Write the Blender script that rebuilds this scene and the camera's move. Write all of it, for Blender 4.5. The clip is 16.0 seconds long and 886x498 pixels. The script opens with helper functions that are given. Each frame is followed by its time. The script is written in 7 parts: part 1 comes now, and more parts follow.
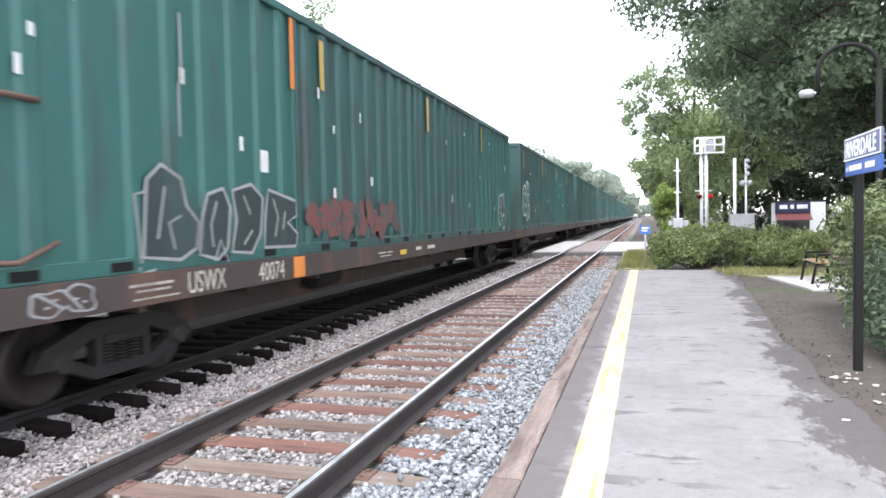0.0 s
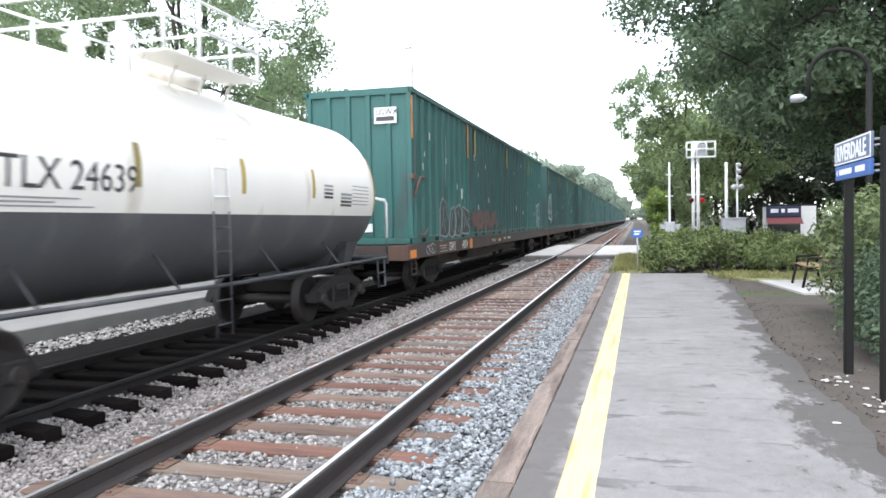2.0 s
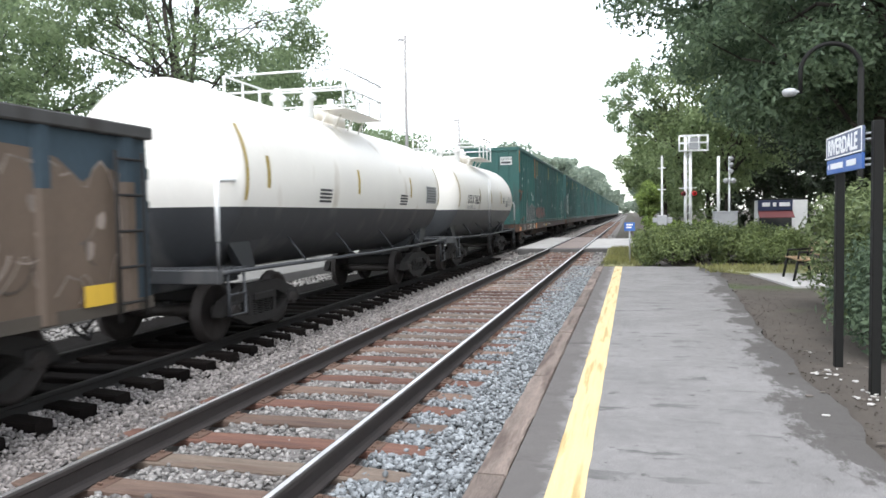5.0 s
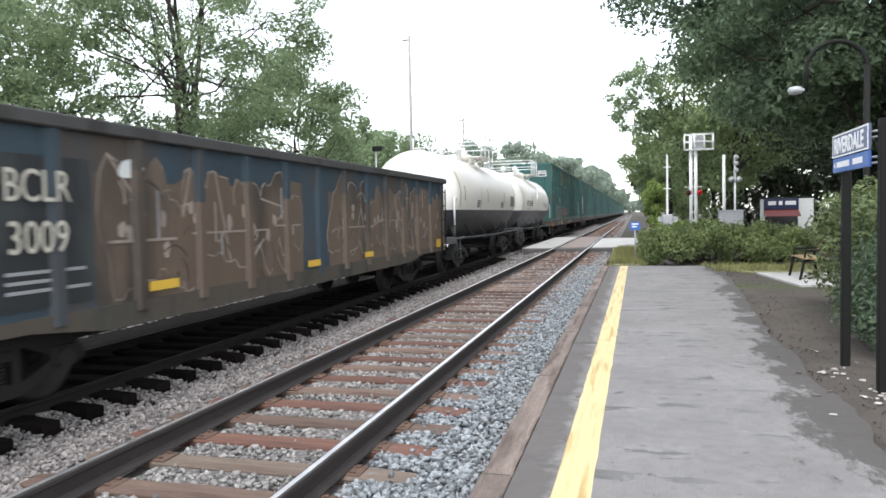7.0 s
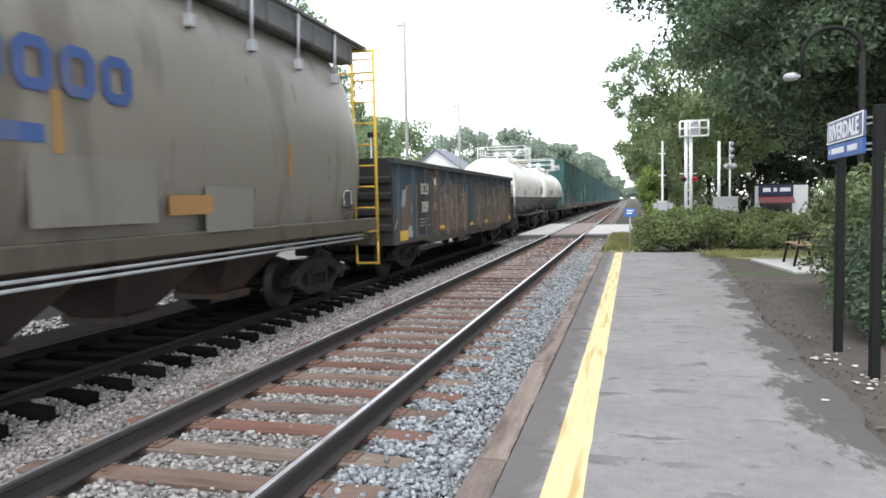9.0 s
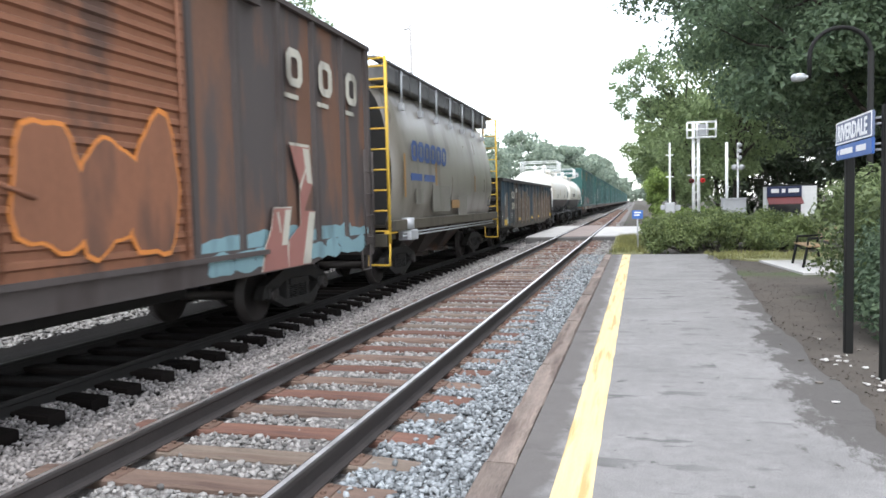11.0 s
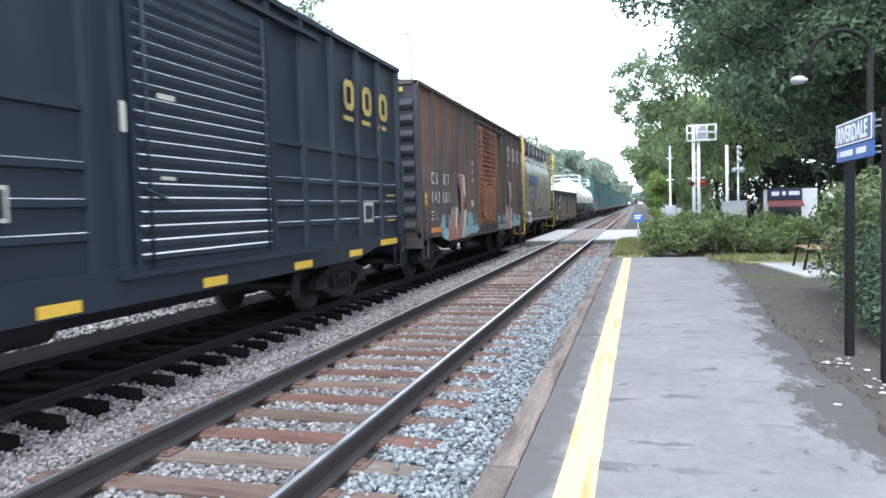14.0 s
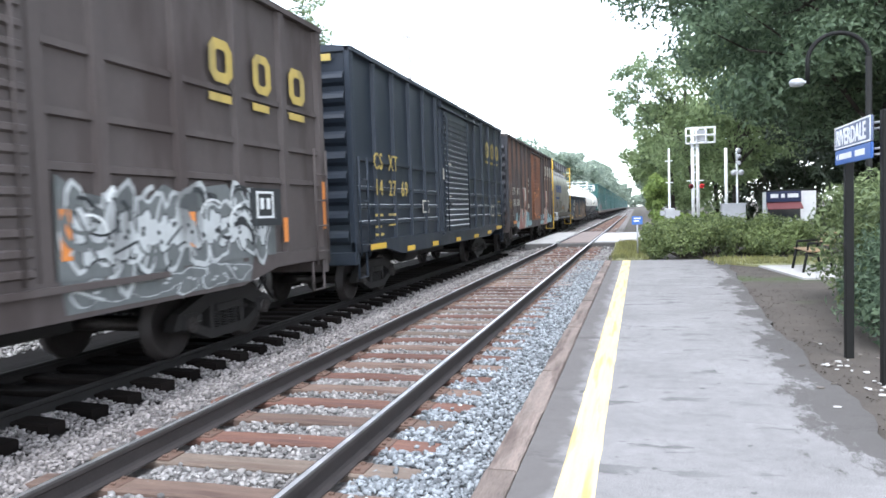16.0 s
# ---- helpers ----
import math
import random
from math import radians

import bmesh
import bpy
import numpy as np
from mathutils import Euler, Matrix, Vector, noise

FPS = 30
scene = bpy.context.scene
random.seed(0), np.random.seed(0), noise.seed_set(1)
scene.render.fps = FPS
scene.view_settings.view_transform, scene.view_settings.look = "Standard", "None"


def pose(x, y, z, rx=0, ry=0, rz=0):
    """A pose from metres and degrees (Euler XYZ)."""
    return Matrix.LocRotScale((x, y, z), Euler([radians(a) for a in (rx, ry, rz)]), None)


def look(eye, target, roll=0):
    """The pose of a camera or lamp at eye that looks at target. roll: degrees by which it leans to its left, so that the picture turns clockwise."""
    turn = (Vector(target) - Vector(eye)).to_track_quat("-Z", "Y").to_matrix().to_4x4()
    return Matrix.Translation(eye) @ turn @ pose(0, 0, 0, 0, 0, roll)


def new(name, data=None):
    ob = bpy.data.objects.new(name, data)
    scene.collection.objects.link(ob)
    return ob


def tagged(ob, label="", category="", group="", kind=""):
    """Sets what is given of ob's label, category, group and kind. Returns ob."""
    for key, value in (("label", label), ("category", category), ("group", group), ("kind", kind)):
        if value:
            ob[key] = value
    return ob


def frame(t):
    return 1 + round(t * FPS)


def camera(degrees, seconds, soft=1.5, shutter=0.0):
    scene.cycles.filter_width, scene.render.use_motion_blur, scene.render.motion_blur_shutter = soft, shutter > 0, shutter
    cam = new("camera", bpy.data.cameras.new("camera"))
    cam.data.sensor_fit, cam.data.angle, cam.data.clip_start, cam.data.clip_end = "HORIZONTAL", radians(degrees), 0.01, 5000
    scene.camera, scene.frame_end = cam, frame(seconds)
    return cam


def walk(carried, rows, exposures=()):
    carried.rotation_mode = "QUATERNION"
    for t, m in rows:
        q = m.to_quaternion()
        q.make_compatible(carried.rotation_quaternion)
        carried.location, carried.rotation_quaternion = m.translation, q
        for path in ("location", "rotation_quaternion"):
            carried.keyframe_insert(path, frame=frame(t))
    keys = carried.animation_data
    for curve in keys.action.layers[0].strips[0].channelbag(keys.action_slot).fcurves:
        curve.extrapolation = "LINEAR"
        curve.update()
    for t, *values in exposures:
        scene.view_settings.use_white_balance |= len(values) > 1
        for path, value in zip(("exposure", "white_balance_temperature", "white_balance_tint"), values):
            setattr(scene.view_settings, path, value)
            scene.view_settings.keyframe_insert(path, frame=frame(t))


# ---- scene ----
cam = camera(62.97, 16.0, soft=1.6, shutter=0.35)
EYE = 1.56
PATH = [
    (0.0, pose(0, 0, EYE, 87.66, 1.19, 15.54)),
    (0.5, pose(0, 0, EYE, 87.86, 1.39, 15.59)),
    (1.0, pose(0, 0, EYE, 87.72, 1.20, 15.44)),
    (1.5, pose(0, 0, EYE, 87.81, 1.20, 15.21)),
    (2.0, pose(0, 0, EYE, 87.91, 1.10, 14.96)),
    (2.5, pose(0, 0, EYE, 87.67, 1.15, 14.65)),
    (3.0, pose(0, 0, EYE, 87.34, 1.02, 14.62)),
    (3.5, pose(0, 0, EYE, 87.39, 1.06, 14.49)),
    (6.0, pose(0, 0, EYE, 87.24, 0.80, 14.45)),
    (6.5, pose(0, 0, EYE, 87.29, 1.03, 15.02)),
    (7.0, pose(0, 0, EYE, 87.34, 1.18, 14.79)),
    (7.5, pose(0, 0, EYE, 87.40, 1.21, 14.71)),
    (8.0, pose(0, 0, EYE, 87.09, 1.07, 14.22)),
    (8.5, pose(0, 0, EYE, 86.65, 1.42, 14.25)),
    (9.0, pose(0, 0, EYE, 86.26, 1.14, 14.41)),
    (9.5, pose(0, 0, EYE, 86.13, 1.28, 14.69)),
    (12.0, pose(0, 0, EYE, 86.71, 1.51, 15.13)),
    (12.5, pose(0, 0, EYE, 86.68, 1.51, 15.33)),
    (13.0, pose(0, 0, EYE, 86.76, 1.48, 15.29)),
    (13.5, pose(0, 0, EYE, 87.08, 1.59, 15.28)),
    (14.0, pose(0, 0, EYE, 86.82, 1.69, 15.00)),
    (14.5, pose(0, 0, EYE, 87.30, 1.84, 15.20)),
    (15.0, pose(0, 0, EYE, 87.37, 1.92, 15.20)),
    (15.5, pose(0, 0, EYE, 87.08, 1.72, 15.11)),
    (16.0, pose(0, 0, EYE, 87.06, 1.80, 14.94)),
]
EXPOSURES = [(0.0, 0.56, 6350, 16), (1.5, 0.56, 6300, 13), (2.0, 0.25, 6300, 11), (3.5, -0.05, 6400, 10), (7.0, -0.17, 6450, 10), (9.0, -0.1, 6450, 10), (12.0, 0.2, 6100, 10), (13.0, 0.22, 5850, 8), (15.0, 0.36, 5800, 8), (16.0, 0.44, 6000, 11)]
walk(cam, PATH, exposures=EXPOSURES)

# ---- light: bright, hazy, overcast afternoon ----
world = bpy.data.worlds.new("world")
scene.world = world
world.use_nodes = True
wn, wl = world.node_tree.nodes, world.node_tree.links
sky = wn.new("ShaderNodeTexSky")
sky.sky_type, sky.sun_disc = "NISHITA", False
sky.sun_elevation, sky.sun_rotation = radians(62), radians(198)
sky.air_density, sky.dust_density = 1.0, 1.0
hsv = wn.new("ShaderNodeHueSaturation")
hsv.inputs["Saturation"].default_value = 0.26
bg = wn["Background"]
bg.inputs["Strength"].default_value = 0.55
wl.new(sky.outputs[0], hsv.inputs["Color"])
wl.new(hsv.outputs[0], bg.inputs["Color"])
sun = new("sun", bpy.data.lights.new("sun", "SUN"))
sun.data.energy, sun.data.angle, sun.data.color = 1.5, radians(18), (1.0, 0.98, 0.96)
sun.matrix_world = look((0, 0, 30), (-3.0, 9.0, 10.0))


# ---- materials ----
def mat(name, base, rough=0.8, metal=0.0, var=0.25, scale=6.0, fine=60.0, bump=0.15, stain=None, stain_amt=0.0,
        stain_scale=1.2, rand=0.0, spec=0.4, stretch=None, bump_dist=0.01):
    """Two scales of grain, optional stains of a second colour, relief, and a shift from piece to piece."""
    m = bpy.data.materials.new(name)
    m.use_nodes = True
    n, l = m.node_tree.nodes, m.node_tree.links
    b = n["Principled BSDF"]
    tc = n.new("ShaderNodeTexCoord")
    src = tc.outputs["Object"]
    if stretch:
        mp = n.new("ShaderNodeMapping")
        mp.inputs["Scale"].default_value = stretch
        l.new(src, mp.inputs["Vector"])
        src = mp.outputs[0]
    def noi(s, detail=4.0):
        t = n.new("ShaderNodeTexNoise")
        t.inputs["Scale"].default_value, t.inputs["Detail"].default_value = s, detail
        l.new(src, t.inputs["Vector"])
        return t.outputs["Fac"]
    big, small = noi(scale), noi(fine, 3.0)
    def mth(op, a, c):
        k = n.new("ShaderNodeMath")
        k.operation = op
        for i, v in enumerate((a, c)):
            if isinstance(v, (int, float)):
                k.inputs[i].default_value = v
            else:
                l.new(v, k.inputs[i])
        return k.outputs[0]
    s = mth("ADD", mth("MULTIPLY", big, 0.65), mth("MULTIPLY", small, 0.35))
    f = mth("ADD", mth("MULTIPLY", mth("SUBTRACT", s, 0.5), 4 * var), 1.0)
    if rand:
        oi = n.new("ShaderNodeObjectInfo")
        ge = n.new("ShaderNodeNewGeometry")
        rr = mth("FRACT", mth("ADD", oi.outputs["Random"], ge.outputs["Random Per Island"]), 0)
        f = mth("MULTIPLY", f, mth("ADD", mth("MULTIPLY", rr, 2 * rand), 1 - rand))
    mul = n.new("ShaderNodeVectorMath")
    mul.operation = "SCALE"
    mul.inputs[0].default_value = base
    l.new(f, mul.inputs["Scale"])
    col = mul.outputs[0]
    if stain:
        st = noi(stain_scale, 8.0)
        ramp = n.new("ShaderNodeMapRange")
        ramp.inputs["From Min"].default_value, ramp.inputs["From Max"].default_value = 0.62 - 0.25 * stain_amt, 0.72 - 0.2 * stain_amt
        l.new(st, ramp.inputs["Value"])
        mx = n.new("ShaderNodeMix")
        mx.data_type = "RGBA"
        l.new(mth("MULTIPLY", ramp.outputs[0], 0.9), mx.inputs["Factor"])
        l.new(col, mx.inputs[6])
        mx.inputs[7].default_value = (*stain, 1)
        col = mx.outputs[2]
    l.new(col, b.inputs["Base Color"])
    b.inputs["Metallic"].default_value, b.inputs["Specular IOR Level"].default_value = metal, spec
    l.new(mth("ADD", mth("MULTIPLY", mth("SUBTRACT", big, 0.5), 0.3), rough), b.inputs["Roughness"])
    if bump:
        bp = n.new("ShaderNodeBump")
        bp.inputs["Strength"].default_value, bp.inputs["Distance"].default_value = bump, bump_dist
        l.new(s, bp.inputs["Height"])
        l.new(bp.outputs[0], b.inputs["Normal"])
    return m


M = dict(
    old_asphalt=mat("old_asphalt", (0.13, 0.125, 0.12), 0.9, var=0.35, scale=3, fine=120, bump=0.5),
    yellow_line=mat("yellow_line", (0.64, 0.505, 0.265), 0.7, var=0.26, scale=3, fine=40, bump=0.2, stain=(0.42, 0.29, 0.11), stain_amt=0.34, stain_scale=1.6, stretch=(9, 0.55, 1)),
    dirt=mat("dirt", (0.082, 0.070, 0.058), 0.95, var=0.4, scale=2.2, fine=70, bump=0.8, stain=(0.06, 0.085, 0.03), stain_amt=0.25, stain_scale=0.35, bump_dist=0.03),
    grass=mat("grass", (0.235, 0.235, 0.115), 0.9, var=0.4, scale=2, fine=50, bump=0.8, stain=(0.2, 0.17, 0.08), stain_amt=0.3, stain_scale=1.5),
    gravel_bed=mat("gravel_bed", (0.185, 0.172, 0.163), 0.95, var=0.6, scale=25, fine=90, bump=1.0, bump_dist=0.04),
    stone=mat("stone", (0.238, 0.228, 0.215), 0.85, var=0.28, scale=12, fine=90, bump=0.3, rand=0.58),
    blue_stone=mat("blue_stone", (0.232, 0.250, 0.258), 0.8, var=0.25, scale=12, fine=90, bump=0.3, rand=0.6),
    dirty_stone=mat("dirty_stone", (0.24, 0.22, 0.207), 0.9, var=0.3, scale=12, fine=90, bump=0.3, rand=0.55),
    # near-black bed: the shade under the train is put into this colour
    shaded_bed=mat("shaded_bed", (0.009, 0.0077, 0.007), 0.95, spec=0.08, var=0.5, scale=6, fine=50, bump=0.8, bump_dist=0.03),
    tie=mat("tie", (0.178, 0.122, 0.094), 0.85, var=0.5, scale=5, fine=60, bump=0.6, stain=(0.08, 0.05, 0.04), stain_amt=0.3, stain_scale=2.5, rand=0.42, stretch=(0.35, 2.5, 2.5)),
    red_tie=mat("red_tie", (0.128, 0.066, 0.048), 0.85, var=0.6, scale=5, fine=60, bump=0.6, stain=(0.09, 0.05, 0.04), stain_amt=0.3, stain_scale=2.5, rand=0.35, stretch=(0.35, 2.5, 2.5)),
    tan_tie=mat("tan_tie", (0.192, 0.15, 0.118), 0.85, var=0.6, scale=5, fine=60, bump=0.6, stain=(0.12, 0.085, 0.065), stain_amt=0.35, stain_scale=2.5, rand=0.35, stretch=(0.35, 2.5, 2.5)),
    # near-black ties, coloured for the shadow of the train above
    shaded_tie=mat("shaded_tie", (0.010, 0.008, 0.007), 0.95, spec=0.08, var=0.4, scale=5, fine=60, bump=0.6, rand=0.4, stretch=(0.35, 2.5, 2.5)),
    timber=mat("timber", (0.185, 0.148, 0.125), 0.85, var=0.6, scale=5, fine=50, bump=0.7, stain=(0.09, 0.065, 0.055), stain_amt=0.35, stain_scale=3, rand=0.2, stretch=(2.5, 0.3, 2.5)),
    rail_side=mat("rail_side", (0.036, 0.030, 0.028), 0.75, var=0.35, scale=8, fine=70, bump=0.3),
    rail_head=mat("rail_head", (0.86, 0.85, 0.84), 0.42, metal=1.0, var=0.15, scale=4, fine=60, bump=0.05),
    rail_worn=mat("rail_worn", (0.075, 0.068, 0.064), 0.42, metal=0.6, var=0.3, scale=6, fine=60, bump=0.1),
    crossing_deck=mat("crossing_deck", (0.25, 0.205, 0.185), 0.85, var=0.3, scale=3, fine=60, bump=0.3),
    maroon=mat("maroon", (0.13, 0.035, 0.035), 0.6, var=0.2, scale=3, fine=50, bump=0.05),
    pole_wood=mat("pole_wood", (0.33, 0.32, 0.31), 0.85, var=0.3, scale=6, fine=40, bump=0.3, stretch=(3, 3, 0.3)),
    pale_scrap=mat("pale_scrap", (0.55, 0.53, 0.50), 0.8, var=0.2, scale=9, fine=60, bump=0.1),
    dull_scrap=mat("dull_scrap", (0.16, 0.14, 0.12), 0.9, var=0.3, scale=9, fine=60, bump=0.1),
    rust_steel=mat("rust_steel", (0.12, 0.075, 0.055), 0.8, var=0.4, scale=12, fine=80, bump=0.4),
    pale_slab=mat("pale_slab", (0.21, 0.205, 0.195), 0.85, var=0.2, scale=1.5, fine=60, bump=0.2),
    concrete=mat("concrete", (0.46, 0.45, 0.43), 0.85, var=0.12, scale=1.5, fine=60, bump=0.2, stain=(0.33, 0.31, 0.29), stain_amt=0.2),
    # grimy steel, darkened further for the shade under the cars
    truck_steel=mat("truck_steel", (0.014, 0.0125, 0.0115), 0.75, var=0.4, scale=6, fine=50, bump=0.3),
    wheel_steel=mat("wheel_steel", (0.032, 0.027, 0.025), 0.6, metal=0.3, var=0.3, scale=6, fine=50, bump=0.2),
    bark=mat("bark", (0.05, 0.042, 0.035), 0.9, var=0.4, scale=6, fine=30, bump=0.9, stretch=(3, 3, 0.4), bump_dist=0.03),
    black_metal=mat("black_metal", (0.011, 0.011, 0.010), 0.7, var=0.2, scale=5, fine=70, bump=0.05, spec=0.2),
    white_paint=mat("white_paint", (0.78, 0.79, 0.78), 0.5, var=0.07, scale=3, fine=50, bump=0.05),
    silver=mat("silver", (0.40, 0.41, 0.42), 0.4, metal=0.2, var=0.12, scale=4, fine=50, bump=0.05),
    slate_blue=mat("slate_blue", (0.12, 0.15, 0.24), 0.5, var=0.08, scale=3, fine=50, bump=0.03),
    blue_sign=mat("blue_sign", (0.045, 0.13, 0.40), 0.45, var=0.08, scale=3, fine=50, bump=0.03),
    sign_white=mat("sign_white", (0.82, 0.83, 0.84), 0.4, var=0.04, scale=3, fine=50, bump=0.03),
    sign_dark=mat("sign_dark", (0.03, 0.04, 0.09), 0.5, var=0.08, scale=3, fine=50, bump=0.03),
    wood_slat=mat("wood_slat", (0.32, 0.22, 0.12), 0.7, var=0.25, scale=5, fine=60, bump=0.2, rand=0.15),
    glass_dark=mat("glass_dark", (0.02, 0.025, 0.03), 0.08, var=0.05, scale=2, fine=30, bump=0.0, spec=0.6),
)


def platform_asphalt():
    """Grey asphalt: speckle, ragged dark damp streaks, a dirt-dark border on the verge side and an older dark strip along the timber."""
    m = bpy.data.materials.new("platform_asphalt")
    m.use_nodes = True
    n, l = m.node_tree.nodes, m.node_tree.links
    b = n["Principled BSDF"]
    tc = n.new("ShaderNodeTexCoord")
    def noi(s, detail, st=(1, 1, 1), rough=0.6):
        mp = n.new("ShaderNodeMapping")
        mp.inputs["Scale"].default_value = st
        l.new(tc.outputs["Object"], mp.inputs["Vector"])
        t = n.new("ShaderNodeTexNoise")
        t.inputs["Scale"].default_value, t.inputs["Detail"].default_value, t.inputs["Roughness"].default_value = s, detail, rough
        l.new(mp.outputs[0], t.inputs["Vector"])
        return t.outputs["Fac"]
    def rng_(v, a, c, lo=0.0, hi=1.0):
        k = n.new("ShaderNodeMapRange")
        for key, q in zip(("From Min", "From Max", "To Min", "To Max"), (a, c, lo, hi)):
            k.inputs[key].default_value = q
        l.new(v, k.inputs["Value"])
        return k.outputs[0]
    def mth(op, a, c):
        k = n.new("ShaderNodeMath")
        k.operation = op
        for i, v in enumerate((a, c)):
            if isinstance(v, (int, float)):
                k.inputs[i].default_value = v
            else:
                l.new(v, k.inputs[i])
        return k.outputs[0]
    sep = n.new("ShaderNodeSeparateXYZ")
    l.new(tc.outputs["Object"], sep.inputs[0])
    x, y = sep.outputs[0], sep.outputs[1]
    fine, mid, big = noi(140, 3), noi(9, 6), noi(0.8, 5)
    grey = mth("MULTIPLY", mth("MULTIPLY", rng_(fine, 0.3, 0.7, 0.62, 1.38), rng_(mid, 0.3, 0.7, 0.9, 1.1)), rng_(big, 0.3, 0.7, 0.86, 1.14))
    streak = rng_(noi(2.4, 8, (0.55, 1.5, 1), 0.68), 0.572, 0.594)
    spots = rng_(noi(5.5, 6, (0.9, 0.9, 1), 0.68), 0.635, 0.66)
    lean = mth("SUBTRACT", x, mth("MULTIPLY", rng_(y, 5, 21, 0.0, 1.0), 0.75))
    verge = rng_(mth("ADD", lean, mth("MULTIPLY", mth("SUBTRACT", noi(1.7, 9, (1.1, 0.5, 1), 0.74), 0.5), 2.5)), 1.13, 1.26)
    old = rng_(mth("ADD", mth("MULTIPLY", x, -1.0), mth("MULTIPLY", mth("SUBTRACT", noi(3.0, 8, (1, 0.8, 1), 0.65), 0.5), 0.5)), 0.45, 0.54)
    def blend(col, fac, to, amt):
        k = n.new("ShaderNodeMix")
        k.data_type = "RGBA"
        l.new(mth("MULTIPLY", fac, amt), k.inputs["Factor"])
        l.new(col, k.inputs[6])
        k.inputs[7].default_value = (*to, 1)
        return k.outputs[2]
    v = n.new("ShaderNodeVectorMath")
    v.operation = "SCALE"
    v.inputs[0].default_value = (0.219, 0.212, 0.206)
    l.new(grey, v.inputs["Scale"])
    col = blend(v.outputs[0], mth("MULTIPLY", streak, rng_(big, 0.42, 0.6, 0.15, 1.0)), (0.085, 0.083, 0.082), 0.8)
    col = blend(col, spots, (0.075, 0.073, 0.07), 0.75)
    col = blend(col, verge, (0.070, 0.063, 0.057), 0.82)
    col = blend(col, old, (0.095, 0.085, 0.078), 0.72)
    l.new(col, b.inputs["Base Color"])
    b.inputs["Roughness"].default_value, b.inputs["Specular IOR Level"].default_value = 0.88, 0.35
    bp = n.new("ShaderNodeBump")
    bp.inputs["Strength"].default_value, bp.inputs["Distance"].default_value = 0.5, 0.01
    l.new(mth("ADD", fine, mid), bp.inputs["Height"])
    l.new(bp.outputs[0], b.inputs["Normal"])
    return m


M["platform_asphalt"] = platform_asphalt()


def leafy(name, base, rand=0.5, trans=0.35):
    """Leaves: matt, lighter and darker from leaf to leaf, with light coming through."""
    m = bpy.data.materials.new(name)
    m.use_nodes = True
    n, l = m.node_tree.nodes, m.node_tree.links
    b = n["Principled BSDF"]
    ge = n.new("ShaderNodeNewGeometry")
    tc = n.new("ShaderNodeTexCoord")
    no = n.new("ShaderNodeTexNoise")
    no.inputs["Scale"].default_value = 0.9
    l.new(tc.outputs["Object"], no.inputs["Vector"])
    ad = n.new("ShaderNodeMath")
    ad.operation = "MULTIPLY_ADD"
    l.new(ge.outputs["Random Per Island"], ad.inputs[0])
    ad.inputs[1].default_value = 0.5
    l.new(no.outputs["Fac"], ad.inputs[2])
    rp = n.new("ShaderNodeValToRGB")
    e = rp.color_ramp.elements
    e[0].position, e[1].position = 0.36, 1.0
    e[0].color = (*[c * (1 - rand) for c in base], 1)
    e[1].color = (base[0] * (1 + 1.5 * rand), base[1] * (1 + rand), base[2] * (1 + 0.7 * rand), 1)
    l.new(ad.outputs[0], rp.inputs["Fac"])
    l.new(rp.outputs[0], b.inputs["Base Color"])
    b.inputs["Roughness"].default_value = 0.55
    b.inputs["Specular IOR Level"].default_value = 0.3
    tr = n.new("ShaderNodeBsdfTranslucent")
    l.new(rp.outputs[0], tr.inputs["Color"])
    mx = n.new("ShaderNodeMixShader")
    mx.inputs[0].default_value = trans
    l.new(b.outputs[0], mx.inputs[1])
    l.new(tr.outputs[0], mx.inputs[2])
    l.new(mx.outputs[0], n["Material Output"].inputs["Surface"])
    return m


M["leaf_dark"] = leafy("leaf_dark", (0.125, 0.20, 0.135), 0.55, 0.45)
# near-black leaves: the gloom beneath the canopy is put into their colour
M["leaf_shade"] = leafy("leaf_shade", (0.028, 0.045, 0.026), 0.5, 0.2)
# sunlit trees: the sunlight is put into this paler leaf colour
M["leaf_sun"] = leafy("leaf_sun", (0.215, 0.305, 0.165), 0.45, 0.55)
# distance haze is painted into this pale bluish leaf colour
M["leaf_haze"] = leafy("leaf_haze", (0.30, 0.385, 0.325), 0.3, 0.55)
M["leaf_mid"] = leafy("leaf_mid", (0.12, 0.175, 0.085))
M["leaf_far"] = leafy("leaf_far", (0.185, 0.275, 0.165), 0.5, 0.55)
M["leaf_light"] = leafy("leaf_light", (0.23, 0.34, 0.12), 0.45, 0.55)
M["leaf_shrub"] = leafy("leaf_shrub", (0.13, 0.19, 0.085), 0.6)


# ---- mesh helpers ----
def part(name, bm, material, parent=None, label=""):
    """Links a bmesh as one mesh object under a thing or a part."""
    me = bpy.data.meshes.new(name)
    bm.to_mesh(me)
    bm.free()
    for m in material if isinstance(material, (list, tuple)) else [material]:
        me.materials.append(m)
    ob = new(name, me)
    if parent:
        ob.parent = parent
    if label:
        ob["label"] = label
    return ob


def thing(name, label, category, at=(0, 0, 0), group="", kind="", turn=0):
    e = new(name)
    e.matrix_basis = pose(*at, 0, 0, turn)
    e.empty_display_size = 0.1
    return tagged(e, label, category, group, kind)


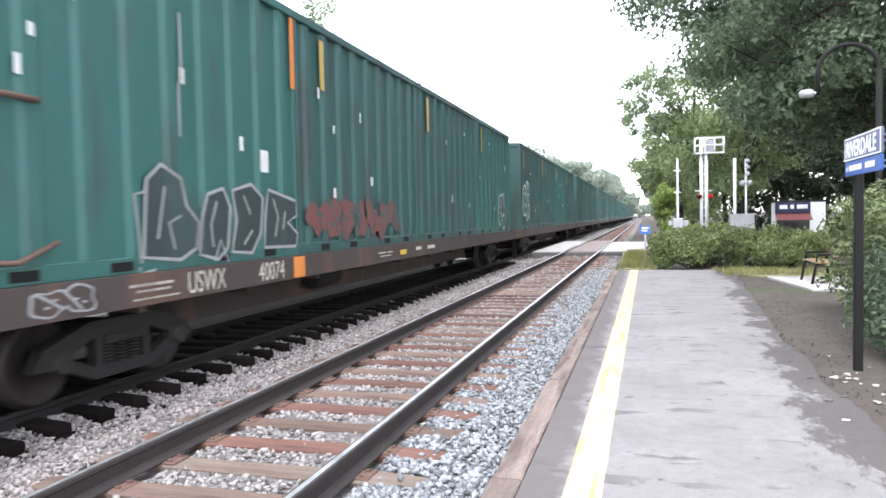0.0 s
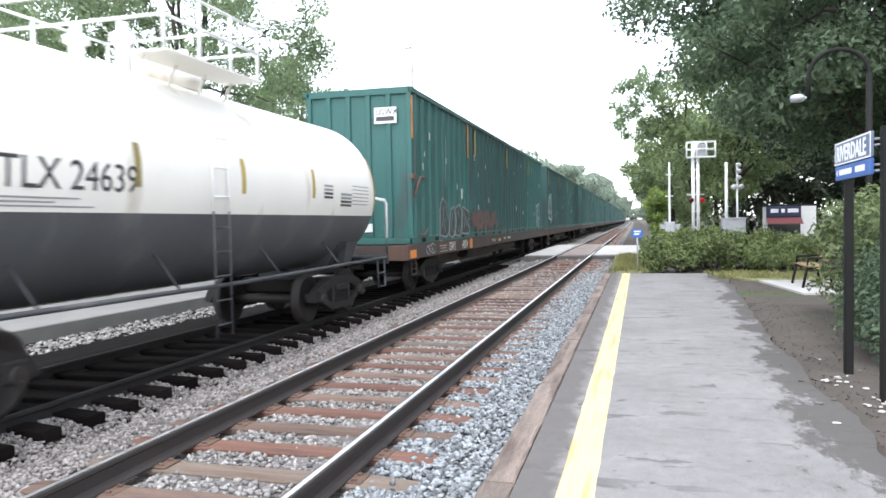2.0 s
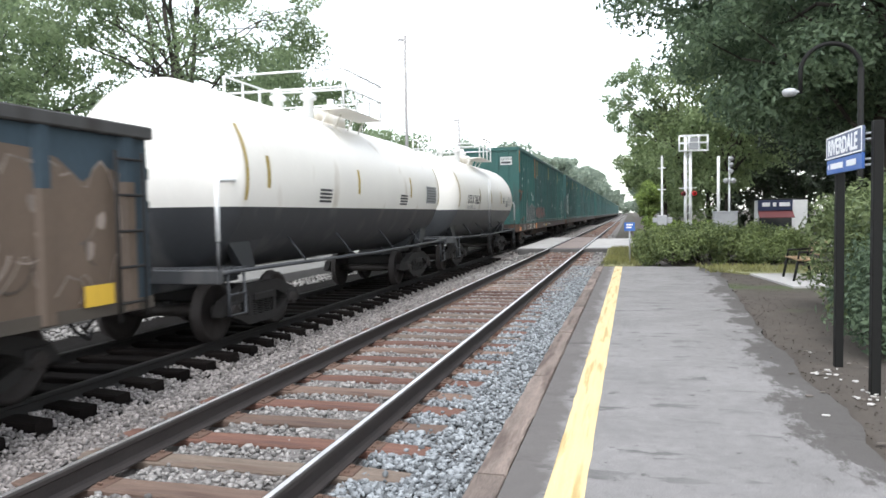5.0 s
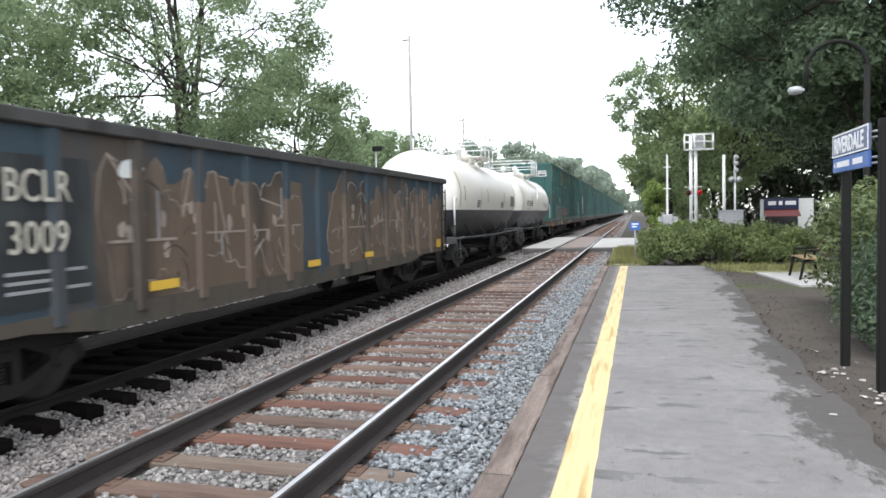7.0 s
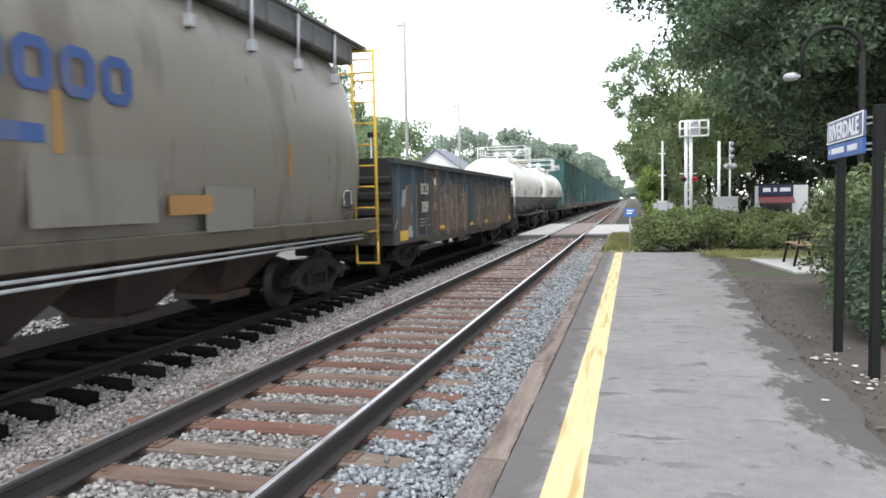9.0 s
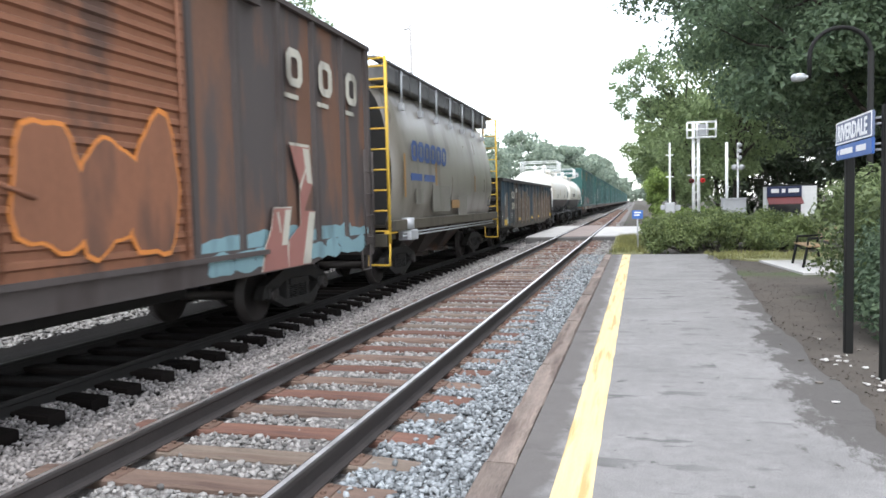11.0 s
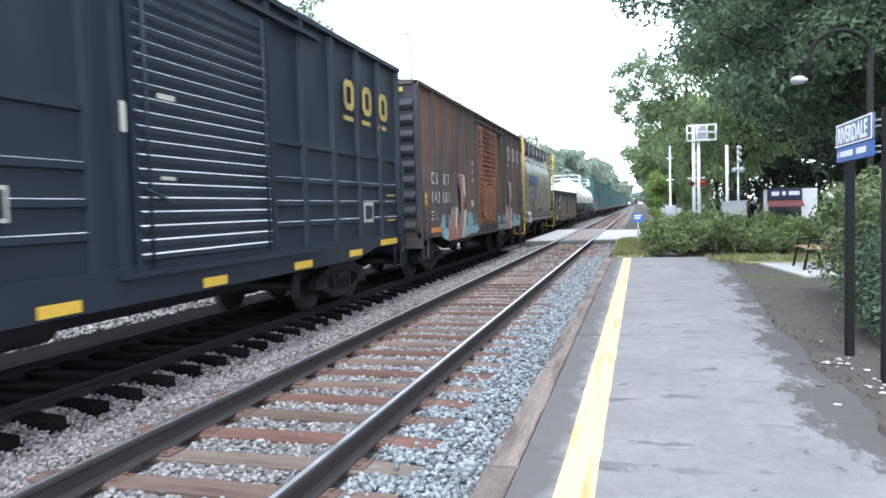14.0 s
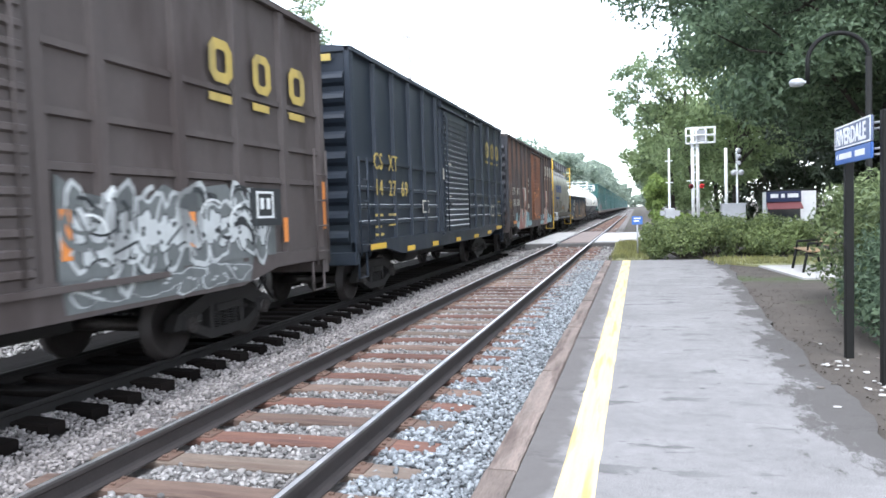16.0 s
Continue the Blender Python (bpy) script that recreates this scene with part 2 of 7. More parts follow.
def box(bm, x0, x1, y0, y1, z0, z1, bevel=0.0, mi=0, m=None):
    r = bmesh.ops.create_cube(bm, size=1.0)
    vs = r["verts"]
    for v in vs:
        v.co = Vector(((x0 + x1) / 2 + v.co.x * (x1 - x0), (y0 + y1) / 2 + v.co.y * (y1 - y0), (z0 + z1) / 2 + v.co.z * (z1 - z0)))
    fs = list({f for v in vs for f in v.link_faces})
    for f in fs:
        f.material_index = mi
    if m is not None:
        bmesh.ops.transform(bm, matrix=m, verts=vs)
    if bevel:
        es = list({e for v in vs for e in v.link_edges})
        bmesh.ops.bevel(bm, geom=es, offset=bevel, segments=1, affect="EDGES", profile=0.5)
    return bm


def rod(bm, a, b, r, seg=10, mi=0, r2=None):
    a, b = Vector(a), Vector(b)
    m = Matrix.Translation((a + b) / 2) @ (b - a).to_track_quat("Z", "Y").to_matrix().to_4x4()
    res = bmesh.ops.create_cone(bm, cap_ends=True, segments=seg, radius1=r, radius2=r if r2 is None else r2, depth=(b - a).length, matrix=m)
    for f in {f for v in res["verts"] for f in v.link_faces}:
        f.material_index = mi
        f.smooth = len(f.verts) == 4
    return bm


def pipe(bm, pts, r, seg=8, mi=0):
    """One bent tube along a line of points."""
    pts = [Vector(p) for p in pts]
    rings, side = [], None
    for i, p in enumerate(pts):
        d = (pts[min(i + 1, len(pts) - 1)] - pts[max(i - 1, 0)]).normalized()
        if side is None:
            side = d.orthogonal().normalized()
        side = (side - d * side.dot(d)).normalized()
        up = d.cross(side)
        k = 1.0
        if 0 < i < len(pts) - 1:
            k = 1 / max(0.6, math.cos((pts[i + 1] - p).angle(p - pts[i - 1]) / 2))
        rings.append([bm.verts.new(p + (side * math.cos(2 * math.pi * j / seg) + up * math.sin(2 * math.pi * j / seg)) * r * k) for j in range(seg)])
    fs = []
    for p, q in zip(rings, rings[1:]):
        for j in range(seg):
            f = bm.faces.new((p[j], p[(j + 1) % seg], q[(j + 1) % seg], q[j]))
            f.smooth = True
            fs.append(f)
    fs += [bm.faces.new(rings[0][::-1]), bm.faces.new(rings[-1])]
    for f in fs:
        f.material_index = mi
    bmesh.ops.recalc_face_normals(bm, faces=fs)
    return bm


def prism(bm, outline, y0, y1, mi=0, axis="y"):
    """An outline in x and z, drawn out along y (or, with axis x, an outline in y and z drawn out along x)."""
    def at(p, d):
        return (p[0], d, p[1]) if axis == "y" else (d, p[0], p[1])
    a = [bm.verts.new(at(p, y0)) for p in outline]
    b = [bm.verts.new(at(p, y1)) for p in outline]
    fs = [bm.faces.new(a), bm.faces.new(b[::-1])]
    for i in range(len(a)):
        j = (i + 1) % len(a)
        fs.append(bm.faces.new((a[j], a[i], b[i], b[j])))
    for f in fs:
        f.material_index = mi
    bmesh.ops.recalc_face_normals(bm, faces=fs)
    return bm


def lathe(bm, prof, seg=24, m=None, mi=0, smooth=True):
    """A profile of radius and height turned round z."""
    rings = []
    for r, z in prof:
        rings.append([bm.verts.new((r * math.cos(2 * math.pi * k / seg), r * math.sin(2 * math.pi * k / seg), z)) for k in range(seg)])
    fs = []
    for p, q in zip(rings, rings[1:]):
        for k in range(seg):
            j = (k + 1) % seg
            fs.append(bm.faces.new((p[k], p[j], q[j], q[k])))
    fs += [bm.faces.new(rings[0][::-1]), bm.faces.new(rings[-1])]
    for f in fs:
        f.material_index, f.smooth = mi, smooth and len(f.verts) == 4
    if m is not None:
        bmesh.ops.transform(bm, matrix=m, verts=[v for r in rings for v in r])
    return bm


def mesh_from(name, verts, faces, material, parent=None, smooth=False):
    me = bpy.data.meshes.new(name)
    me.from_pydata(verts, [], faces)
    me.materials.append(material)
    if smooth:
        me.polygons.foreach_set("use_smooth", [True] * len(me.polygons))
    ob = new(name, me)
    if parent:
        ob.parent = parent
    return ob


def lettering(name, text, size, material, parent, m, label="", thick=0.004, bold=0.0):
    """Letters of the built-in font as a thin raised mesh; m: the pose of the text's left foot."""
    cu = bpy.data.curves.new(name, "FONT")
    cu.body, cu.size, cu.extrude, cu.offset, cu.resolution_u = text, size, thick, bold, 3
    tmp = bpy.data.objects.new(name, cu)
    me = bpy.data.meshes.new_from_object(tmp)
    bpy.data.objects.remove(tmp)
    bpy.data.curves.remove(cu)
    me.materials.append(material)
    ob = new(name, me)
    ob.parent, ob.matrix_basis = parent, m
    if label:
        ob["label"] = label
    return ob


NB = bmesh.new

# ---- the ground and the two tracks ----
NEAR, FAR = -2.72, -6.40      # centre lines of the near track and of the train's track
ZF = -0.15                    # railhead of the train's track; the near railhead is at 0
stations = [(-600, -0.4), (-60, -0.35), (-20, -0.35), (-12, -0.55), (-8.9, -0.5), (-8.0, -0.45), (-5.0, -0.56), (-4.3, -0.36), (-0.95, -0.27),
            (-0.6, -0.22), (1.2, -0.22), (1.62, -0.05), (2.2, -0.03), (4.5, -0.01), (12, 0.0), (60, 0.0), (600, 0.0)]
rows_y = [-120, -20, 0, 5, 10, 15, 20, 26, 33, 60, 120, 300, 2200]
gv = [(x, y, z) for y in rows_y for x, z in stations]
ns = len(stations)
gf = [(j * ns + i, j * ns + i + 1, (j + 1) * ns + i + 1, (j + 1) * ns + i) for j in range(len(rows_y) - 1) for i in range(ns - 1)]
tagged(mesh_from("ground", gv, gf, M["dirt"], smooth=True), "brown dirt ground with sparse weeds beside the tracks", "ground", kind="structure")


def strip(name, x0, x1, y0, y1, z, cells, material, amp, label, category, kind="structure"):
    """A bed of loose stone as an uneven sheet."""
    nx, ny = cells
    vs = []
    for j in range(ny + 1):
        for i in range(nx + 1):
            x, y = x0 + (x1 - x0) * i / nx, y0 + (y1 - y0) * (j / ny) ** 2
            edge = min(1, min(i, nx - i) / 1.5)
            vs.append((x, y, z(x) + amp * (noise.noise((x * 2.3, y * 2.3, 3))) * edge))
    fs = [(j * (nx + 1) + i, j * (nx + 1) + i + 1, (j + 1) * (nx + 1) + i + 1, (j + 1) * (nx + 1) + i) for j in range(ny) for i in range(nx)]
    return tagged(mesh_from(name, vs, fs, material, smooth=True), label, category, kind=kind)


def bed_near(x):
    slope = 0.26 * max(0, NEAR - 1.55 - x)
    return -0.212 - 0.03 * max(0, abs(x - NEAR) - 1.2) - slope - (0.03 if abs(abs(x - NEAR) - 0.75) < 0.15 else 0)


def bed_far(x):
    return -0.325 - 0.2 * max(0, x + 5.55) - 0.06 * max(0, -8.0 - x)


strip("ballast_bed", -5.05, -0.93, -8, 420, bed_near, (40, 260), M["gravel_bed"], 0.03, "grey crushed stone ballast under the near track", "ballast")
# this bed carries the shadow of the train as base colour
strip("ballast_bed", -10.6, -4.85, -8, 420, bed_far, (30, 200), M["shaded_bed"], 0.03, "ballast under the train, coloured near-black for shade", "ballast")

# loose stones
ico = NB()
bmesh.ops.create_icosphere(ico, subdivisions=1, radius=1.0)
IV = np.array([v.co[:] for v in ico.verts])
IF = np.array([[v.index for v in f.verts] for f in ico.faces])
ico.free()


def stones(name, count, x0, x1, y0, y1, zf, size, material, label, power=1.7, seed=1, keep=None):
    rng = np.random.default_rng(seed)
    x = rng.uniform(x0, x1, count)
    y = y0 + (y1 - y0) * rng.uniform(0, 1, count) ** power
    if keep is not None:
        ok = keep(x, y, rng)
        x, y = x[ok], y[ok]
    n = len(x)
    z = np.array([zf(a) for a in x]) + rng.uniform(-0.012, 0.02, n)
    r = size * rng.uniform(0.55, 1.25, n)
    sh = r[:, None, None] * rng.uniform(0.6, 1.2, (n, 1, 3)) * rng.uniform(0.5, 1.4, (n, len(IV), 1))
    a = rng.uniform(0, 6.283, n)
    v = IV[None] * sh
    vx = v[..., 0] * np.cos(a)[:, None] - v[..., 1] * np.sin(a)[:, None]
    vy = v[..., 0] * np.sin(a)[:, None] + v[..., 1] * np.cos(a)[:, None]
    v = np.stack([vx + x[:, None], vy + y[:, None], v[..., 2] * 0.75 + z[:, None]], -1).reshape(-1, 3)
    f = (IF[None] + (np.arange(n) * len(IV))[:, None, None]).reshape(-1, 3)
    me = bpy.data.meshes.new(name)
    me.vertices.add(len(v))
    me.vertices.foreach_set("co", v.ravel())
    me.loops.add(f.size)
    me.loops.foreach_set("vertex_index", f.ravel().astype(np.int32))
    me.polygons.add(len(f))
    me.polygons.foreach_set("loop_start", np.arange(0, f.size, 3, dtype=np.int32))
    me.update(calc_edges=True)
    me.materials.append(material)
    return tagged(new(name, me), label, "ballast", kind="stuff")


PITCH, TIE0, FAR_TIE0 = 0.545, 4.54 - 5 * 0.545, 4.9 - 6 * 0.545


def clear_of_ties(x, y, rng):
    on = np.abs((y - TIE0) / PITCH - np.round((y - TIE0) / PITCH)) * PITCH < 0.13
    under = np.abs(x - NEAR) < 1.27
    rails = np.abs(np.abs(x - NEAR) - 0.75) < 0.09
    return ~(on & under & (rng.uniform(0, 1, len(x)) > 0.04)) & ~rails


stones("ballast_stones", 32000, -3.75, -1.75, 2.2, 24, bed_near, 0.025, M["stone"], "pale grey crushed stones between the ties", seed=2, keep=clear_of_ties)
stones("ballast_stones", 18000, -4.95, -3.75, 2.2, 24, bed_near, 0.026, M["dirty_stone"], "dusty grey crushed stones between the two tracks", seed=12, keep=clear_of_ties)
stones("ballast_stones", 22000, -1.85, -0.92, 2.2, 24, lambda x: bed_near(x) + 0.02, 0.025, M["blue_stone"], "clean bluish grey crushed stones on the shoulder", seed=6, keep=clear_of_ties)
stones("ballast_stones", 4500, -4.75, -0.95, 20, 60, bed_near, 0.06, M["stone"], "pale grey crushed stones between the ties", seed=3, keep=clear_of_ties)


def clear_of_far_ties(x, y, rng):
    on = np.abs((y - FAR_TIE0) / PITCH - np.round((y - FAR_TIE0) / PITCH)) * PITCH < 0.135
    return ~(on & (x < FAR + 1.26)) & (rng.uniform(0, 1, len(x)) < np.clip((x + 5.8) / 0.25, 0, 1))


stones("ballast_stones", 26000, -5.8, -4.75, 3, 32, lambda x: -0.315 - 0.17 * max(0, x + 5.55), 0.027, M["dirty_stone"], "brown dusty stones beside the dark ties", seed=4, keep=clear_of_far_ties)
stones("ballast_stones", 7000, -6.0, -4.6, 30, 110, lambda x: -0.30 - 0.10 * max(0, x + 5.55), 0.075, M["dirty_stone"], "brown dusty stones beside the dark ties", seed=14)
stones("ballast_stones", 6500, -10.5, -9.0, 4, 60, lambda x: -0.345 + 0.06 * (x + 8.3), 0.045, M["stone"], "dusty grey crushed stones beyond the train", seed=5)


def rail_outline(x, top):
    half = [(0.036, 0.0), (0.036, -0.03), (0.012, -0.048), (0.010, -0.13), (0.03, -0.148), (0.07, -0.158), (0.07, -0.17)]
    half = [(0.019, 0.0045), (0.030, 0.0015), (0.0355, -0.006)] + half[1:]
    return [(x + a, top + z - 0.004) for a, z in half] + [(x - a, top + z - 0.004) for a, z in half[::-1]]


def tie_mesh(seed, length, width=0.225, h=0.17):
    rng = random.Random(seed)
    bm = NB()
    n = 9
    prof = []
    for i in range(n):
        x = -length / 2 + length * i / (n - 1)
        w = width / 2 + rng.uniform(-0.008, 0.008)
        t = rng.uniform(-0.008, 0.004) - (0.012 if i in (0, n - 1) else 0)
        b = 0.014
        prof.append([bm.verts.new((x, s * y, z)) for s, y, z in ((-1, w, -h), (-1, w, t - b), (-1, w - b, t), (1, w - b, t), (1, w, t - b), (1, w, -h))])
    for p, q in zip(prof, prof[1:]):
        for k in range(5):
            bm.faces.new((p[k], p[k + 1], q[k + 1], q[k]))
    bm.faces.new(prof[0])
    bm.faces.new(prof[-1][::-1])
    bmesh.ops.recalc_face_normals(bm, faces=bm.faces[:])
    me = bpy.data.meshes.new("tie")
    bm.to_mesh(me)
    bm.free()
    return me


def plate_mesh():
    bm = NB()
    box(bm, -0.17, 0.17, -0.095, 0.095, 0, 0.016, 0.004)
    for sx in (-0.11, 0.11):
        for sy in (-0.055, 0.055):
            box(bm, sx - 0.018, sx + 0.018, sy - 0.012, sy + 0.012, 0.014, 0.034, 0.004)
    me = bpy.data.meshes.new("tie_plate")
    bm.to_mesh(me)
    bm.free()
    me.materials.append(M["rust_steel"])
    return me


def track(name, cx, top, tie_mat, label, count, start, plates, tie_len, seed, side, head, worn, drop=0.178):
    tr = thing(name, label, "railway track", kind="structure")
    for s in (-0.7535, 0.7535):
        bm = NB()
        prism(bm, rail_outline(cx + s, top), -30, 900)
        for f in bm.faces:
            f.material_index = (1 if f.normal.z > 0.995 else 2 if f.normal.z > 0.4 else 0) if f.calc_center_median().z > top - 0.02 else 0
        part("rail", bm, [side, head, worn], tr, "brown steel rail with a bright worn top")
    variants = [tie_mesh(seed + i, tie_len) for i in range(6)]
    for i, me in enumerate(variants):
        me.materials.append(tie_mat[i % len(tie_mat)])
    pl = plate_mesh()
    rng = random.Random(seed)
    for i in range(count):
        kinds = (0, 2, 3, 5) if i % 2 else (1, 4)
        t = new("tie", variants[rng.choice(kinds) if rng.random() < 0.75 else rng.randrange(6)])
        t.parent = tr
        t.matrix_basis = pose(cx + rng.uniform(-0.03, 0.03), start + i * PITCH + rng.uniform(-0.015, 0.015), top - drop + rng.uniform(-0.006, 0.004), 0, 0, rng.uniform(-0.8, 0.8))
        if i < plates:
            for s in (-0.7535, 0.7535):
                p = new("tie_plate", pl)
                p.parent = t
                p.matrix_basis = t.matrix_basis.inverted() @ pose(cx + s, t.matrix_basis.translation.y, top - 0.186)
    return tr


track("track", NEAR, 0.0, (M["tie"], M["red_tie"], M["tan_tie"]), "single track with worn brown wooden ties and steel rails", 270, TIE0 - 20 * PITCH, 62, 2.6, 11, M["rail_side"], M["rail_head"], M["rail_worn"])
# ties and rails near-black: train shade painted into the materials
track("track", FAR, ZF, (M["shaded_tie"],), "track under the passing train, coloured near-black for shade", 140, FAR_TIE0 - 20 * PITCH, 0, 2.4, 31, M["truck_steel"], M["truck_steel"], M["truck_steel"], 0.11)

# ---- platform ----
random.seed(5)
edge = []
y = -9.0
while y < 21.4:
    base = 1.57 + 0.016 * max(0, y - 5) + (0.045 * max(0, y - 10))
    edge.append((base + 0.10 * noise.noise((0, y * 0.9, 0)) + 0.05 * noise.noise((0, y * 3.1, 7)), y))
    y += 0.22
bm = NB()
out = [(-0.71, 21.45), (-0.71, -9.0)] + edge + [(2.55, 21.42)]
top = [bm.verts.new((px_, py_, 0.0)) for px_, py_ in out]
bot = [bm.verts.new((px_, py_, -0.25)) for px_, py_ in out]
bm.faces.new(top)
for i in range(len(out)):
    j = (i + 1) % len(out)
    bm.faces.new((top[i], bot[i], bot[j], top[j]))
bmesh.ops.recalc_face_normals(bm, faces=bm.faces[:])
platform = tagged(part("platform", bm, M["platform_asphalt"]), "worn grey asphalt platform with dark damp patches", "platform", kind="structure")

bm = NB()
vs = []
for k in range(130):
    y = -9 + 30.4 * k / 129
    w = 0.012 * noise.noise((y * 5, 0, 1)), 0.012 * noise.noise((y * 5, 0, 9))
    c = -0.365 + 0.0035 * y
    vs.append([bm.verts.new((c - 0.105 + w[0], y, 0.004)), bm.verts.new((c + 0.107 + w[1], y, 0.004))])
for a, b in zip(vs, vs[1:]):
    bm.faces.new((a[0], a[1], b[1], b[0]))
tagged(part("yellow_line", bm, M["yellow_line"]), "worn yellow safety line painted along the platform edge", "line", kind="structure")

edging = thing("platform_edge", "weathered timber beams along the platform edge", "edging", kind="structure")
rng = random.Random(8)
ends = [-9.0, -6.4, -3.9, -1.2, 1.55, 4.2, 6.9, 9.5, 12.2, 14.8, 17.4, 19.6, 21.4]
for a, b in zip(ends, ends[1:]):
    bm = NB()
    n = 14
    prof = []
    for i in range(n + 1):
        y = a + 0.008 + (b - a - 0.016) * i / n
        q = [rng.uniform(-0.007, 0.007) for _ in range(4)]
        prof.append([bm.verts.new(p) for p in ((-0.91 + q[0], y, -0.24), (-0.91 + q[0], y, -0.012 + q[1]), (-0.895 + q[0], y, 0.004 + q[1]),
                                               (-0.735 + q[2], y, 0.006 + q[3]), (-0.722 + q[2], y, -0.008), (-0.722, y, -0.24))])
    for p, q in zip(prof, prof[1:]):
        for k in range(5):
            bm.faces.new((p[k], p[k + 1], q[k + 1], q[k]))
    bm.faces.new(prof[0])
    bm.faces.new(prof[-1][::-1])
    bmesh.ops.recalc_face_normals(bm, faces=bm.faces[:])
    part("timber", bm, M["timber"], edging)
bm = NB()
box(bm, -13.5, -10.6, -20, 31, -0.6, -0.20, 0.02)
tagged(part("far_platform", bm, M["pale_slab"]), "low pale concrete platform beyond the train", "platform", kind="structure")

# ---- level crossing ----
bm = NB()
box(bm, -40, -8.1, 33.2, 47.5, -0.4, ZF + 0.0, 0.01)
box(bm, -5.0, -3.62, 33.2, 47.5, -0.3, -0.02, 0.01)
box(bm, -1.88, 60, 33.2, 44.5, -0.3, -0.004, 0.01)
tagged(part("road", bm, M["concrete"]), "pale concrete road across the tracks", "road", kind="structure")
for k in range(4):
    bm = NB()
    box(bm, -3.36, -2.07, 33.2 + 3.6 * k, 36.77 + 3.6 * k, -0.3, -0.006 - 0.004 * (k % 2), 0.01)
    tagged(part("crossing_panel", bm, M["crossing_deck"]), "brown worn panel between the rails of the crossing", "paving", kind="structure")
bm = NB()
box(bm, -4.9, -0.4, 32.6, 33.15, -0.3, -0.03, 0.02)
tagged(part("crossing_edge", bm, M["old_asphalt"]), "dark rubber edge of the level crossing", "edging", kind="structure")
bm = NB()
prism(bm, [(-0.72, 21.5), (0.12, 21.5), (0.35, 32.5), (-0.9, 32.5)], -0.2, 0.02)
for v in bm.verts:
    v.co = Vector((v.co.x, v.co.z, v.co.y))
bmesh.ops.recalc_face_normals(bm, faces=bm.faces[:])
tagged(part("grass_verge", bm, M["grass"]), "yellow-green grass patch at the end of the platform", "grass", kind="structure")

bm = NB()
prism(bm, [(1.9, 21.6), (2.1, 20.2), (2.75, 19.1), (5.6, 19.2), (5.6, 21.8)], -0.2, 0.012)
for v in bm.verts:
    v.co = Vector((v.co.x, v.co.z, v.co.y))
bmesh.ops.recalc_face_normals(bm, faces=bm.faces[:])
tagged(part("grass_verge", bm, M["grass"]), "thin dry grass between the platform and the bench pad", "grass", kind="structure")


def blades(name, count, x0, x1, y0, y1, h, z, label, seed):
    """Thin upright grass blades in loose tufts."""
    g = random.Random(seed)
    vs, fs = [], []
    tufts = [(g.uniform(x0, x1), g.uniform(y0, y1)) for _ in range(count // 9)]
    for i in range(count):
        cx, cy = tufts[i % len(tufts)]
        x, y, a = cx + g.gauss(0, 0.06), cy + g.gauss(0, 0.06), g.uniform(0, 6.28)
        hh, w = h * g.uniform(0.4, 1.2), 0.006 + 0.006 * g.random()
        dx, dy = math.cos(a), math.sin(a)
        k = len(vs)
        vs += [(x - dy * w, y + dx * w, z), (x + dy * w, y - dx * w, z), (x + dx * hh * 0.4, y + dy * hh * 0.4, z + hh)]
        fs.append((k, k + 1, k + 2))
    tagged(mesh_from(name, vs, fs, M["blade"]), label, "grass", kind="stuff")


M["blade"] = leafy("blade", (0.19, 0.21, 0.09), 0.4, 0.3)
blades("grass_tufts", 5000, -0.7, 0.25, 21.5, 32, 0.16, 0.01, "yellow-green grass tufts at the platform end", 31)
blades("grass_tufts", 2200, 1.9, 4.4, 19.4, 21.7, 0.12, 0.0, "sparse grass beside the bench pad", 32)
bm = NB()
ck = [(-0.2 + 0.1 * i, 14.6 + 0.09 * noise.noise((i * 0.7, 2, 5))) for i in range(20)]
for (xa, ya), (xb, yb) in zip(ck, ck[1:]):
    w = 0.022
    bm.faces.new([bm.verts.new(p) for p in ((xa, ya - w, 0.003), (xb, yb - w, 0.003), (xb, yb + w, 0.003), (xa, ya + w, 0.003))])
tagged(part("crack_seal", bm, M["old_asphalt"]), "dark sealed crack across the platform", "crack", kind="structure")

# ---- the freight train: paints ----
def paint(name, base, grime, amt, rough=0.55, var=0.14, scale=1.6, metal=0.0, ss=1.6, spec=0.4):
    return mat(name, base, rough, metal, spec=spec, var=var, scale=scale, fine=40, bump=0.12, stain=grime, stain_amt=amt, stain_scale=ss, stretch=(1, 1, 0.28))


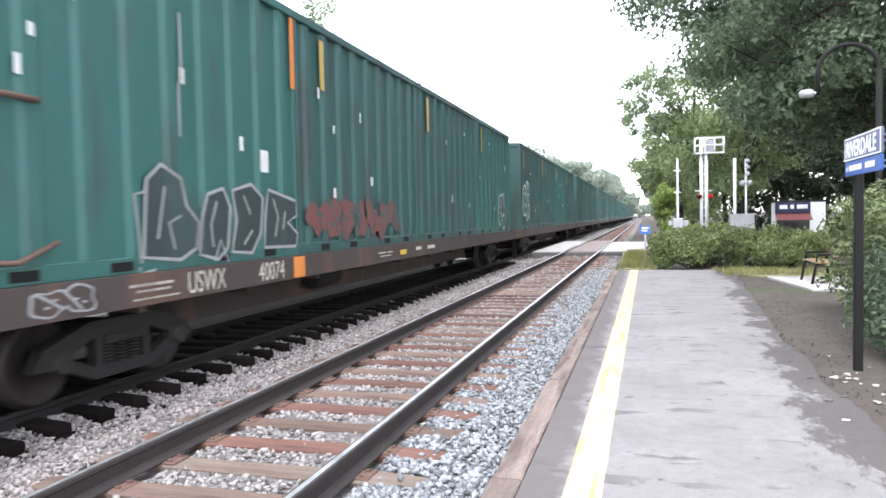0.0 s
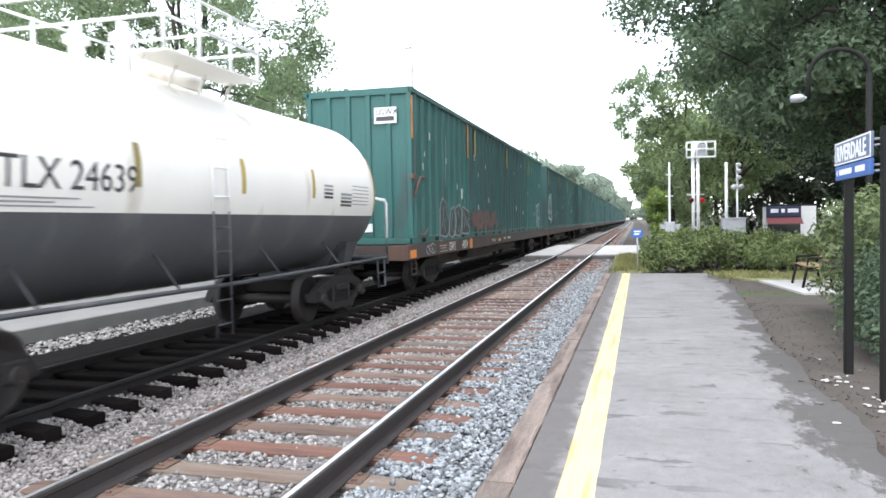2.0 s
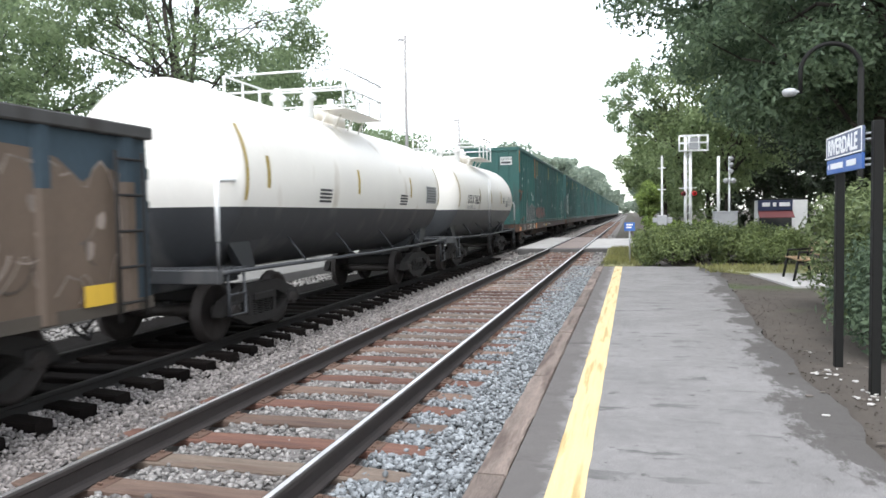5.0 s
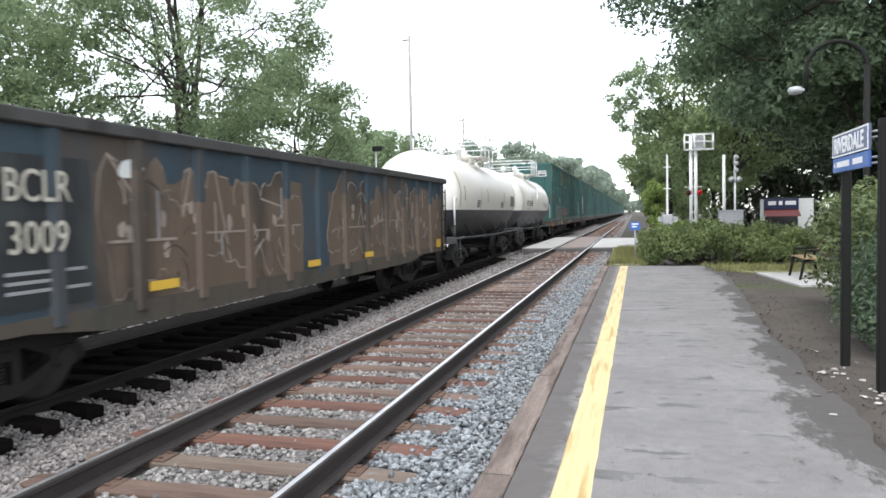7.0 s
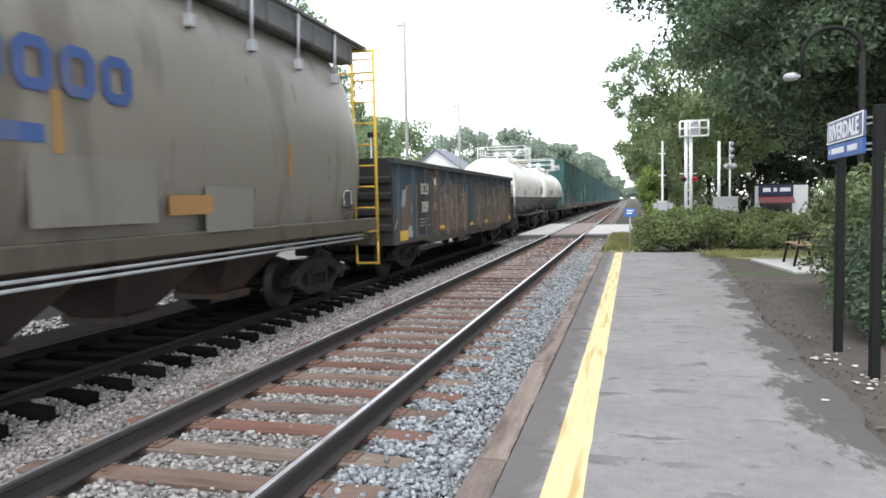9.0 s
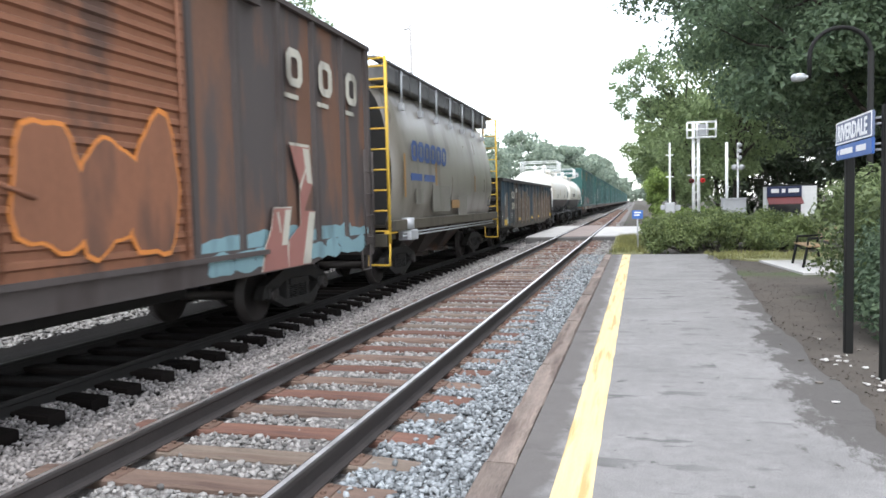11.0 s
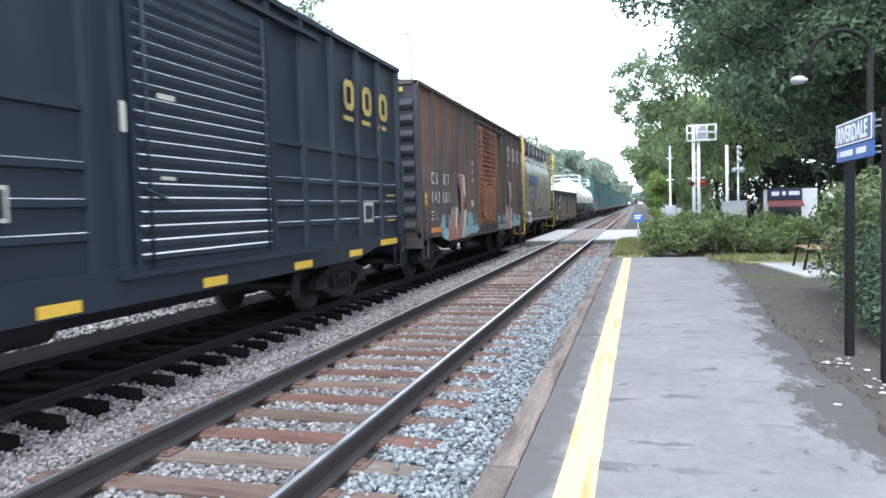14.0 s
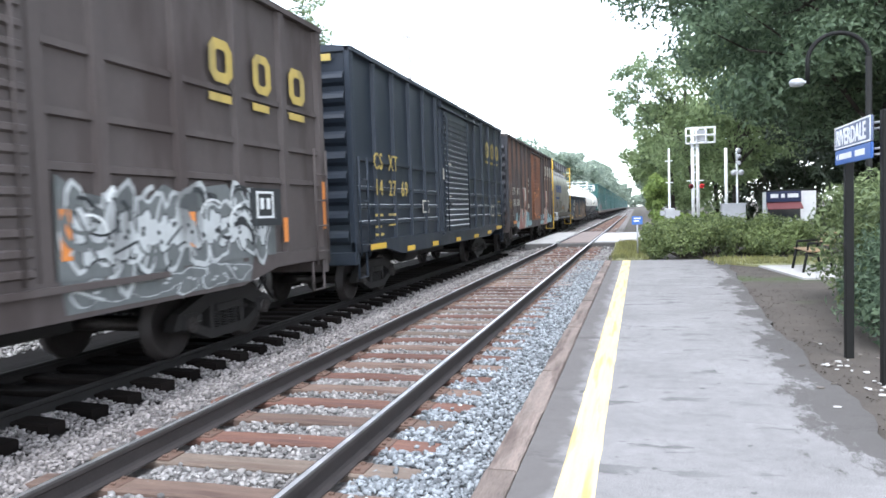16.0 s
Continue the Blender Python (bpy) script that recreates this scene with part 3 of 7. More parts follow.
P = dict(
    green=paint("green_paint", (0.030, 0.085, 0.079), (0.036, 0.058, 0.057), 0.42),
    green_b=paint("green_paint_clean", (0.032, 0.110, 0.098), (0.042, 0.076, 0.072), 0.3),
    deck=paint("deck_brown", (0.060, 0.047, 0.042), (0.11, 0.065, 0.045), 0.35, rough=0.8, var=0.3),
    tank_white=paint("tank_white", (0.78, 0.76, 0.70), (0.52, 0.47, 0.38), 0.06, rough=0.42, var=0.05),
    tank_black=paint("tank_black", (0.045, 0.048, 0.052), (0.10, 0.10, 0.10), 0.25, rough=0.5, var=0.25),
    tank_grey=paint("tank_grey", (0.085, 0.09, 0.096), (0.13, 0.13, 0.13), 0.25, rough=0.5, var=0.25),
    gond=paint("gondola_blue", (0.038, 0.060, 0.077), (0.075, 0.06, 0.048), 0.42, rough=0.75, var=0.3, ss=0.9),
    gond_sill=paint("gondola_dust", (0.078, 0.066, 0.052), (0.04, 0.043, 0.036), 0.4, rough=0.85, var=0.3),
    gond_rim=paint("gondola_rim", (0.060, 0.060, 0.058), (0.035, 0.032, 0.03), 0.35, rough=0.8, var=0.3),
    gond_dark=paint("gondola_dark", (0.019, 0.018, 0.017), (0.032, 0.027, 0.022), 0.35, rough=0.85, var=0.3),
    hopper=paint("hopper_grey", (0.188, 0.171, 0.142), (0.115, 0.100, 0.08), 0.4, spec=0.6, rough=0.33, var=0.1),
    hopper_band=paint("hopper_dusty", (0.082, 0.070, 0.05), (0.055, 0.048, 0.036), 0.4, rough=0.7),
    hopper_pale=paint("hopper_pale", (0.175, 0.165, 0.14), (0.12, 0.11, 0.09), 0.35, rough=0.5, var=0.1),
    brown=paint("boxcar_brown", (0.175, 0.092, 0.060), (0.070, 0.066, 0.066), 0.72, rough=0.75, var=0.22),
    rusty=paint("door_rust", (0.23, 0.10, 0.055), (0.085, 0.052, 0.04), 0.45, rough=0.8, var=0.25),
    blue=paint("boxcar_blue", (0.0185, 0.025, 0.035), (0.028, 0.035, 0.042), 0.25, spec=0.3, rough=0.5, var=0.2),
    umber=paint("boxcar_umber", (0.076, 0.063, 0.058), (0.052, 0.040, 0.036), 0.4, rough=0.75, var=0.22),
    roof_grey=paint("roof_grey", (0.16, 0.16, 0.16), (0.09, 0.09, 0.09), 0.4, rough=0.6, var=0.25),
    yellow=paint("yellow_paint", (0.64, 0.41, 0.05), (0.4, 0.25, 0.06), 0.1),
    orange=paint("orange_paint", (0.62, 0.22, 0.05), (0.4, 0.17, 0.06), 0.15),
    letter_yellow=paint("letter_yellow", (0.43, 0.32, 0.085), (0.2, 0.17, 0.08), 0.3),
    letter_pale=paint("letter_pale", (0.50, 0.475, 0.40), (0.22, 0.20, 0.17), 0.35),
    letter_dark=paint("letter_dark", (0.05, 0.05, 0.055), (0.15, 0.15, 0.14), 0.1),
    letter_blue=paint("letter_blue", (0.045, 0.085, 0.22), (0.1, 0.11, 0.17), 0.12),
    tag_black=paint("tag_black", (0.025, 0.028, 0.03), (0.05, 0.06, 0.06), 0.2),
    tag_white=paint("tag_white", (0.62, 0.64, 0.62), (0.4, 0.42, 0.4), 0.2),
    tag_grey=paint("tag_grey", (0.29, 0.30, 0.30), (0.2, 0.2, 0.2), 0.3),
    tag_red=paint("tag_red", (0.15, 0.058, 0.052), (0.045, 0.075, 0.07), 0.6, ss=3.5),
    tag_brick=paint("tag_brick", (0.30, 0.135, 0.112), (0.22, 0.11, 0.09), 0.3),
    tag_sky=paint("tag_sky", (0.21, 0.34, 0.37), (0.10, 0.15, 0.16), 0.45),
    tag_tan=paint("tag_tan", (0.175, 0.14, 0.112), (0.10, 0.085, 0.075), 0.45),
    tag_mid=paint("tag_mid", (0.075, 0.06, 0.048), (0.05, 0.04, 0.034), 0.4),
    tag_ochre=paint("tag_ochre", (0.30, 0.17, 0.06), (0.18, 0.12, 0.06), 0.35),
    tag_teal=paint("tag_teal", (0.028, 0.045, 0.046), (0.04, 0.07, 0.068), 0.4),
    tag_mist=paint("tag_mist", (0.13, 0.14, 0.137), (0.06, 0.065, 0.065), 0.5, var=0.3),
    tag_pale=paint("tag_pale", (0.46, 0.48, 0.47), (0.15, 0.155, 0.15), 0.5, var=0.25),
    tag_dust=paint("tag_dust", (0.30, 0.25, 0.215), (0.12, 0.10, 0.085), 0.4),
    tag_brown=paint("tag_brown", (0.125, 0.092, 0.068), (0.048, 0.040, 0.033), 0.45, var=0.25, ss=1.1),
    box_end=paint("boxcar_end", (0.045, 0.046, 0.052), (0.075, 0.055, 0.045), 0.3, rough=0.75, var=0.2),
)


# ---- running gear ----
def lathe_x(bm, prof, x0=0.0, y0=0.0, z0=0.0, seg=24, mi=0):
    return lathe(bm, prof, seg, pose(x0, y0, z0, 0, 90, 0), mi)


def wheelset_mesh():
    bm = NB()
    for s in (1, -1):
        prof = [(0.10, -0.03), (0.13, 0.03), (0.33, 0.015), (0.36, 0.05), (0.415, 0.055), (0.42, -0.05), (0.445, -0.055), (0.44, -0.085), (0.34, -0.08), (0.30, -0.03), (0.10, -0.06)]
        lathe(bm, [(r, z * s) for r, z in prof][:: 1], 28, pose(s * 0.77, 0, 0, 0, 90, 0))
    rod(bm, (-1.0, 0, 0), (1.0, 0, 0), 0.085, 14)
    for s in (1, -1):
        for k in range(3):
            a = k * 2.094
            rod(bm, (s * 1.0, 0.05 * math.cos(a), 0.05 * math.sin(a)), (s * 1.16, 0.05 * math.cos(a), 0.05 * math.sin(a)), 0.014, 6)
        rod(bm, (s * 1.0, 0, 0), (s * 1.14, 0, 0), 0.095, 16)
    bmesh.ops.recalc_face_normals(bm, faces=bm.faces[:])
    me = bpy.data.meshes.new("wheelset")
    bm.to_mesh(me)
    bm.free()
    me.materials.append(M["wheel_steel"])
    return me


def side_frame_mesh():
    bm = NB()
    t0, t1 = -0.07, 0.07
    prism(bm, [(-1.20, 0.38), (-1.08, 0.57), (-0.5, 0.76), (0.5, 0.76), (1.08, 0.57), (1.20, 0.38), (1.0, 0.38), (0.42, 0.60), (-0.42, 0.60), (-1.0, 0.38)], t0, t1, axis="x")
    prism(bm, [(-1.0, 0.40), (-0.42, 0.17), (0.42, 0.17), (1.0, 0.40), (0.82, 0.45), (0.40, 0.29), (-0.40, 0.29), (-0.82, 0.45)], t0, t1, axis="x")
    for s in (-1, 1):
        box(bm, t0, t1, s * 0.36 - 0.05, s * 0.36 + 0.05, 0.27, 0.63, 0.01)
        box(bm, t0, t1 + 0.03, s * 0.89 - 0.15, s * 0.89 + 0.15, 0.36, 0.56, 0.02)
    for k in (-0.2, 0.0, 0.2):
        for z in np.arange(0.29, 0.5, 0.035):
            rod(bm, (0, k, z), (0, k, z + 0.022), 0.075, 10)
    box(bm, -0.08, 0.10, -0.3, 0.3, 0.50, 0.61, 0.015)
    me = bpy.data.meshes.new("side_frame")
    bm.to_mesh(me)
    bm.free()
    me.materials.append(M["truck_steel"])
    return me


def coupler_mesh():
    bm = NB()
    box(bm, -0.07, 0.07, -0.5, 0.32, 0.80, 0.94, 0.02)
    box(bm, -0.16, 0.10, 0.26, 0.52, 0.74, 1.0, 0.04)
    box(bm, 0.08, 0.17, 0.34, 0.62, 0.77, 0.97, 0.03)
    box(bm, -0.24, 0.24, -0.25, -0.1, 0.66, 1.05, 0.02)
    pipe(bm, [(0.3, -0.05, 0.75), (0.33, 0.15, 0.45), (0.28, 0.4, 0.33), (0.2, 0.55, 0.42)], 0.022, 8)
    me = bpy.data.meshes.new("coupler")
    bm.to_mesh(me)
    bm.free()
    me.materials.append(M["truck_steel"])
    return me


WHEEL, SIDE, COUPLER = wheelset_mesh(), side_frame_mesh(), coupler_mesh()
CARS, ROLLING = [], []        # (thing, rest place along the track, height), (wheelset, place on its car)


def shared(name, me, parent, m, label=""):
    ob = new(name, me)
    ob.parent, ob.matrix_basis = parent, m
    if label:
        ob["label"] = label
    return ob


def gear(car, L, inset, rolls=True):
    """Two trucks with wheels, side frames and brake beams, and a coupler at each end."""
    for yc in (inset, L - inset):
        bm = NB()
        box(bm, -1.0, 1.0, yc - 0.17, yc + 0.17, 0.45, 0.72, 0.03)
        for s in (-0.45, 0.45):
            box(bm, -0.75, 0.75, yc + s - 0.04, yc + s + 0.04, 0.36, 0.46, 0.01)
        lathe(bm, [(0.2, 0.7), (0.2, 0.84)], 16, pose(0, yc, 0))
        truck = part("truck", bm, M["truck_steel"], car, "grimy dark steel truck with coil springs")
        for s in (-1, 1):
            shared("side_frame", SIDE, truck, pose(s * 1.0, yc, 0, 0, 0, 0 if s > 0 else 180))
        for s in (-0.89, 0.89):
            w = shared("wheelset", WHEEL, car, pose(0, yc + s, 0.42), "worn steel wheels on an axle")
            if rolls:
                ROLLING.append((w, yc + s))
    shared("coupler", COUPLER, car, pose(0, L, 0))
    shared("coupler", COUPLER, car, pose(0, 0, 0, 0, 0, 180))


def railcar(name, label, u_rear):
    e = thing(name, label, "freight car", (FAR, u_rear, ZF))
    CARS.append((e, u_rear, ZF, FAR))
    return e


def ladder(car, x, y0, y1, z0, z1, step, material, label="", r=0.014, stiles=0.018):
    bm = NB()
    for y in (y0, y1):
        rod(bm, (x, y, z0), (x, y, z1), stiles, 8)
    z = z0 + step * 0.5
    while z < z1:
        rod(bm, (x, y0, z), (x, y1, z), r, 8)
        z += step
    return part("ladder", bm, material, car, label)


def plates(car, name, x, spots, material, label="", t=0.006):
    """Small flat plates or painted bars on the side at x: (y0, y1, z0, z1), each its own part."""
    for y0, y1, z0, z1 in spots:
        bm = NB()
        box(bm, x, x + t, y0, y1, z0, z1)
        part(name, bm, material, car, label)


def end_plates(car, name, y, spots, material, label="", t=0.006):
    for x0, x1, z0, z1 in spots:
        bm = NB()
        box(bm, x0, x1, y - t, y, z0, z1)
        part(name, bm, material, car, label)


def text_side(car, text, x, y, z, size, material, label="", squeeze=1.0):
    ob = lettering("lettering", text, size, material, car, pose(x, y, z, 90, 0, 90), label, 0.003)
    ob.scale = (squeeze, 1, 1)
    return ob


def block_letters(car, x, y, z, h, widths, material, gap, label):
    """Plain hollow blocks in the size and colour of the large marks, no letters."""
    for k, w in enumerate(widths):
        bm = NB()
        y0, c, t = y + k * gap, 0.22, 0.27
        ring = lambda a, b, e, f, g: [(a + g, e), (b - g, e), (b, e + g), (b, f - g), (b - g, f), (a + g, f), (a, f - g), (a, e + g)]
        outer = ring(y0, y0 + w, z, z + h, c * w)
        inner = ring(y0 + t * w, y0 + w - t * w, z + t * w * 0.9, z + h - t * w * 0.9, 0.08 * w)
        o1, i1, o0, i0 = ([bm.verts.new((xx, p, q)) for p, q in pts] for xx, pts in ((x + 0.006, outer), (x + 0.006, inner), (x, outer), (x, inner)))
        for i in range(8):
            j = (i + 1) % 8
            for f in ((o1[i], o1[j], i1[j], i1[i]), (o0[i], o0[j], o1[j], o1[i]), (i1[i], i1[j], i0[j], i0[i])):
                bm.faces.new(f)
        bmesh.ops.recalc_face_normals(bm, faces=bm.faces[:])
        part("lettering", bm, material, car, label)


def stroke(car, x, pts, w, material, name="scrawl_line", label="", t=0.004, closed=False):
    """A sprayed line of even width along points given as (y, z)."""
    bm = NB()
    n = len(pts)
    P2 = [Vector(p) for p in pts]
    left, right = [], []
    for i, p in enumerate(P2):
        a = P2[(i - 1) % n] if closed or i else p
        b = P2[(i + 1) % n] if closed or i < n - 1 else p
        d = (b - a).normalized()
        nn = Vector((-d.y, d.x)) * w / 2
        left.append(p + nn)
        right.append(p - nn)
    for i in range(n if closed else n - 1):
        j = (i + 1) % n
        vs = [bm.verts.new((x + t, q.x, q.y)) for q in (left[i], left[j], right[j], right[i])]
        ws = [bm.verts.new((x, q.x, q.y)) for q in (left[i], left[j], right[j], right[i])]
        bm.faces.new(vs)
        for k in range(4):
            bm.faces.new((vs[k], ws[k], ws[(k + 1) % 4], vs[(k + 1) % 4]))
    bmesh.ops.recalc_face_normals(bm, faces=bm.faces[:])
    return part(name, bm, material, car, label)


def blob(rng, cy, cz, w, h, n=22, lump=0.25, square=2.6):
    pts = []
    ph = [rng.uniform(0, 6.28) for _ in range(3)]
    for i in range(n):
        a = 2 * math.pi * i / n
        c, s = math.cos(a), math.sin(a)
        rad = (abs(c) ** square + abs(s) ** square) ** (-1 / square)
        rad *= 1 + lump * (0.5 * math.sin(2 * a + ph[0]) + 0.35 * math.sin(3 * a + ph[1]) + 0.3 * math.sin(5 * a + ph[2]))
        pts.append((cy + 0.5 * w * rad * c, cz + 0.5 * h * rad * s))
    return pts


def graffiti(car, x, y0, y1, z0, z1, n, fill, line, seed, label, rim=0.05, inner=True, lump=0.25):
    """Sprayed bubble shapes: a pale outline, a filled shape on it, and an inner stroke, as thin coats of paint."""
    rng = random.Random(seed)
    w = (y1 - y0) / n
    for k in range(n):
        a, b = NB(), NB()
        cy, cz = y0 + w * (k + 0.5), (z0 + z1) / 2 + rng.uniform(-0.06, 0.06) * (z1 - z0)
        ww, hh = w * rng.uniform(1.0, 1.15), (z1 - z0) * rng.uniform(0.8, 1.0)
        pts = blob(rng, cy, cz, ww, hh, lump=lump)
        cen = Vector((cy, cz))
        big = [tuple(cen + (Vector(p) - cen) * (1 + 2 * rim / min(ww, hh))) for p in pts]
        prism(a, big, x, x + 0.003 + 0.0004 * k, axis="x")
        prism(b, pts, x, x + 0.006 + 0.0004 * k, axis="x")
        if inner:
            for _ in range(2):
                q = blob(rng, cy + rng.uniform(-0.2, 0.2) * ww, cz + rng.uniform(-0.22, 0.22) * hh, ww * 0.16, hh * 0.13, 12)
                prism(a, q, x, x + 0.010 + 0.0004 * k, axis="x")
            p0, p1 = rng.choice(pts), rng.choice(pts)
            d = Vector(p1) - Vector(p0)
            if d.length > 0.2:
                nrm = Vector((-d.y, d.x)).normalized() * 0.014
                prism(a, [tuple(Vector(p0) + nrm), tuple(Vector(p1) + nrm), tuple(Vector(p1) - nrm), tuple(Vector(p0) - nrm)], x, x + 0.0095, axis="x")
        g = part("graffiti_letter", b, fill, car, label)
        part("outline", a, line, g)


# ---- flat cars with green containers ----
def flat_car(u, first, rolls):
    L, hw = 25.4, 1.40
    car = railcar("flat_car", "long dark brown flat car carrying four green containers" if first else "dark flat car with green containers far up the train", u)
    bm = NB()
    box(bm, -hw + 0.06, hw - 0.06, 0.05, L - 0.05, 1.08, 1.19, 0.01)
    for s in (-0.35, 0.35):
        box(bm, s - 0.08, s + 0.08, 4.6, L - 4.6, 0.40, 1.08, 0.01)
    for k in range(12):
        y = 1.0 + k * (L - 2) / 11
        box(bm, -hw + 0.1, hw - 0.1, y - 0.05, y + 0.05, 0.80, 1.08)
    part("deck", bm, P["deck"], car)
    for s in (-1, 1):
        bm = NB()
        prism(bm, [(s * hw, 0.88), (s * hw, 1.215), (s * (hw - 0.09), 1.215), (s * (hw - 0.09), 1.19), (s * (hw - 0.02), 1.19), (s * (hw - 0.02), 0.90), (s * (hw - 0.09), 0.90), (s * (hw - 0.09), 0.88)], 0.0, L)
        part("side_sill", bm, P["deck"], car)
    for y in (0.0, L - 0.06):
        bm = NB()
        box(bm, -hw + 0.005, hw - 0.005, y, y + 0.06, 0.86, 1.21, 0.01)
        part("end_sill", bm, P["deck"], car)
    x = hw
    if first:
        text_side(car, "USWX", x, 3.76, 0.925, 0.36, P["letter_pale"], "white stencilled reporting mark", 0.74)
        text_side(car, "40074", x, 5.34, 0.925, 0.36, P["letter_pale"], "white stencilled car number", 0.80)
        plates(car, "reflector", x, [(0.22, 0.68, 0.90, 1.09)], P["orange"], "orange reflector plate")
        plates(car, "reflector", x, [(11.2, 11.6, 0.98, 1.08)], P["yellow"], "yellow reflector plate")
        plates(car, "stencil_bar", x, [(2.8, 3.5, 1.08, 1.11), (2.9, 3.45, 1.02, 1.045), (2.85, 3.6, 0.94, 0.96), (9.9, 10.3, 1.06, 1.09), (10.4, 10.7, 1.06, 1.085), (10.0, 10.6, 1.0, 1.02), (12.3, 12.7, 1.03, 1.10), (13.2, 13.8, 1.02, 1.10)], P["letter_pale"])
        plates(car, "rust_patch", x, [(6.35, 6.7, 0.89, 1.2)], P["orange"], "rust-orange painted patch")
        graffiti(car, x, 1.6, 2.3, 0.93, 1.17, 2, P["deck"], P["tag_grey"], 4, "faded grey scrawl", 0.02)
    gear(car, L, 3.1, rolls)
    bm = NB()
    pipe(bm, [(hw - 0.1, 0.6, 0.9), (hw - 0.1, 0.6, 0.5), (hw - 0.1, 1.0, 0.5), (hw - 0.1, 1.0, 0.9)], 0.018)
    for z in (0.62, 0.75):
        rod(bm, (hw - 0.1, 0.6, z), (hw - 0.1, 1.0, z), 0.014)
    part("step", bm, P["deck"], car)
    bm = NB()
    lathe(bm, [(0.2, -0.5), (0.22, -0.45), (0.22, 0.45), (0.2, 0.5)], 16, pose(0.6, 9.0, 0.72, 90, 0, 0))
    part("brake_cylinder", bm, M["truck_steel"], car)
    return car


CW, CL, CH = 1.325, 5.99, 3.70
CONT = []


def container(u, look_, seed):
    """One ribbed steel container, standing on a flat car; its foot is at the deck."""
    green = P["green"] if seed % 3 else P["green_b"]
    c = thing("container", look_, "container", (FAR, u, ZF + 1.215), "green containers on the flat cars")
    CARS.append((c, u, ZF + 1.215, FAR))
    CONT.append(c)
    bm = NB()
    box(bm, -CW + 0.05, CW - 0.05, 0.06, CL - 0.06, 0.16, CH - 0.1)
    part("body", bm, green, c)
    for s in (-1, 1):
        for k in range(9):
            y = 0.40 + k * (CL - 0.8) / 8
            bm = NB()
            prism(bm, [(s * (CW - 0.052), y - 0.13), (s * (CW - 0.052), y + 0.13), (s * CW, y + 0.07), (s * CW, y - 0.07)], 0.17, CH - 0.12)
            for v in bm.verts:
                v.co = Vector((v.co.x, v.co.z, v.co.y))
            bmesh.ops.recalc_face_normals(bm, faces=bm.faces[:])
            part("rib", bm, green, c)
        bm = NB()
        box(bm, s * CW - 0.09, s * CW + 0.0 + 0.09 * (s < 0), 0, CL, 0, 0.17, 0.01)
        rail = part("bottom_rail", bm, green, c)
        for y in (0.9, 2.1, CL - 2.1, CL - 0.9):
            bm = NB()
            box(bm, s * CW - 0.01, s * CW + 0.004, y - 0.16, y + 0.16, 0.035, 0.13)
            part("pocket", bm, M["black_metal"], rail, "dark fork pocket")
        bm = NB()
        box(bm, s * CW - 0.07 - 0.02 * (s < 0), s * CW + 0.02 + 0.07 * (s < 0), 0, CL, CH - 0.13, CH, 0.015)
        part("top_rail", bm, green, c)
    for y in (0.0, CL):
        d = -1 if y == 0 else 1
        for x in np.linspace(-CW + 0.06, CW - 0.06, 6):
            bm = NB()
            box(bm, x - 0.06, x + 0.06, min(y - d * 0.08, y - d * 0.005), max(y - d * 0.08, y - d * 0.005), 0.16, CH - 0.1, 0.01)
            part("end_post", bm, green, c)
        bm = NB()
        box(bm, -CW + 0.01, CW - 0.01, min(y, y - d * 0.1), max(y, y - d * 0.1), CH - 0.16, CH + 0.004, 0.01)
        part("end_rail", bm, green, c)
        bm = NB()
        box(bm, -CW + 0.01, CW - 0.01, min(y, y - d * 0.1), max(y, y - d * 0.1), 0.0, 0.15, 0.01)
        part("end_rail", bm, green, c)
    bm = NB()
    box(bm, -CW + 0.06, CW - 0.06, 0.08, CL - 0.08, CH - 0.12, CH - 0.06)
    part("lid", bm, green, c)
    return c


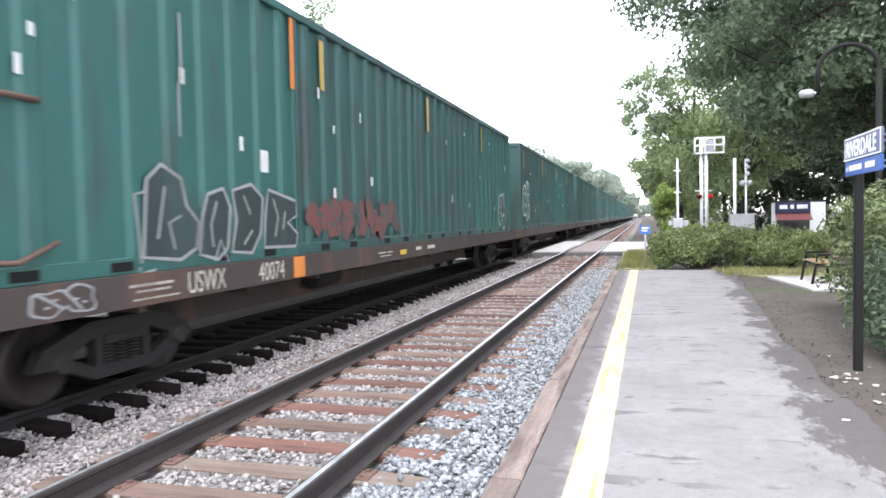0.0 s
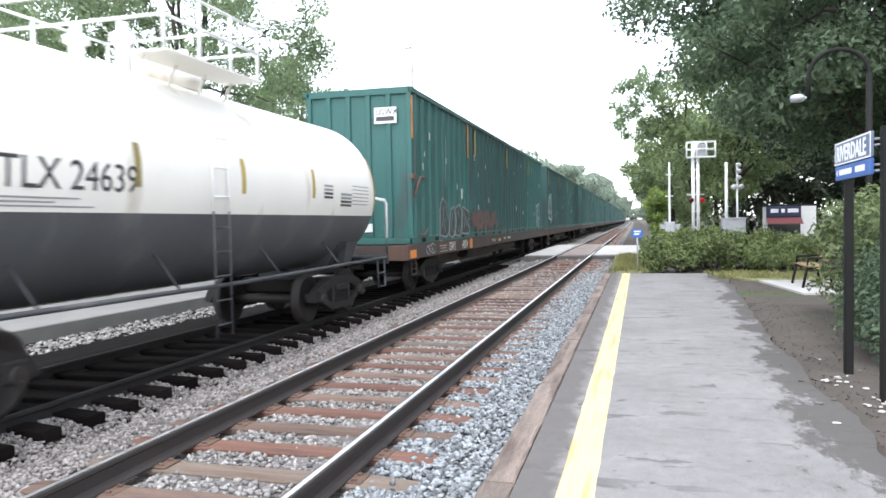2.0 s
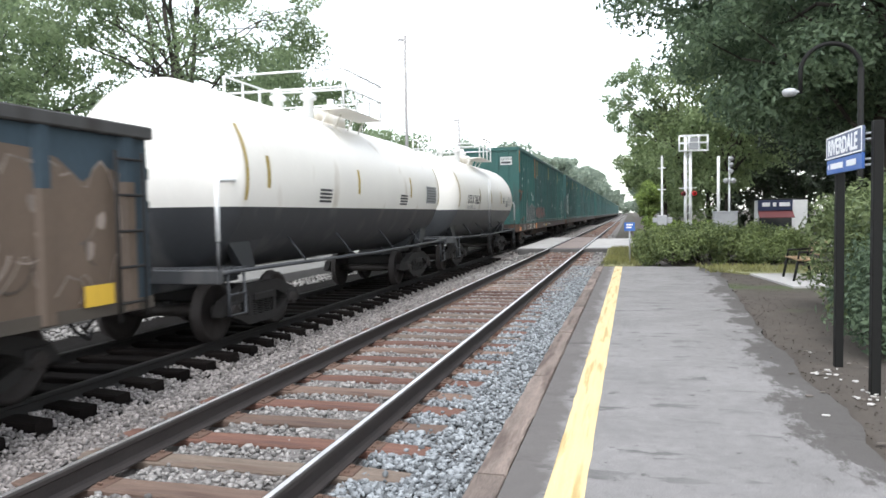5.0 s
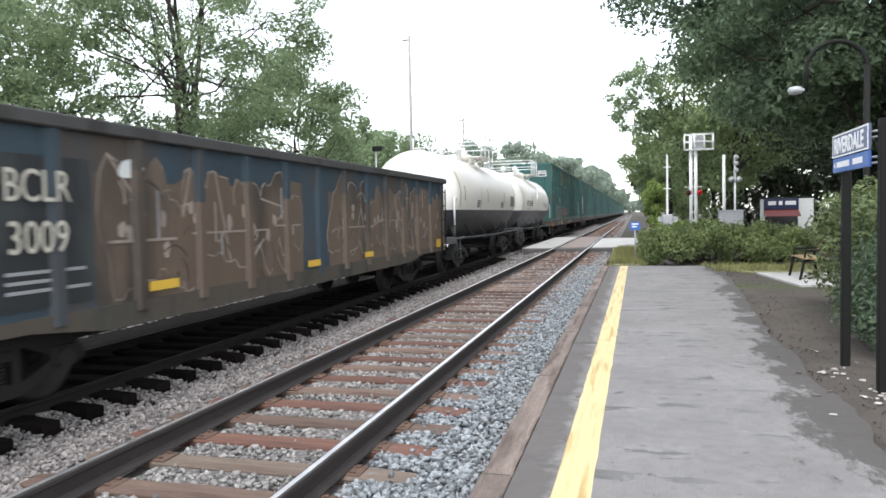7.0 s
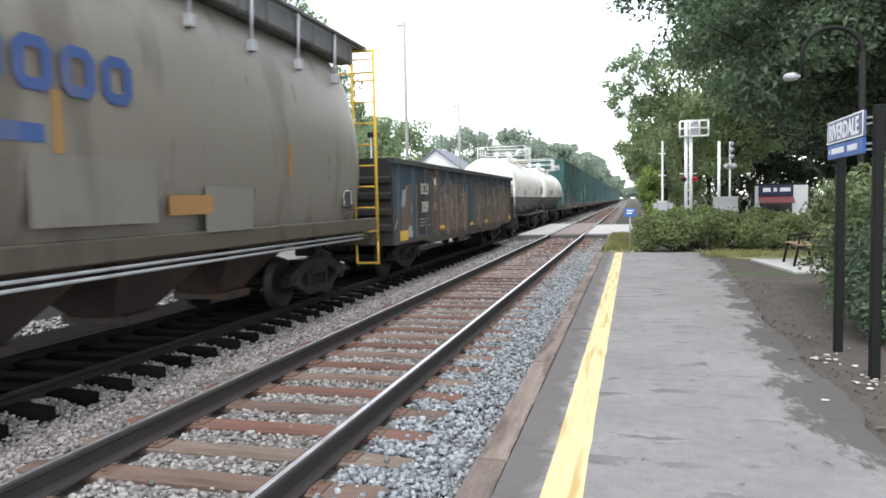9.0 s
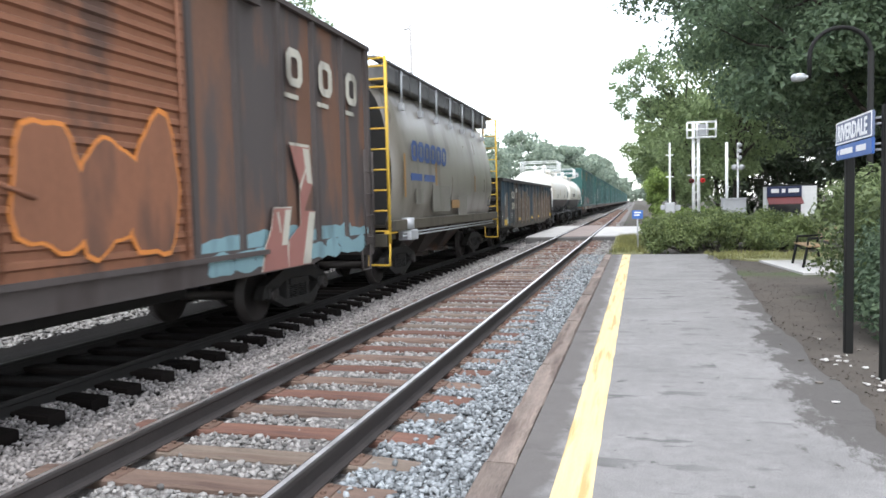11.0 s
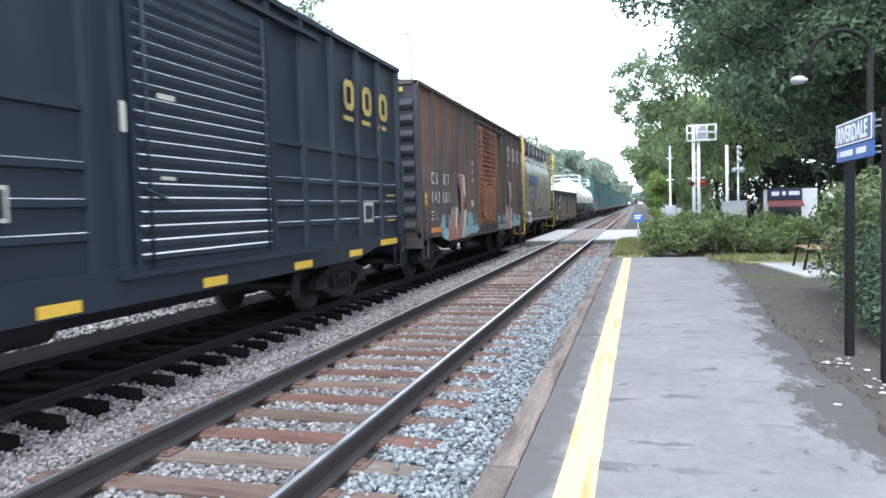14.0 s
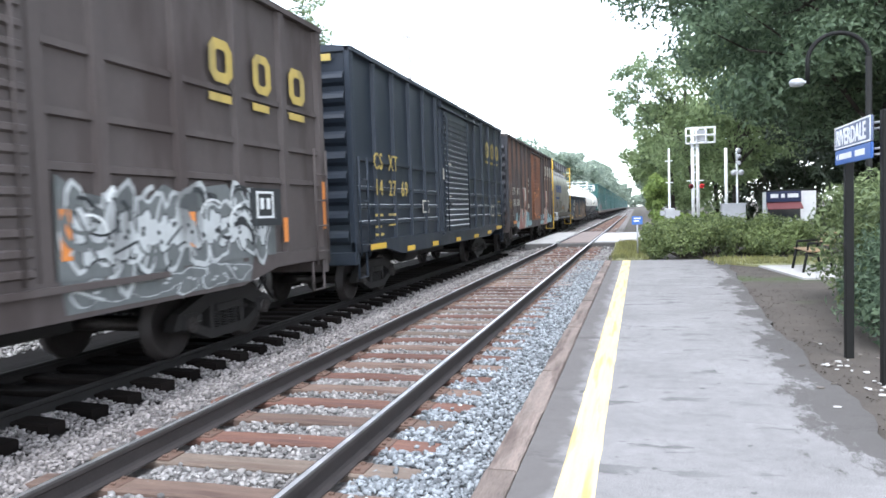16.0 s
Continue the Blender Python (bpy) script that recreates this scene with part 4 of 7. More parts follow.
rngc = random.Random(77)
FLATS = 13
for k in range(FLATS):
    u = 3.35 + 26.7 * k
    flat_car(u, k == 0, k < 3)
    for j in range(4):
        uc = u + 0.70 + j * 6.03
        c = container(uc, "tall green ribbed steel container with white stickers, scuffed and tagged" if k == 0 else "green ribbed steel container on the flat car ahead", k * 4 + j)
        x = CW + 0.002
        spots = [(rngc.uniform(0.3, 5.4), rngc.uniform(0.7, 3.0)) for _ in range(5 if k < 2 else 2)]
        plates(c, "sticker", x, [(y, y + rngc.uniform(0.05, 0.11), z, z + rngc.uniform(0.08, 0.2)) for y, z in spots], P["tag_white"], "small white sticker")
        plates(c, "marker_strip", x, [(0.85, 1.0, 2.65, 3.45)] if (j or k) else [(0.02, 0.14, 2.5, 3.5), (5.85, 5.97, 2.5, 3.55)], P["letter_yellow"] if (j or k) else P["orange"], "faded vertical marker strip")
        if k == 0 and j == 0:
            for w, shape in enumerate(([(2.42, 0.16), (2.50, 0.98), (2.75, 1.16), (3.10, 1.02), (3.18, 0.72), (3.42, 0.52), (3.36, 0.22), (3.05, 0.10)],
                                       [(3.42, 0.14), (3.50, 0.62), (3.62, 0.86), (3.95, 0.94), (4.10, 0.70), (4.02, 0.20), (3.80, 0.06)],
                                       [(4.12, 0.14), (4.24, 0.55), (4.16, 0.92), (4.62, 1.02), (4.92, 0.84), (4.84, 0.36), (4.60, 0.10)],
                                       [(4.94, 0.16), (4.98, 0.60), (5.08, 0.96), (5.90, 0.82), (5.92, 0.60), (5.62, 0.50), (5.94, 0.32), (5.86, 0.14)])):
                bm = NB()
                prism(bm, shape, CW + 0.002, CW + 0.006 + 0.0004 * w, axis="x")
                let = part("graffiti_letter", bm, P["tag_teal"], c, "black angular sprayed letter edged in grey-white")
                stroke(let, CW + 0.004, shape, 0.045, P["tag_grey"], "outline", "", 0.005, True)
            for ln in ([(2.66, 0.35), (2.80, 0.92)], [(2.95, 0.22), (2.86, 0.52), (3.08, 0.60)], [(3.70, 0.22), (3.66, 0.48), (3.80, 0.78)], [(4.42, 0.86), (4.58, 0.62)], [(4.40, 0.22), (4.62, 0.40)],
                       [(5.20, 0.84), (5.34, 0.58), (5.24, 0.30)], [(5.55, 0.66), (5.48, 0.40)], [(2.38, 0.10), (2.30, 0.82), (2.50, 0.86)], [(2.36, 0.06), (2.32, -0.02), (2.6, 0.02)], [(3.72, 0.04), (3.86, 0.30), (4.02, 0.02)]):
                stroke(c, CW + 0.008, ln, 0.03, P["tag_grey"], "scrawl_line", "pale spray line", 0.003)
            bm = NB()
            pipe(bm, [(CW + 0.03, 0.1, 1.15), (CW + 0.04, 0.55, 1.6), (CW + 0.03, 1.1, 1.6)], 0.03)
            box(bm, CW - 0.02, CW + 0.06, -0.1, 0.2, 1.53, 1.65, 0.01)
            part("latch_bar", bm, M["rust_steel"], c, "rusty latch lever")
            bm = NB()
            pipe(bm, [(CW + 0.03, 0.4, 0.22), (CW + 0.04, 0.8, 0.2), (CW + 0.03, 1.25, 0.36)], 0.025)
            part("latch_bar", bm, M["rust_steel"], c, "rusty latch lever")
            end_plates(c, "placard", 0.0 - 0.002, [(0.42, 0.98, 2.86, 3.24)], P["tag_white"], "white placard")
            lettering("lettering", "USWX", 0.19, P["letter_dark"], c, pose(0.46, -0.012, 3.07, 90, 0, 0), "black reporting mark")
            end_plates(c, "stencil_bar", -0.011, [(0.47, 0.92, 2.92, 3.02)], P["letter_dark"])
            end_plates(c, "sticker", -0.002, [(-0.35, -0.12, 2.2, 2.3), (-0.28, -0.18, 2.1, 2.2), (0.1, 0.32, 0.3, 0.5), (-0.15, -0.05, 0.3, 0.38), (-1.05, -0.97, 2.6, 2.75)], P["tag_white"], "small white sticker")
            plates(c, "scratch", x, [(3.1, 3.13, 1.5, 2.1), (3.16, 3.19, 2.1, 2.9)], P["tag_grey"], "pale scratch")
            plates(c, "sticker", x, [(4.9, 5.1, 1.2, 1.5)], P["tag_white"], "white sticker")
        if k == 0 and j == 1:
            graffiti(c, CW + 0.002, 0.35, 4.6, 0.22, 0.85, 7, P["tag_red"], P["green"], 6, "faded red sprayed blotch", 0.006, True, 0.5)
        if k == 0 and j == 3:
            graffiti(c, CW + 0.002, 3.6, 4.8, 0.3, 1.4, 2, P["green"], P["tag_white"], 9, "thin white scrawl", 0.03)
        if k == 1 and j == 0:
            graffiti(c, CW + 0.002, 0.6, 2.4, 0.5, 2.0, 3, P["green_b"], P["tag_white"], 10, "thin white scrawl", 0.04)


# ---- tank cars ----
def tank_car(uc, marks):
    L, R, ax, waist = 11.75, 1.40, 2.30, 1.87
    car = railcar("tank_car", "white tank car with a black belly and a railed top platform", uc - L / 2)
    mid, hl = L / 2, 5.05
    prof = []
    for i in range(9):
        a = i / 8 * math.pi / 2
        prof.append((max(0.02, R * math.sin(a)), -hl - 0.62 * math.cos(a)))
    prof += [(R, -hl / 2), (R, 0.0), (R, hl / 2)]
    prof += [(r, -z) for r, z in prof[:9][::-1]]
    bm = NB()
    lathe(bm, prof, 64, pose(0, mid, ax, -90, 0, 0))
    bmesh.ops.bisect_plane(bm, geom=bm.verts[:] + bm.edges[:] + bm.faces[:], plane_co=(0, 0, waist), plane_no=(0, 0, 1))
    for f in bm.faces:
        f.material_index = 1 if f.calc_center_median().z < waist else 0
        f.smooth = True
    bmesh.ops.recalc_face_normals(bm, faces=bm.faces[:])
    part("shell", bm, [P["tank_white"], P["tank_black"] if marks["strong"] else P["tank_grey"]], car, "cream-white tank shell, black below the waist")
    # thin weld bands round the shell
    for y in (mid - hl, mid - 1.7, mid + 1.7, mid + hl):
        bm = NB()
        pts = []
        for i in range(41):
            a = i / 40 * 2 * math.pi
            pts.append((R * math.sin(a), R * math.cos(a)))
        for p, q in zip(pts, pts[1:]):
            vs = [bm.verts.new((p[0] * k, y + d, ax + p[1] * k)) for k, d in ((1.002, -0.012), (1.002, 0.012))] + [bm.verts.new((q[0] * k, y + d, ax + q[1] * k)) for k, d in ((1.002, 0.012), (1.002, -0.012))]
            bm.faces.new(vs)
        bmesh.ops.remove_doubles(bm, verts=bm.verts[:], dist=1e-4)
        for f in bm.faces:
            f.material_index = 1 if f.calc_center_median().z < waist else 0
        part("weld_band", bm, [P["tank_white"], P["tank_black"] if marks["strong"] else P["tank_grey"]], car)

    def on_shell(name, y0, y1, a0, a1, material, label="", k=1.004):
        """A painted patch on the curved side, from angle a0 to a1 above the axis."""
        bm = NB()
        n = 8
        rows = []
        for i in range(n + 1):
            a = radians(a0 + 8 + (a1 - a0) * i / n)
            rows.append([bm.verts.new((R * k * math.cos(a), y, ax + R * k * math.sin(a))) for y in (y0, y1)])
        for p, q in zip(rows, rows[1:]):
            bm.faces.new((p[0], p[1], q[1], q[0]))
        return part(name, bm, material, car, label)

    for y in marks["strips"]:
        on_shell("marker_strip", y - 0.05, y + 0.05, -14.5, 4.5, P["letter_yellow"], "yellow marker strip")
    on_shell("marker_strip", mid + hl + 0.0, mid + hl + 0.07, -22, 22, P["letter_yellow"], "yellow marker strip", 1.006)
    on_shell("marker_strip", mid - hl - 0.07, mid - hl, -22, 22, P["letter_yellow"], "yellow marker strip", 1.006)
    for y, a, w in marks["bars"]:
        for i in range(4):
            on_shell("stencil_bar", y, y + w, a + i * 2.6, a + i * 2.6 + 1.6, P["letter_dark"] if marks["strong"] or i < 2 else P["tag_grey"])
    on_shell("notice", mid + hl - 1.17, mid + hl - 0.23, -19.5, -1.8, P["tag_grey"] if marks["strong"] else P["tank_white"], "grey notice panel", 1.003)
    for i in range(6):
        on_shell("stencil_bar", mid + hl - 1.1, mid + hl - 0.3, -17.5 + i * 2.7, -16.8 + i * 2.7, P["letter_dark"] if marks["strong"] else P["tag_grey"], "", 1.006)
    if marks["text"]:
        y = marks["text"]
        ob = text_side(car, "UTLX 24639", 1.38, y, ax - 0.22, 0.40, P["letter_dark"], "black stencilled reporting mark", 0.95)
        ob.matrix_basis = pose(1.390, y, ax - 0.22, 93.3, 0, 90) @ Matrix.Diagonal((0.95, 1, 1, 1))
        for i, w in enumerate((1.4, 0.9, 1.2)):
            on_shell("stencil_bar", y, y + w, -24 + i * 1.6, -23.3 + i * 1.6, P["tag_grey"])
    # cradle, stub sill, walkway
    for s in (-1, 1):
        yb = mid + s * (hl - 0.75)
        bm = NB()
        arc = [(R * 0.995 * math.sin(radians(a)), ax - R * 0.995 * math.cos(radians(a))) for a in range(-62, 63, 8)]
        prism(bm, arc + [(0.7, 0.86), (-0.7, 0.86)], yb - 0.16, yb + 0.16)
        part("saddle", bm, P["tank_black"], car)
        bm = NB()
        box(bm, -0.3, 0.3, min(yb - s * 0.8, mid + s * L / 2), max(yb - s * 0.8, mid + s * L / 2), 0.72, 1.05, 0.02)
        y0 = mid + s * L / 2
        box(bm, -1.4, 1.4, min(y0, y0 - s * 0.12), max(y0, y0 - s * 0.12), 0.88, 1.06, 0.01)
        for k in range(5):
            yy = y0 - s * (0.2 + 0.14 * k)
            box(bm, -1.35, 1.35, yy - 0.04, yy + 0.04, 1.03, 1.06)
        part("end_platform", bm, P["tank_black"], car)
        if s == marks["hoop"]:
            bm = NB()
            x = 1.38
            pipe(bm, [(x, y0 - s * 0.05, 1.05), (x, y0 - s * 0.05, 1.42)], 0.022, 8)
            part("rail_post", bm, P["tank_black"], car)
            bm = NB()
            pipe(bm, [(x, y0 - s * 0.05, 1.42), (x, y0 - s * 0.05, 2.12), (x - 0.02, y0 - s * 0.12, 2.2), (x - 0.06, y0 - s * 0.55, 2.22), (x - 0.15, y0 - s * 0.8, 2.22)], 0.03, 10)
            part("grab_rail", bm, M["white_paint"], car, "white bent grab rail")
            bm = NB()
            pipe(bm, [(-x, y0 - s * 0.05, 1.05), (-x, y0 - s * 0.05, 2.12), (-x + 0.06, y0 - s * 0.55, 2.22)], 0.028, 8)
            part("grab_rail", bm, M["white_paint"], car)
        bm = NB()
        prism(bm, [(mid + s * (hl + 0.1), 1.5), (mid + s * (hl - 0.35), 1.85), (mid + s * (hl - 0.75), 1.0), (mid + s * (hl - 0.45), 0.95)], 0.92, 1.05, axis="x")
        part("brace", bm, P["tank_black"], car)
        bm = NB()
        pipe(bm, [(1.38, y0 - s * 0.25, 1.0), (1.4, y0 - s * 0.25, 0.45), (1.4, y0 - s * 0.65, 0.45), (1.38, y0 - s * 0.65, 1.0)], 0.018)
        rod(bm, (1.4, y0 - s * 0.25, 0.72), (1.4, y0 - s * 0.65, 0.72), 0.014)
        part("step", bm, P["tank_black"], car)
    bm = NB()
    for s in (-1, 1):
        pipe(bm, [(s * 1.38, 0.1, 1.02), (s * 1.42, mid, 0.98), (s * 1.38, L - 0.1, 1.02)], 0.028, 8)
    for y in (2.6, 4.6, 7.0, 9.2):
        rod(bm, (1.4, y, 1.0), (1.0, y, 1.5), 0.016, 6)
    part("side_handrail", bm, P["tank_black"], car)
    gear(car, L, 1.75)
    if marks["text"]:
        ladder(car, 1.44, mid - 0.62, mid - 0.27, 1.9, 3.0, 0.36, M["white_paint"], "white side ladder", 0.012, 0.013)
        ladder(car, 1.44, mid - 0.62, mid - 0.27, 0.35, 1.9, 0.3, P["tank_black"], "", 0.012, 0.013)
    # top fittings
    bm = NB()
    lathe(bm, [(0.62, ax + R - 0.12), (0.62, ax + R + 0.16), (0.5, ax + R + 0.24), (0.1, ax + R + 0.27)], 24, pose(0, mid + 0.3, 0))
    part("dome", bm, P["tank_white"], car)
    for k, (dx, dy) in enumerate(((0.3, -0.7), (-0.3, -0.8), (0.15, 0.75))):
        bm = NB()
        lathe(bm, [(0.1, ax + R - 0.1), (0.1, ax + R + 0.3), (0.16, ax + R + 0.32), (0.16, ax + R + 0.4), (0.07, ax + R + 0.45), (0.07, ax + R + 0.55)], 14, pose(dx, mid + dy, 0))
        part("valve", bm, M["white_paint"], car)
    bm = NB()
    y0, y1, z = mid - 1.2, mid + 0.9, ax + R + 0.06
    for x in (-1.0, 1.0):
        bm = NB()
        box(bm, x - 0.28, x + 0.28, y0, y1, z - 0.03, z, 0.005)
        for y in np.linspace(y0 + 0.1, y1 - 0.1, 4):
            rod(bm, (x * 0.9, y, z), (x * 0.7, y, z - 0.38), 0.02, 6)
        part("top_walkway", bm, P["tank_white"], car)
    for x in (-1.24, 1.24):
        bm = NB()
        for y in np.linspace(y0, y1, 4):
            rod(bm, (x, y, z), (x, y, z + 0.72), 0.026, 8)
        for h in (0.38, 0.72):
            rod(bm, (x, y0, z + h), (x, y1, z + h), 0.022, 8)
        part("top_railing", bm, M["white_paint"], car, "white tube railing")
    for y in (y0, y1):
        for h in (0.38, 0.72):
            bm = NB()
            rod(bm, (-1.24, y, z + h), (1.24, y, z + h), 0.022, 8)
            part("top_rail", bm, M["white_paint"], car, "white tube rail")
    return car


tank_car(-3.8, dict(strips=(3.95, 6.05, 8.2), bars=((8.6, -14, 0.35), (9.3, -19, 0.5)), text=1.95, strong=False, hoop=1))
tank_car(-16.55, dict(strips=(1.4, 5.0, 8.4), bars=((3.2, -22, 0.5), (7.6, -22, 0.55)), text=None, strong=True, hoop=-1))


# ---- gondola ----
def gondola(u0, u1):
    L, hw, zb, zt = u1 - u0, 1.5, 0.78, 2.68
    car = railcar("gondola", "open gondola in faded blue, rusty and covered in brown graffiti", u0)
    bm = NB()
    box(bm, -hw + 0.1, hw - 0.1, 0.1, L - 0.1, 0.98, 1.1)
    box(bm, -0.3, 0.3, 0.3, L - 0.3, 0.65, 1.0)
    box(bm, -0.35, 0.35, 3.6, L - 3.6, 0.42, 0.66)
    part("floor", bm, P["gond_dark"], car)
    for s in (-1, 1):
        bm = NB()
        box(bm, min(s * (hw - 0.1), s * (hw - 0.06)), max(s * (hw - 0.1), s * (hw - 0.06)), 0.02, L - 0.02, zb, zt - 0.05)
        part("side_panel", bm, P["gond"], car)
        bm = NB()
        box(bm, min(s * (hw - 0.17), s * (hw + 0.03)), max(s * (hw - 0.17), s * (hw + 0.03)), 0, L, zt - 0.13, zt, 0.015)
        part("top_rim", bm, P["gond_rim"], car)
        n = 15
        for k in range(n):
            y = 0.35 + k * (L - 0.7) / (n - 1)
            bm = NB()
            prism(bm, [(s * (hw - 0.06), y - 0.10), (s * (hw - 0.06), y + 0.10), (s * hw, y + 0.055), (s * hw, y - 0.055)], zb + 0.02, zt - 0.13)
            for v in bm.verts:
                v.co = Vector((v.co.x, v.co.z, v.co.y))
            bmesh.ops.recalc_face_normals(bm, faces=bm.faces[:])
            rib = part("rib", bm, P["gond"], car)
            if k not in (0, 1, 2, 7) and s > 0:
                bm = NB()
                prism(bm, [(hw - 0.060, y - 0.104), (hw - 0.060, y + 0.104), (hw + 0.003, y + 0.058), (hw + 0.003, y - 0.058)], zb + 0.02, 2.08 + 0.16 * math.sin(k * 2.7))
                for v in bm.verts:
                    v.co = Vector((v.co.x, v.co.z, v.co.y))
                bmesh.ops.recalc_face_normals(bm, faces=bm.faces[:])
                part("paint_coat", bm, P["tag_brown"], rib, "brown sprayed lower half of the rib")
        bm = NB()
        prism(bm, [(0, zb), (2.2, zb), (3.2, zb - 0.12), (L - 3.2, zb - 0.12), (L - 2.2, zb), (L, zb), (L, zb + 0.12), (0, zb + 0.12)], min(s * (hw - 0.09), s * (hw - 0.03)), max(s * (hw - 0.09), s * (hw - 0.03)), axis="x")
        part("side_sill", bm, P["gond_sill"], car)
    for y, d in ((0.0, 1), (L, -1)):
        bm = NB()
        box(bm, -hw + 0.07, hw - 0.07, min(y, y + d * 0.06), max(y, y + d * 0.06), zb, zt - 0.02)
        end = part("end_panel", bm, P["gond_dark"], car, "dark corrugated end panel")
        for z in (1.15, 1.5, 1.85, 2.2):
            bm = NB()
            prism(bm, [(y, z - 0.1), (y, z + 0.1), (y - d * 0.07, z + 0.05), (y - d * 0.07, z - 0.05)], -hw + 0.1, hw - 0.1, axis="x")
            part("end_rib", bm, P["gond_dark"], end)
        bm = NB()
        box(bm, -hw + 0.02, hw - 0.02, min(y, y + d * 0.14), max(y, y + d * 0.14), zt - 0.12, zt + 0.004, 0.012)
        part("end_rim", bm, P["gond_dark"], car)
    x = hw - 0.058
    for y0, y1, seed in ((3.05, 7.5, 61), (8.5, L - 0.35, 63)):
        rb = random.Random(seed)
        n = int((y1 - y0) / 0.3)
        up = [(y0 + (y1 - y0) * i / n, 2.2 + rb.uniform(-0.22, 0.2)) for i in range(n + 1)]
        bm = NB()
        prism(bm, [(y0, 0.88), (y1, 0.88)] + up[::-1], x, x + 0.003, axis="x")
        part("graffiti_ground", bm, P["tag_brown"], car, "faded brown sprayed background")
    graffiti(car, x + 0.003, 3.15, 7.4, 0.98, 2.30, 7, P["tag_brown"], P["tag_dust"], 21, "faded brown and grey sprayed letters", 0.012, lump=0.4)
    graffiti(car, x + 0.003, 8.6, 15.6, 0.96, 2.28, 11, P["tag_brown"], P["tag_dust"], 23, "faded brown and grey sprayed letters", 0.012, lump=0.4)
    bm = NB()
    prism(bm, [(0.06, 0.85), (1.86, 0.85), (1.86, 2.12), (1.5, 2.18), (1.0, 2.1), (0.1, 1.14)], x, x + 0.004, axis="x")
    part("graffiti_ground", bm, P["tag_brown"], car, "faded brown sprayed wedge")
    bm = NB()
    prism(bm, [(0.08, 1.10), (1.0, 2.05), (1.0, 2.11), (0.08, 1.17)], x, x + 0.010, axis="x")
    prism(bm, [(1.28, 1.45), (1.55, 2.1), (1.60, 2.1), (1.34, 1.45)], x, x + 0.009, axis="x")
    part("scrawl_line", bm, P["tag_grey"], car, "pale sprayed stroke")
    rng_g = random.Random(77)
    bm = NB()
    prism(bm, blob(rng_g, 1.28, 1.02, 0.46, 0.28, lump=0.08), x, x + 0.008, axis="x")
    part("sticker", bm, P["tag_grey"], car, "pale rounded sticker")
    bm_s = NB()
    prism(bm_s, blob(rng_g, 0.78, 1.82, 0.3, 0.34, lump=0.3), x, x + 0.0065, axis="x")
    part("paint_splash", bm_s, P["tag_grey"], car, "pale sprayed figure")
    rs = random.Random(19)
    for _ in range(46):
        y0, z0 = rs.choice((rs.uniform(3.1, 7.2), rs.uniform(8.6, 15.4))), rs.uniform(1.0, 1.95)
        r, a0, da = rs.uniform(0.12, 0.42), rs.uniform(0, 6.28), rs.uniform(0.8, 2.6)
        stroke(car, hw - 0.046, [(y0 + r * 0.8 * math.cos(a0 + da * i / 7), z0 + r * math.sin(a0 + da * i / 7)) for i in range(8)], rs.uniform(0.012, 0.028), P[rs.choice(("tag_dust", "tag_tan", "tag_dust", "tag_mid"))], "scrawl_line", "pale curved spray line")
    plates(car, "scrawl_line", hw - 0.044, [(3.2, 4.3, 1.50, 1.53), (4.6, 6.4, 1.55, 1.575), (6.6, 7.4, 1.60, 1.625), (9.0, 10.6, 1.52, 1.545), (11.0, 12.6, 1.62, 1.64)], P["tag_dust"], "pale sprayed stroke")
    rng = random.Random(4)
    for _ in range(12):
        y, z = rng.uniform(3.2, 14.8), rng.uniform(1.2, 2.0)
        plates(car, "scrawl_line", hw - 0.043, [(y, y + 0.03, z, z + rng.uniform(0.2, 0.55))], P["tag_dust"] if rng.random() < 0.7 else P["tag_grey"])
    bm = NB()
    prism(bm, blob(rng, 3.6, 2.25, 0.35, 0.22), x, x + 0.018, axis="x")
    part("paint_splash", bm, P["tag_white"], car, "white paint splash")
    bm = NB()
    box(bm, x, x + 0.012, 1.9, 3.0, 0.98, 2.3)
    part("number_panel", bm, P["tag_black"], car, "black painted number panel")
    text_side(car, "BCLR", hw + 0.002, 1.97, 1.90, 0.40, P["letter_pale"], "white stencilled reporting mark", 0.78)
    text_side(car, "3009", hw + 0.002, 1.99, 1.46, 0.40, P["letter_pale"], "white stencilled car number", 0.85)
    plates(car, "stencil_bar", x + 0.013, [(2.0, 2.9, 1.28, 1.31), (2.0, 2.6, 1.20, 1.23), (2.0, 2.95, 1.12, 1.15)], P["tag_grey"])
    plates(car, "reflector", hw + 0.001, [(0.28, 0.85, 0.86, 1.08), (3.75, 4.25, 0.98, 1.08), (7.55, 8.0, 0.95, 1.05), (10.0, 10.45, 0.95, 1.05), (15.1, 15.5, 0.9, 1.1)], P["yellow"], "yellow reflector plate")
    plates(car, "placard", x + 0.004, [(1.25, 1.65, 0.84, 1.05)], P["letter_pale"], "white stencilled box")
    ladder(car, hw + 0.03, L - 0.6, L - 0.2, 0.7, 2.4, 0.36, P["gond_dark"])
    gear(car, L, 2.1)
    return car


gondola(-39.95, -23.8)


